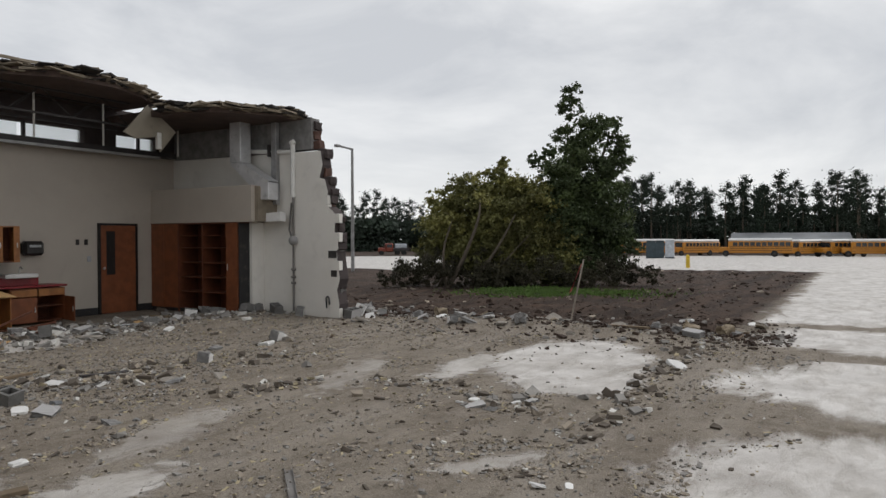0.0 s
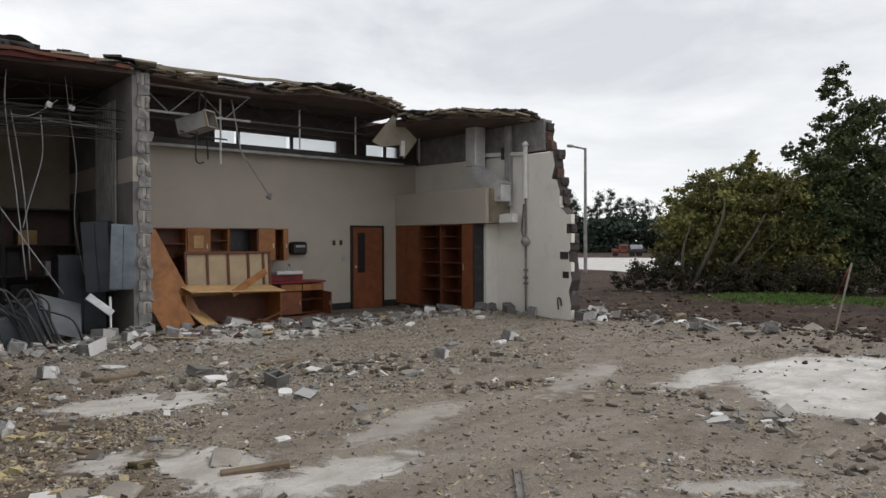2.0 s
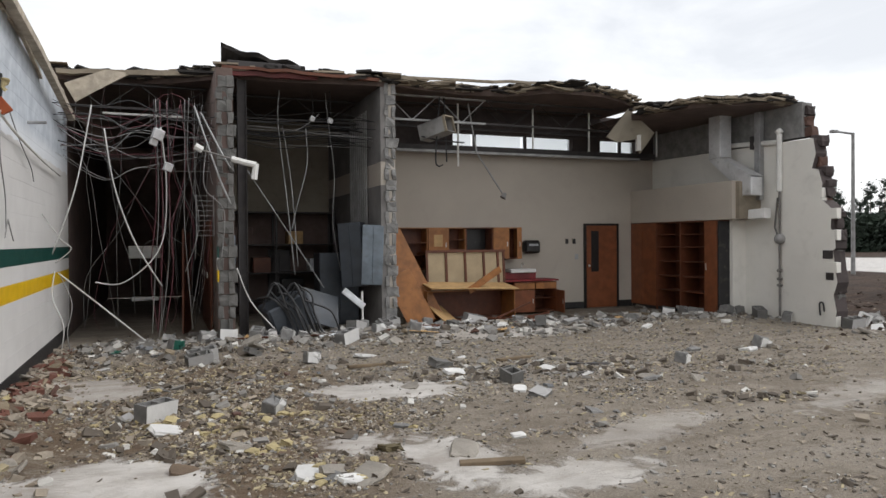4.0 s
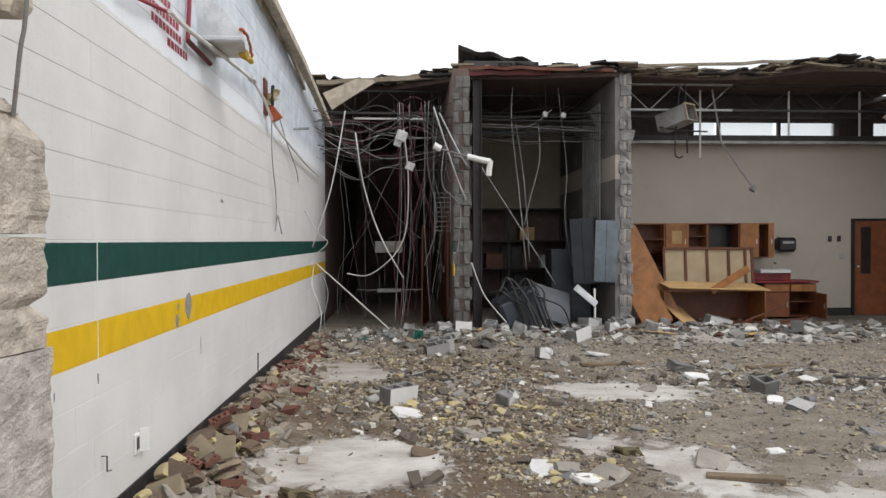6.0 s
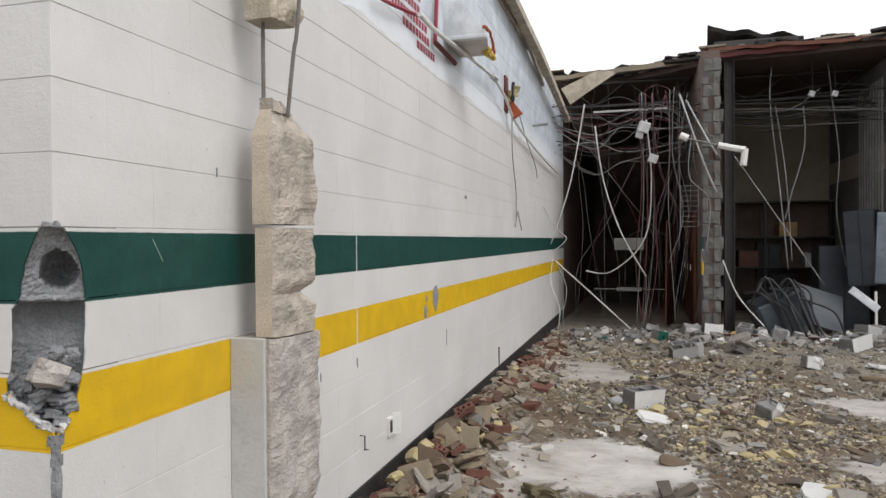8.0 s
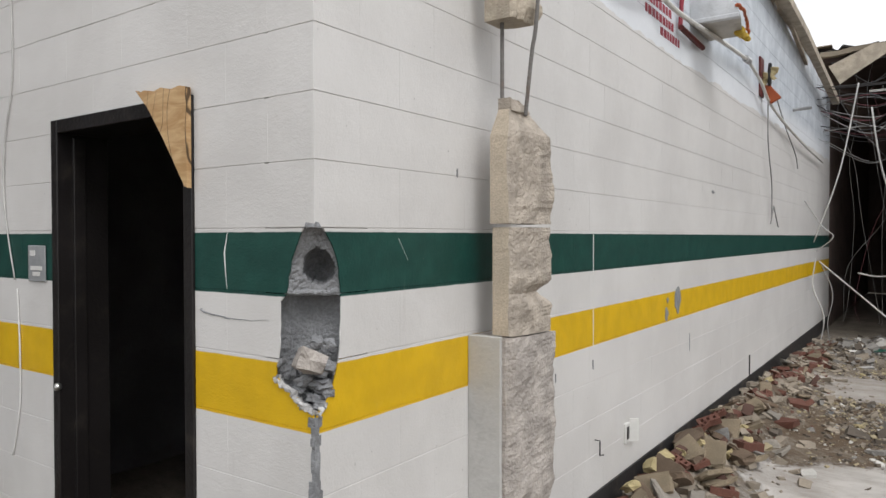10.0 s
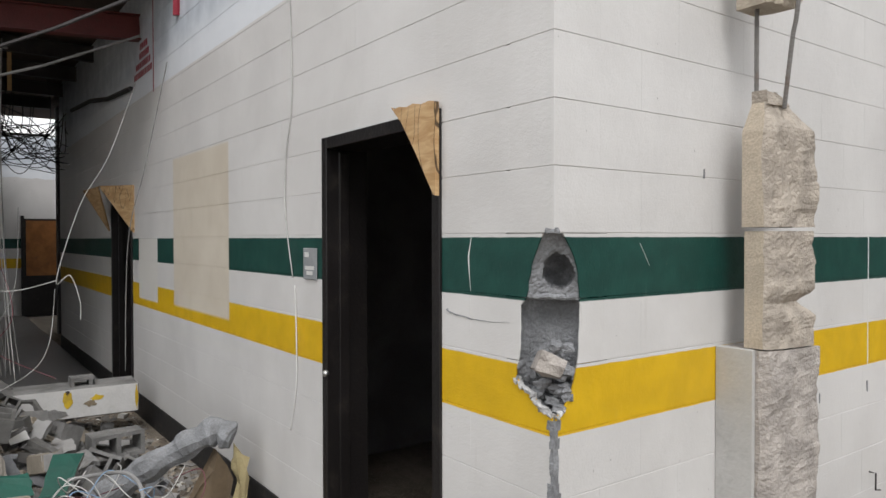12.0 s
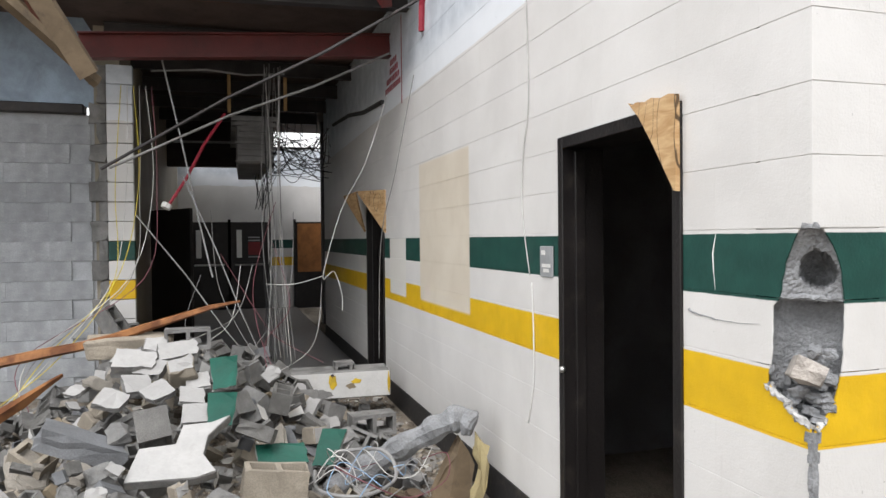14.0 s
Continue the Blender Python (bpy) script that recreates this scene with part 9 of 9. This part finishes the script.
for x, y, z, rx, ry, rz, kd, p in ((-2.88, -1.57, 0.80, 4, 32, 3, "green shell", 0), (-2.60, -1.59, 0.64, -3, 30, -3, "green shell", 0), (-2.54, -1.25, 0.38, 40, 0, 96, "green shell", 0), (-2.86, -0.95, 0.29, 0, 38, 332, "green shell", 0), (1.0, 9.6, 0.0, 4, 0, 20, "green shell", 0),
                                   (-3.30, -2.12, 0.80, 30, 8, 92, "shard", 0), (-3.50, -2.02, 0.84, -52, 6, 86, "dusty half", 0), (-3.42, -1.86, 0.83, 28, -4, 100, "shard", 0), (-3.10, -1.82, 0.76, -55, -8, 98, "dusty half", 1), (-3.25, -2.01, 0.78, 26, 6, 70, "shard", 5), (-3.05, -2.08, 0.72, 30, 4, 110, "shard", 5),
                                   (-2.90, -2.20, 0.68, 24, 18, 80, "shell", 1), (-3.13, -1.73, 0.72, 26, -6, 92, "shell", 3), (-2.89, -1.76, 0.68, 24, 10, 96, "shell", 3), (-2.68, -1.73, 0.62, 30, 0, 88, "shell", 3), (-2.95, -1.95, 0.70, 20, 20, 40, "shell", 1), (-3.6, -2.2, 0.82, 24, 0, 70, "shell", 1), (-2.55, -2.12, 0.58, 30, 24, 20, "lump", 1), (-2.35, -2.28, 0.45, 20, 20, 60, "lump", 0), (-2.15, -2.1, 0.40, 10, 30, 120, "lump", 4),
                                   (-2.16, -1.33, 0.28, 0, 8, 92, "tan block", 0), (-2.54, -1.41, 0.50, -20, 20, 75, "shard", 2), (-2.42, -1.92, 0.52, 8, -34, 4, "grey block", 1),
                                   (-2.50, -2.30, 0.50, 6, 24, 96, "dark slab", 0), (-3.0, -2.45, 0.50, 20, 14, 50, "tan lump", 0), (-2.9, -2.6, 0.45, 10, 24, 10, "lump", 1), (-2.2, -2.5, 0.30, 10, 4, 70, "tan lump", 1), (-1.95, -2.35, 0.25, 10, 10, 30, "slab", 0), (-2.73, -2.70, 0.36, 30, 10, 40, "shard", 2), (-2.69, -2.55, 0.36, 20, 30, 70, "cut block", 4), (-4.50, -1.86, 0.84, 90, 0, 92, "grey block", 0), (-4.6, -1.95, 0.55, 10, 8, 60, "grey block", 0), (-4.5, -2.2, 0.56, 6, 4, 10, "cut block", 0), (-3.85, -0.51, 0.20, 90, 0, 96, "grey block", 0), (-3.39, -0.60, 0.14, 60, 20, 60, "cut block", 0), (-3.16, -0.80, 0.20, 10, 20, 20, "half block", 1),
                                   (-4.82, -0.50, 0.45, 90, 0, 90, "cut block", 1), (-6.2, -2.5, 0.6, 0, 60, 20, "cut block", 0), (-6.1, -2.7, 0.75, 10, 55, 70, "grey block", 0), (-2.3, -2.15, 0.36, 10, 10, 30, "half block", 1), (-1.9, -1.6, 0.30, 12, 20, 60, "half block", 1), (-1.85, -2.0, 0.28, 8, 14, 110, "cut block", 3)):
    ob = drop(kd, x, y, rz, 0, 0, 0.80 if "shell" in kd else 0.72 if kd in ("cut block", "dusty half", "half block") else 0.86, p, rx, ry)
    ob.location.z = max(z, ground_z(x, y))
long = empty("fallen_lintel", (-3.9, -2.3, 0.8))
tagged(long, "dusty tan lintel lying on top of the heap", "lintel")
bm = bbox(-0.10, -0.32, -0.07, 0.10, 0.30, 0.08, 0.012)
bmesh.ops.subdivide_edges(bm, edges=bm.edges[:], cuts=3, use_grid_fill=True)
roughen(bm, 0.022, 9)
part("body", bm, M["block_tan"], long)
long.matrix_basis = pose(-4.45, -2.28, 0.80, 0, 8, 4)
n = Nodes("split_timber")
p = n.local()
g = n.noise(p, 6.0, 5.0, 0.6, 0.6, (0.15, 1.0, 1.0))
M["timber_red"] = n.finish(n.mix(n.ramp(g, 0.3, 0.7), (0.13, 0.045, 0.018), (0.36, 0.16, 0.06)), 0.6, 0.0, g, 0.006)
bm = bmesh.new()
a, b = Vector((-4.2, -3.6, 0.62)), Vector((-4.6, -1.45, 1.10))
tube(bm, [a.lerp(b, k / 9) + Vector((0, 0, 0.02 * math.sin(k))) for k in range(10)], [0.040, 0.043, 0.038, 0.042, 0.037, 0.040, 0.035, 0.03, 0.024, 0.010], 5)
roughen(bm, 0.012, 7)
tagged(obj("split_timber", bm, M["timber_red"]), "long splintered reddish timber lying over the heap", "timber")
bm = bmesh.new()
a, b = Vector((-2.2, -3.4, 0.25)), Vector((-4.3, -2.75, 0.62))
tube(bm, [a.lerp(b, k / 9) for k in range(10)], [0.042] * 8 + [0.03, 0.015], 4)
roughen(bm, 0.012, 7)
tagged(obj("split_timber", bm, M["timber_red"]), "splintered timber sticking out of the heap", "timber")
# insulated pipe leaning at the wall
pi = empty("insulated_pipe", (0, 0, 0))
tagged(pi, "grey insulated pipe broken open, yellow foam inside", "pipe")
bm = bmesh.new()
line = smooth_line([(-2.80, -0.95, 0.06), (-2.66, -0.68, 0.26), (-2.52, -0.42, 0.44), (-2.42, -0.25, 0.54), (-2.36, -0.16, 0.50)], 7)
tube(bm, line, [0.075 + 0.012 * math.sin(i * 1.3) for i in range(len(line))], 10)
roughen(bm, 0.022, 9)
part("jacket", bm, M["grout"], pi, "grey canvas jacket")
bm = bmesh.new()
prism(bm, [(-0.20, 0.05), (-0.13, 0.04), (-0.09, 0.22), (-0.10, 0.40), (-0.15, 0.46), (-0.17, 0.38), (-0.13, 0.24)], "x", -2.36, -2.30)
bmesh.ops.subdivide_edges(bm, edges=bm.edges[:], cuts=2, use_grid_fill=True)
roughen(bm, 0.03, 14)
part("foam_edge", bm, M["foam"], pi, "yellow foam edge")
bm = bmesh.new()
prism(bm, [(-0.46, 0.0), (-0.18, 0.0), (-0.15, 0.26), (-0.22, 0.42), (-0.32, 0.26)], "x", -2.50, -2.40)
bmesh.ops.subdivide_edges(bm, edges=bm.edges[:], cuts=1, use_grid_fill=True)
roughen(bm, 0.03, 10)
part("inner_board", bm, M["timber_dirty"], pi, "dark brown board inside")
for k in range(22):
    drop(("foam", "shell", "tan lump")[k % 3], rr.uniform(-2.4, -1.5), rr.uniform(-0.75, -0.12), None, 25, 0.03, rr.uniform(0.5, 0.9))
for k in range(9):
    drop("lump", rr.uniform(-2.6, -1.5), rr.uniform(-1.0, -0.15), None, 25, 0.0, rr.uniform(0.6, 1.0))
for k in range(9):
    cx, cy = -2.25 + rr.uniform(-0.35, 0.35), -0.85 + rr.uniform(-0.3, 0.3)
    pts = []
    a0, rad = rr.uniform(0, 6.28), rr.uniform(0.10, 0.32)
    for j in range(8):
        a = a0 + j * 0.75
        pts.append((cx + math.cos(a) * rad * rr.uniform(0.8, 1.2), cy + math.sin(a) * rad * rr.uniform(0.8, 1.2), 0.30 + 0.07 * math.sin(j * 1.7 + k) + 0.05))
    cable("loose_wire", pts, 0.003, ("wire_white", "wire_blue", "wire_grey", "wire_white", "wire_red")[k % 5], "loose coil of thin wire on the rubble", "wire", 5, "loose wires")
bm = bmesh.new()
tube(bm, smooth_line([(-2.6, -0.95, 0.36), (-2.35, -0.72, 0.42), (-2.1, -0.70, 0.34), (-2.0, -0.9, 0.30), (-2.15, -1.1, 0.30), (-2.35, -1.1, 0.34)], 6), 0.010, 7)
tagged(obj("flex_conduit", bm, M["wire_grey"]), "loop of grey flexible conduit on the rubble", "conduit")


# fine gravel and crumbs as joined stuff
def crumbs(name, count, where, size, material, label, seed, flat=0.6, long=1.0):
    rg = np.random.RandomState(seed)
    base = np.array([(x, y, z) for x in (-1, 1) for y in (-1, 1) for z in (-1, 1)], float)
    quads = np.array([(0, 1, 3, 2), (4, 6, 7, 5), (0, 4, 5, 1), (2, 3, 7, 6), (0, 2, 6, 4), (1, 5, 7, 3)])
    vs, fs = [], []
    rnd = random.Random(seed)
    made = 0
    while made < count:
        x, y = where(rnd)
        s = size * (0.35 + 1.6 * rnd.random() ** 5)
        sc = np.array([s * long * rnd.uniform(0.6, 1.5), s * rnd.uniform(0.5, 1.1), s * flat * rnd.uniform(0.5, 1.1)])
        jit = 1 + rg.uniform(-0.45, 0.15, (8, 3))
        rot = np.array(Euler((rnd.uniform(-0.5, 0.5), rnd.uniform(-0.5, 0.5), rnd.uniform(0, 6.28))).to_matrix())
        pts = (base * jit * sc) @ rot.T + np.array([x, y, ground_z(x, y) + sc[2] * 0.55])
        vs.append(pts)
        fs.append(quads + made * 8)
        made += 1
    me = bpy.data.meshes.new(name)
    me.from_pydata(np.concatenate(vs).tolist(), [], np.concatenate(fs).tolist())
    me.materials.append(material)
    return tagged(new(name, me), label, "gravel", "", "stuff")


M["crumb_tan"] = surface("tan_crumbs", (0.34, 0.29, 0.23), 0.92, dirty=0.3, grain=120, per="island")
M["crumb_grey"] = surface("grey_crumbs", (0.27, 0.255, 0.235), 0.92, dirty=0.3, grain=120, per="island")
M["crumb_dark"] = surface("dark_crumbs", (0.125, 0.103, 0.082), 0.92, dirty=0.3, grain=120, per="island")
M["earth_clod"] = surface("brown_earth_clods", (0.056, 0.036, 0.026), 0.95, dirty=0.3, per="island")
M["crumb_yellow"] = surface("yellow_crumbs", (0.43, 0.365, 0.235), 0.92, dirty=0.3, grain=120, per="island")
M["crumb_white"] = surface("white_crumbs", (0.62, 0.60, 0.56), 0.85, dirty=0.2, grain=120, per="island")


def bare(x, y):
    """How much of a place is swept light slab, 0 to 1."""
    best = 0
    for cx, cy, rx, ry, turn, strength, square in PALE:
        ca, sa = math.cos(radians(turn)), math.sin(radians(turn))
        ox, oy = x - cx, y - cy
        best = max(best, 1 - math.hypot((ox * ca + oy * sa) / rx, (oy * ca - ox * sa) / ry))
    return best


def slab_spot(rnd):
    while True:
        x, y = rnd.uniform(0.05, 14.5), rnd.uniform(-1.5, 11.3)
        keep = 0.16 + 2.0 * max(0.0, noise.noise(Vector((x * 0.7, y * 1.5, 4.0))) - 0.06 + 0.35 * noise.noise(Vector((x * 2.6, y * 3.0, 1.0))))
        keep += 0.5 * math.exp(-((y - 10.0) / 0.9) ** 2) + 0.7 * math.exp(-((x - 6.2) / 2.2) ** 2 - ((y - 6.3) / 1.1) ** 2) + 0.2 * math.exp(-((x - 2.2) / 1.2) ** 2 - ((y - 5.6) / 2.2) ** 2)
        if bare(x, y) > 0.15:
            keep *= 0.06
        if x > 7.0 and y < 4.5:
            keep *= 0.4
        if x < 3.6 and 3.0 < y < 9.2:
            keep *= 0.35
        if rnd.random() < keep * 0.7:
            return x, y


ROWS = ((7.0, 4.1), (8.2, 3.5), (8.5, 2.3), (8.2, 1.2), (7.3, 0.2), (7.8, 0.1), (9.7, 0.3), (11.1, 0.2), (13.6, 0.1))


def row_gap(x, y):
    """Distance to the rows of rubble that a machine pushed up."""
    best = 9.0
    for (ax, ay), (bx, by) in zip(ROWS, ROWS[1:]):
        k = ((x - ax) * (bx - ax) + (y - ay) * (by - ay)) / ((bx - ax) ** 2 + (by - ay) ** 2)
        k = min(1.0, max(0.0, k))
        best = min(best, math.hypot(x - ax - k * (bx - ax), y - ay - k * (by - ay)))
    return best


def band_spot(rnd):
    """Coarse pieces lie in windrows."""
    while True:
        x, y = rnd.uniform(0.05, 14.5), rnd.uniform(-1.5, 11.3)
        keep = math.exp(-((y - 10.1) / 0.7) ** 2) + 0.9 * math.exp(-((x - 6.2) / 2.3) ** 2 - ((y - 6.1 + 0.12 * x - 0.7) / 0.7) ** 2) + 0.7 * math.exp(-((x - 2.0) / 1.1) ** 2 - ((y - 6.0) / 2.4) ** 2)
        keep += 0.9 * math.exp(-(row_gap(x, y) / 0.22) ** 2) + 0.02
        if bare(x, y) > 0.15:
            keep *= 0.1
        if rnd.random() < keep:
            return x, y


def litter_spot(rnd):
    while True:
        if rnd.random() < 0.85:
            cx, cy, r = rnd.choice(CLUMPS)
            x, y = rnd.gauss(cx, r * 1.25), rnd.gauss(cy, r * 1.1)
        else:
            x, y = rnd.gauss(2.1, 0.9), rnd.gauss(5.4, 1.8)
        if x > 0.1 and bare(x, y) < 0.1 + rnd.random() * 0.15:
            return x, y


def wall_spot(rnd):
    return abs(rnd.gauss(0, 0.28)) + 0.03, rnd.uniform(1.2, 10.5)


def ridge_spot(rnd):
    y = rnd.uniform(-1.0, 8.0)
    return rnd.gauss(14.5 + 0.06 * (y - 3), 0.45 if rnd.random() < 0.6 else 1.2), y


def heap_spot(rnd):
    while True:
        x, y = rnd.uniform(-6.4, -0.5), rnd.uniform(-4.9, -0.05)
        if heap_edge(x, y) < rnd.uniform(0.7, 1.08):
            return x, y


def wing_spot(rnd):
    return rnd.uniform(0.3, 13.2), min(rnd.gauss(10.2, 0.6), 12.6)


crumbs("grey_gravel", 30000, slab_spot, 0.0108, M["crumb_grey"], "grey concrete gravel strewn over the slab", 1)
crumbs("tan_gravel", 32000, slab_spot, 0.0108, M["crumb_tan"], "tan masonry crumbs strewn over the slab", 2)
crumbs("dark_gravel", 13000, slab_spot, 0.0108, M["crumb_dark"], "dark clods strewn over the slab", 3)
crumbs("tan_splinters", 14000, slab_spot, 0.011, M["crumb_yellow"], "pale flat splinters strewn over the slab", 22, 0.3, 1.8)
crumbs("dark_splinters", 5000, slab_spot, 0.0125, M["crumb_dark"], "dark flat splinters strewn over the slab", 23, 0.35, 2.0)
crumbs("white_flakes", 1800, slab_spot, 0.011, M["crumb_white"], "white paint flakes strewn over the slab", 24, 0.3, 1.4)
crumbs("row_clods", 1600, band_spot, 0.030, M["crumb_dark"], "dark broken clods heaped in rows on the slab", 25, 0.7, 1.5)
crumbs("coarse_rubble", 1700, band_spot, 0.034, M["crumb_grey"], "coarse grey rubble strewn over the slab", 4)
crumbs("coarse_tan", 1500, band_spot, 0.026, M["crumb_tan"], "coarse tan masonry bits heaped in rows", 33)
crumbs("coarse_pale", 700, band_spot, 0.022, M["crumb_yellow"], "coarse pale masonry bits heaped in rows", 34)
crumbs("coarse_clods", 1400, band_spot, 0.034, M["crumb_dark"], "coarse dark clods strewn over the slab", 5)
crumbs("white_chips", 900, band_spot, 0.026, M["crumb_white"], "white paint and block chips on the slab", 6)
crumbs("yellow_litter", 4500, litter_spot, 0.0125, M["crumb_yellow"], "yellow insulation crumbs on the slab", 7)
crumbs("tan_litter", 6000, litter_spot, 0.0125, M["crumb_tan"], "tan broken crumbs on the slab", 8)
crumbs("dark_litter", 3500, litter_spot, 0.014, M["crumb_dark"], "dark brown crumbs on the slab", 31)
crumbs("white_litter", 500, litter_spot, 0.015, M["crumb_white"], "white chips among the litter on the slab", 32)
crumbs("wall_litter", 2200, wall_spot, 0.030, M["crumb_tan"], "broken crumbs along the wall foot", 9)
crumbs("brick_litter", 260, wall_spot, 0.045, M["red_brick"], "red brick crumbs along the wall foot", 10)
crumbs("ridge_clods", 3600, ridge_spot, 0.030, M["earth_clod"], "dark clods along the edge of the slab", 11)
crumbs("ridge_rubble", 600, ridge_spot, 0.035, M["crumb_grey"], "grey rubble along the edge of the slab", 12)
crumbs("heap_rubble", 9000, heap_spot, 0.027, M["crumb_grey"], "small grey rubble of the corridor heap", 13)
crumbs("heap_dirt", 4000, heap_spot, 0.024, M["crumb_dark"], "brown dirt between the rubble of the heap", 21)
crumbs("heap_chips", 1600, heap_spot, 0.024, M["crumb_white"], "small white chips of the corridor heap", 20)
crumbs("heap_crumbs", 3500, heap_spot, 0.028, M["crumb_tan"], "small tan rubble of the corridor heap", 14)
crumbs("wing_rubble", 2600, wing_spot, 0.050, M["crumb_grey"], "small grey rubble before the ruined rooms", 15)
crumbs("wing_chips", 600, wing_spot, 0.050, M["crumb_white"], "white chips before the ruined rooms", 16)
crumbs("wing_clods", 1000, wing_spot, 0.050, M["crumb_dark"], "dark clods before the ruined rooms", 17)


def field_spot(rnd):
    x = 14.8 + 26 * rnd.random() ** 1.6
    return x, rnd.uniform(0.1, 14.0)


crumbs("field_clods", 2400, field_spot, 0.045, M["earth_clod"], "wet brown clods on the bare earth", 18, 0.45)
crumbs("field_litter", 260, field_spot, 0.06, M["crumb_tan"], "pale scraps on the bare earth", 19, 0.35)
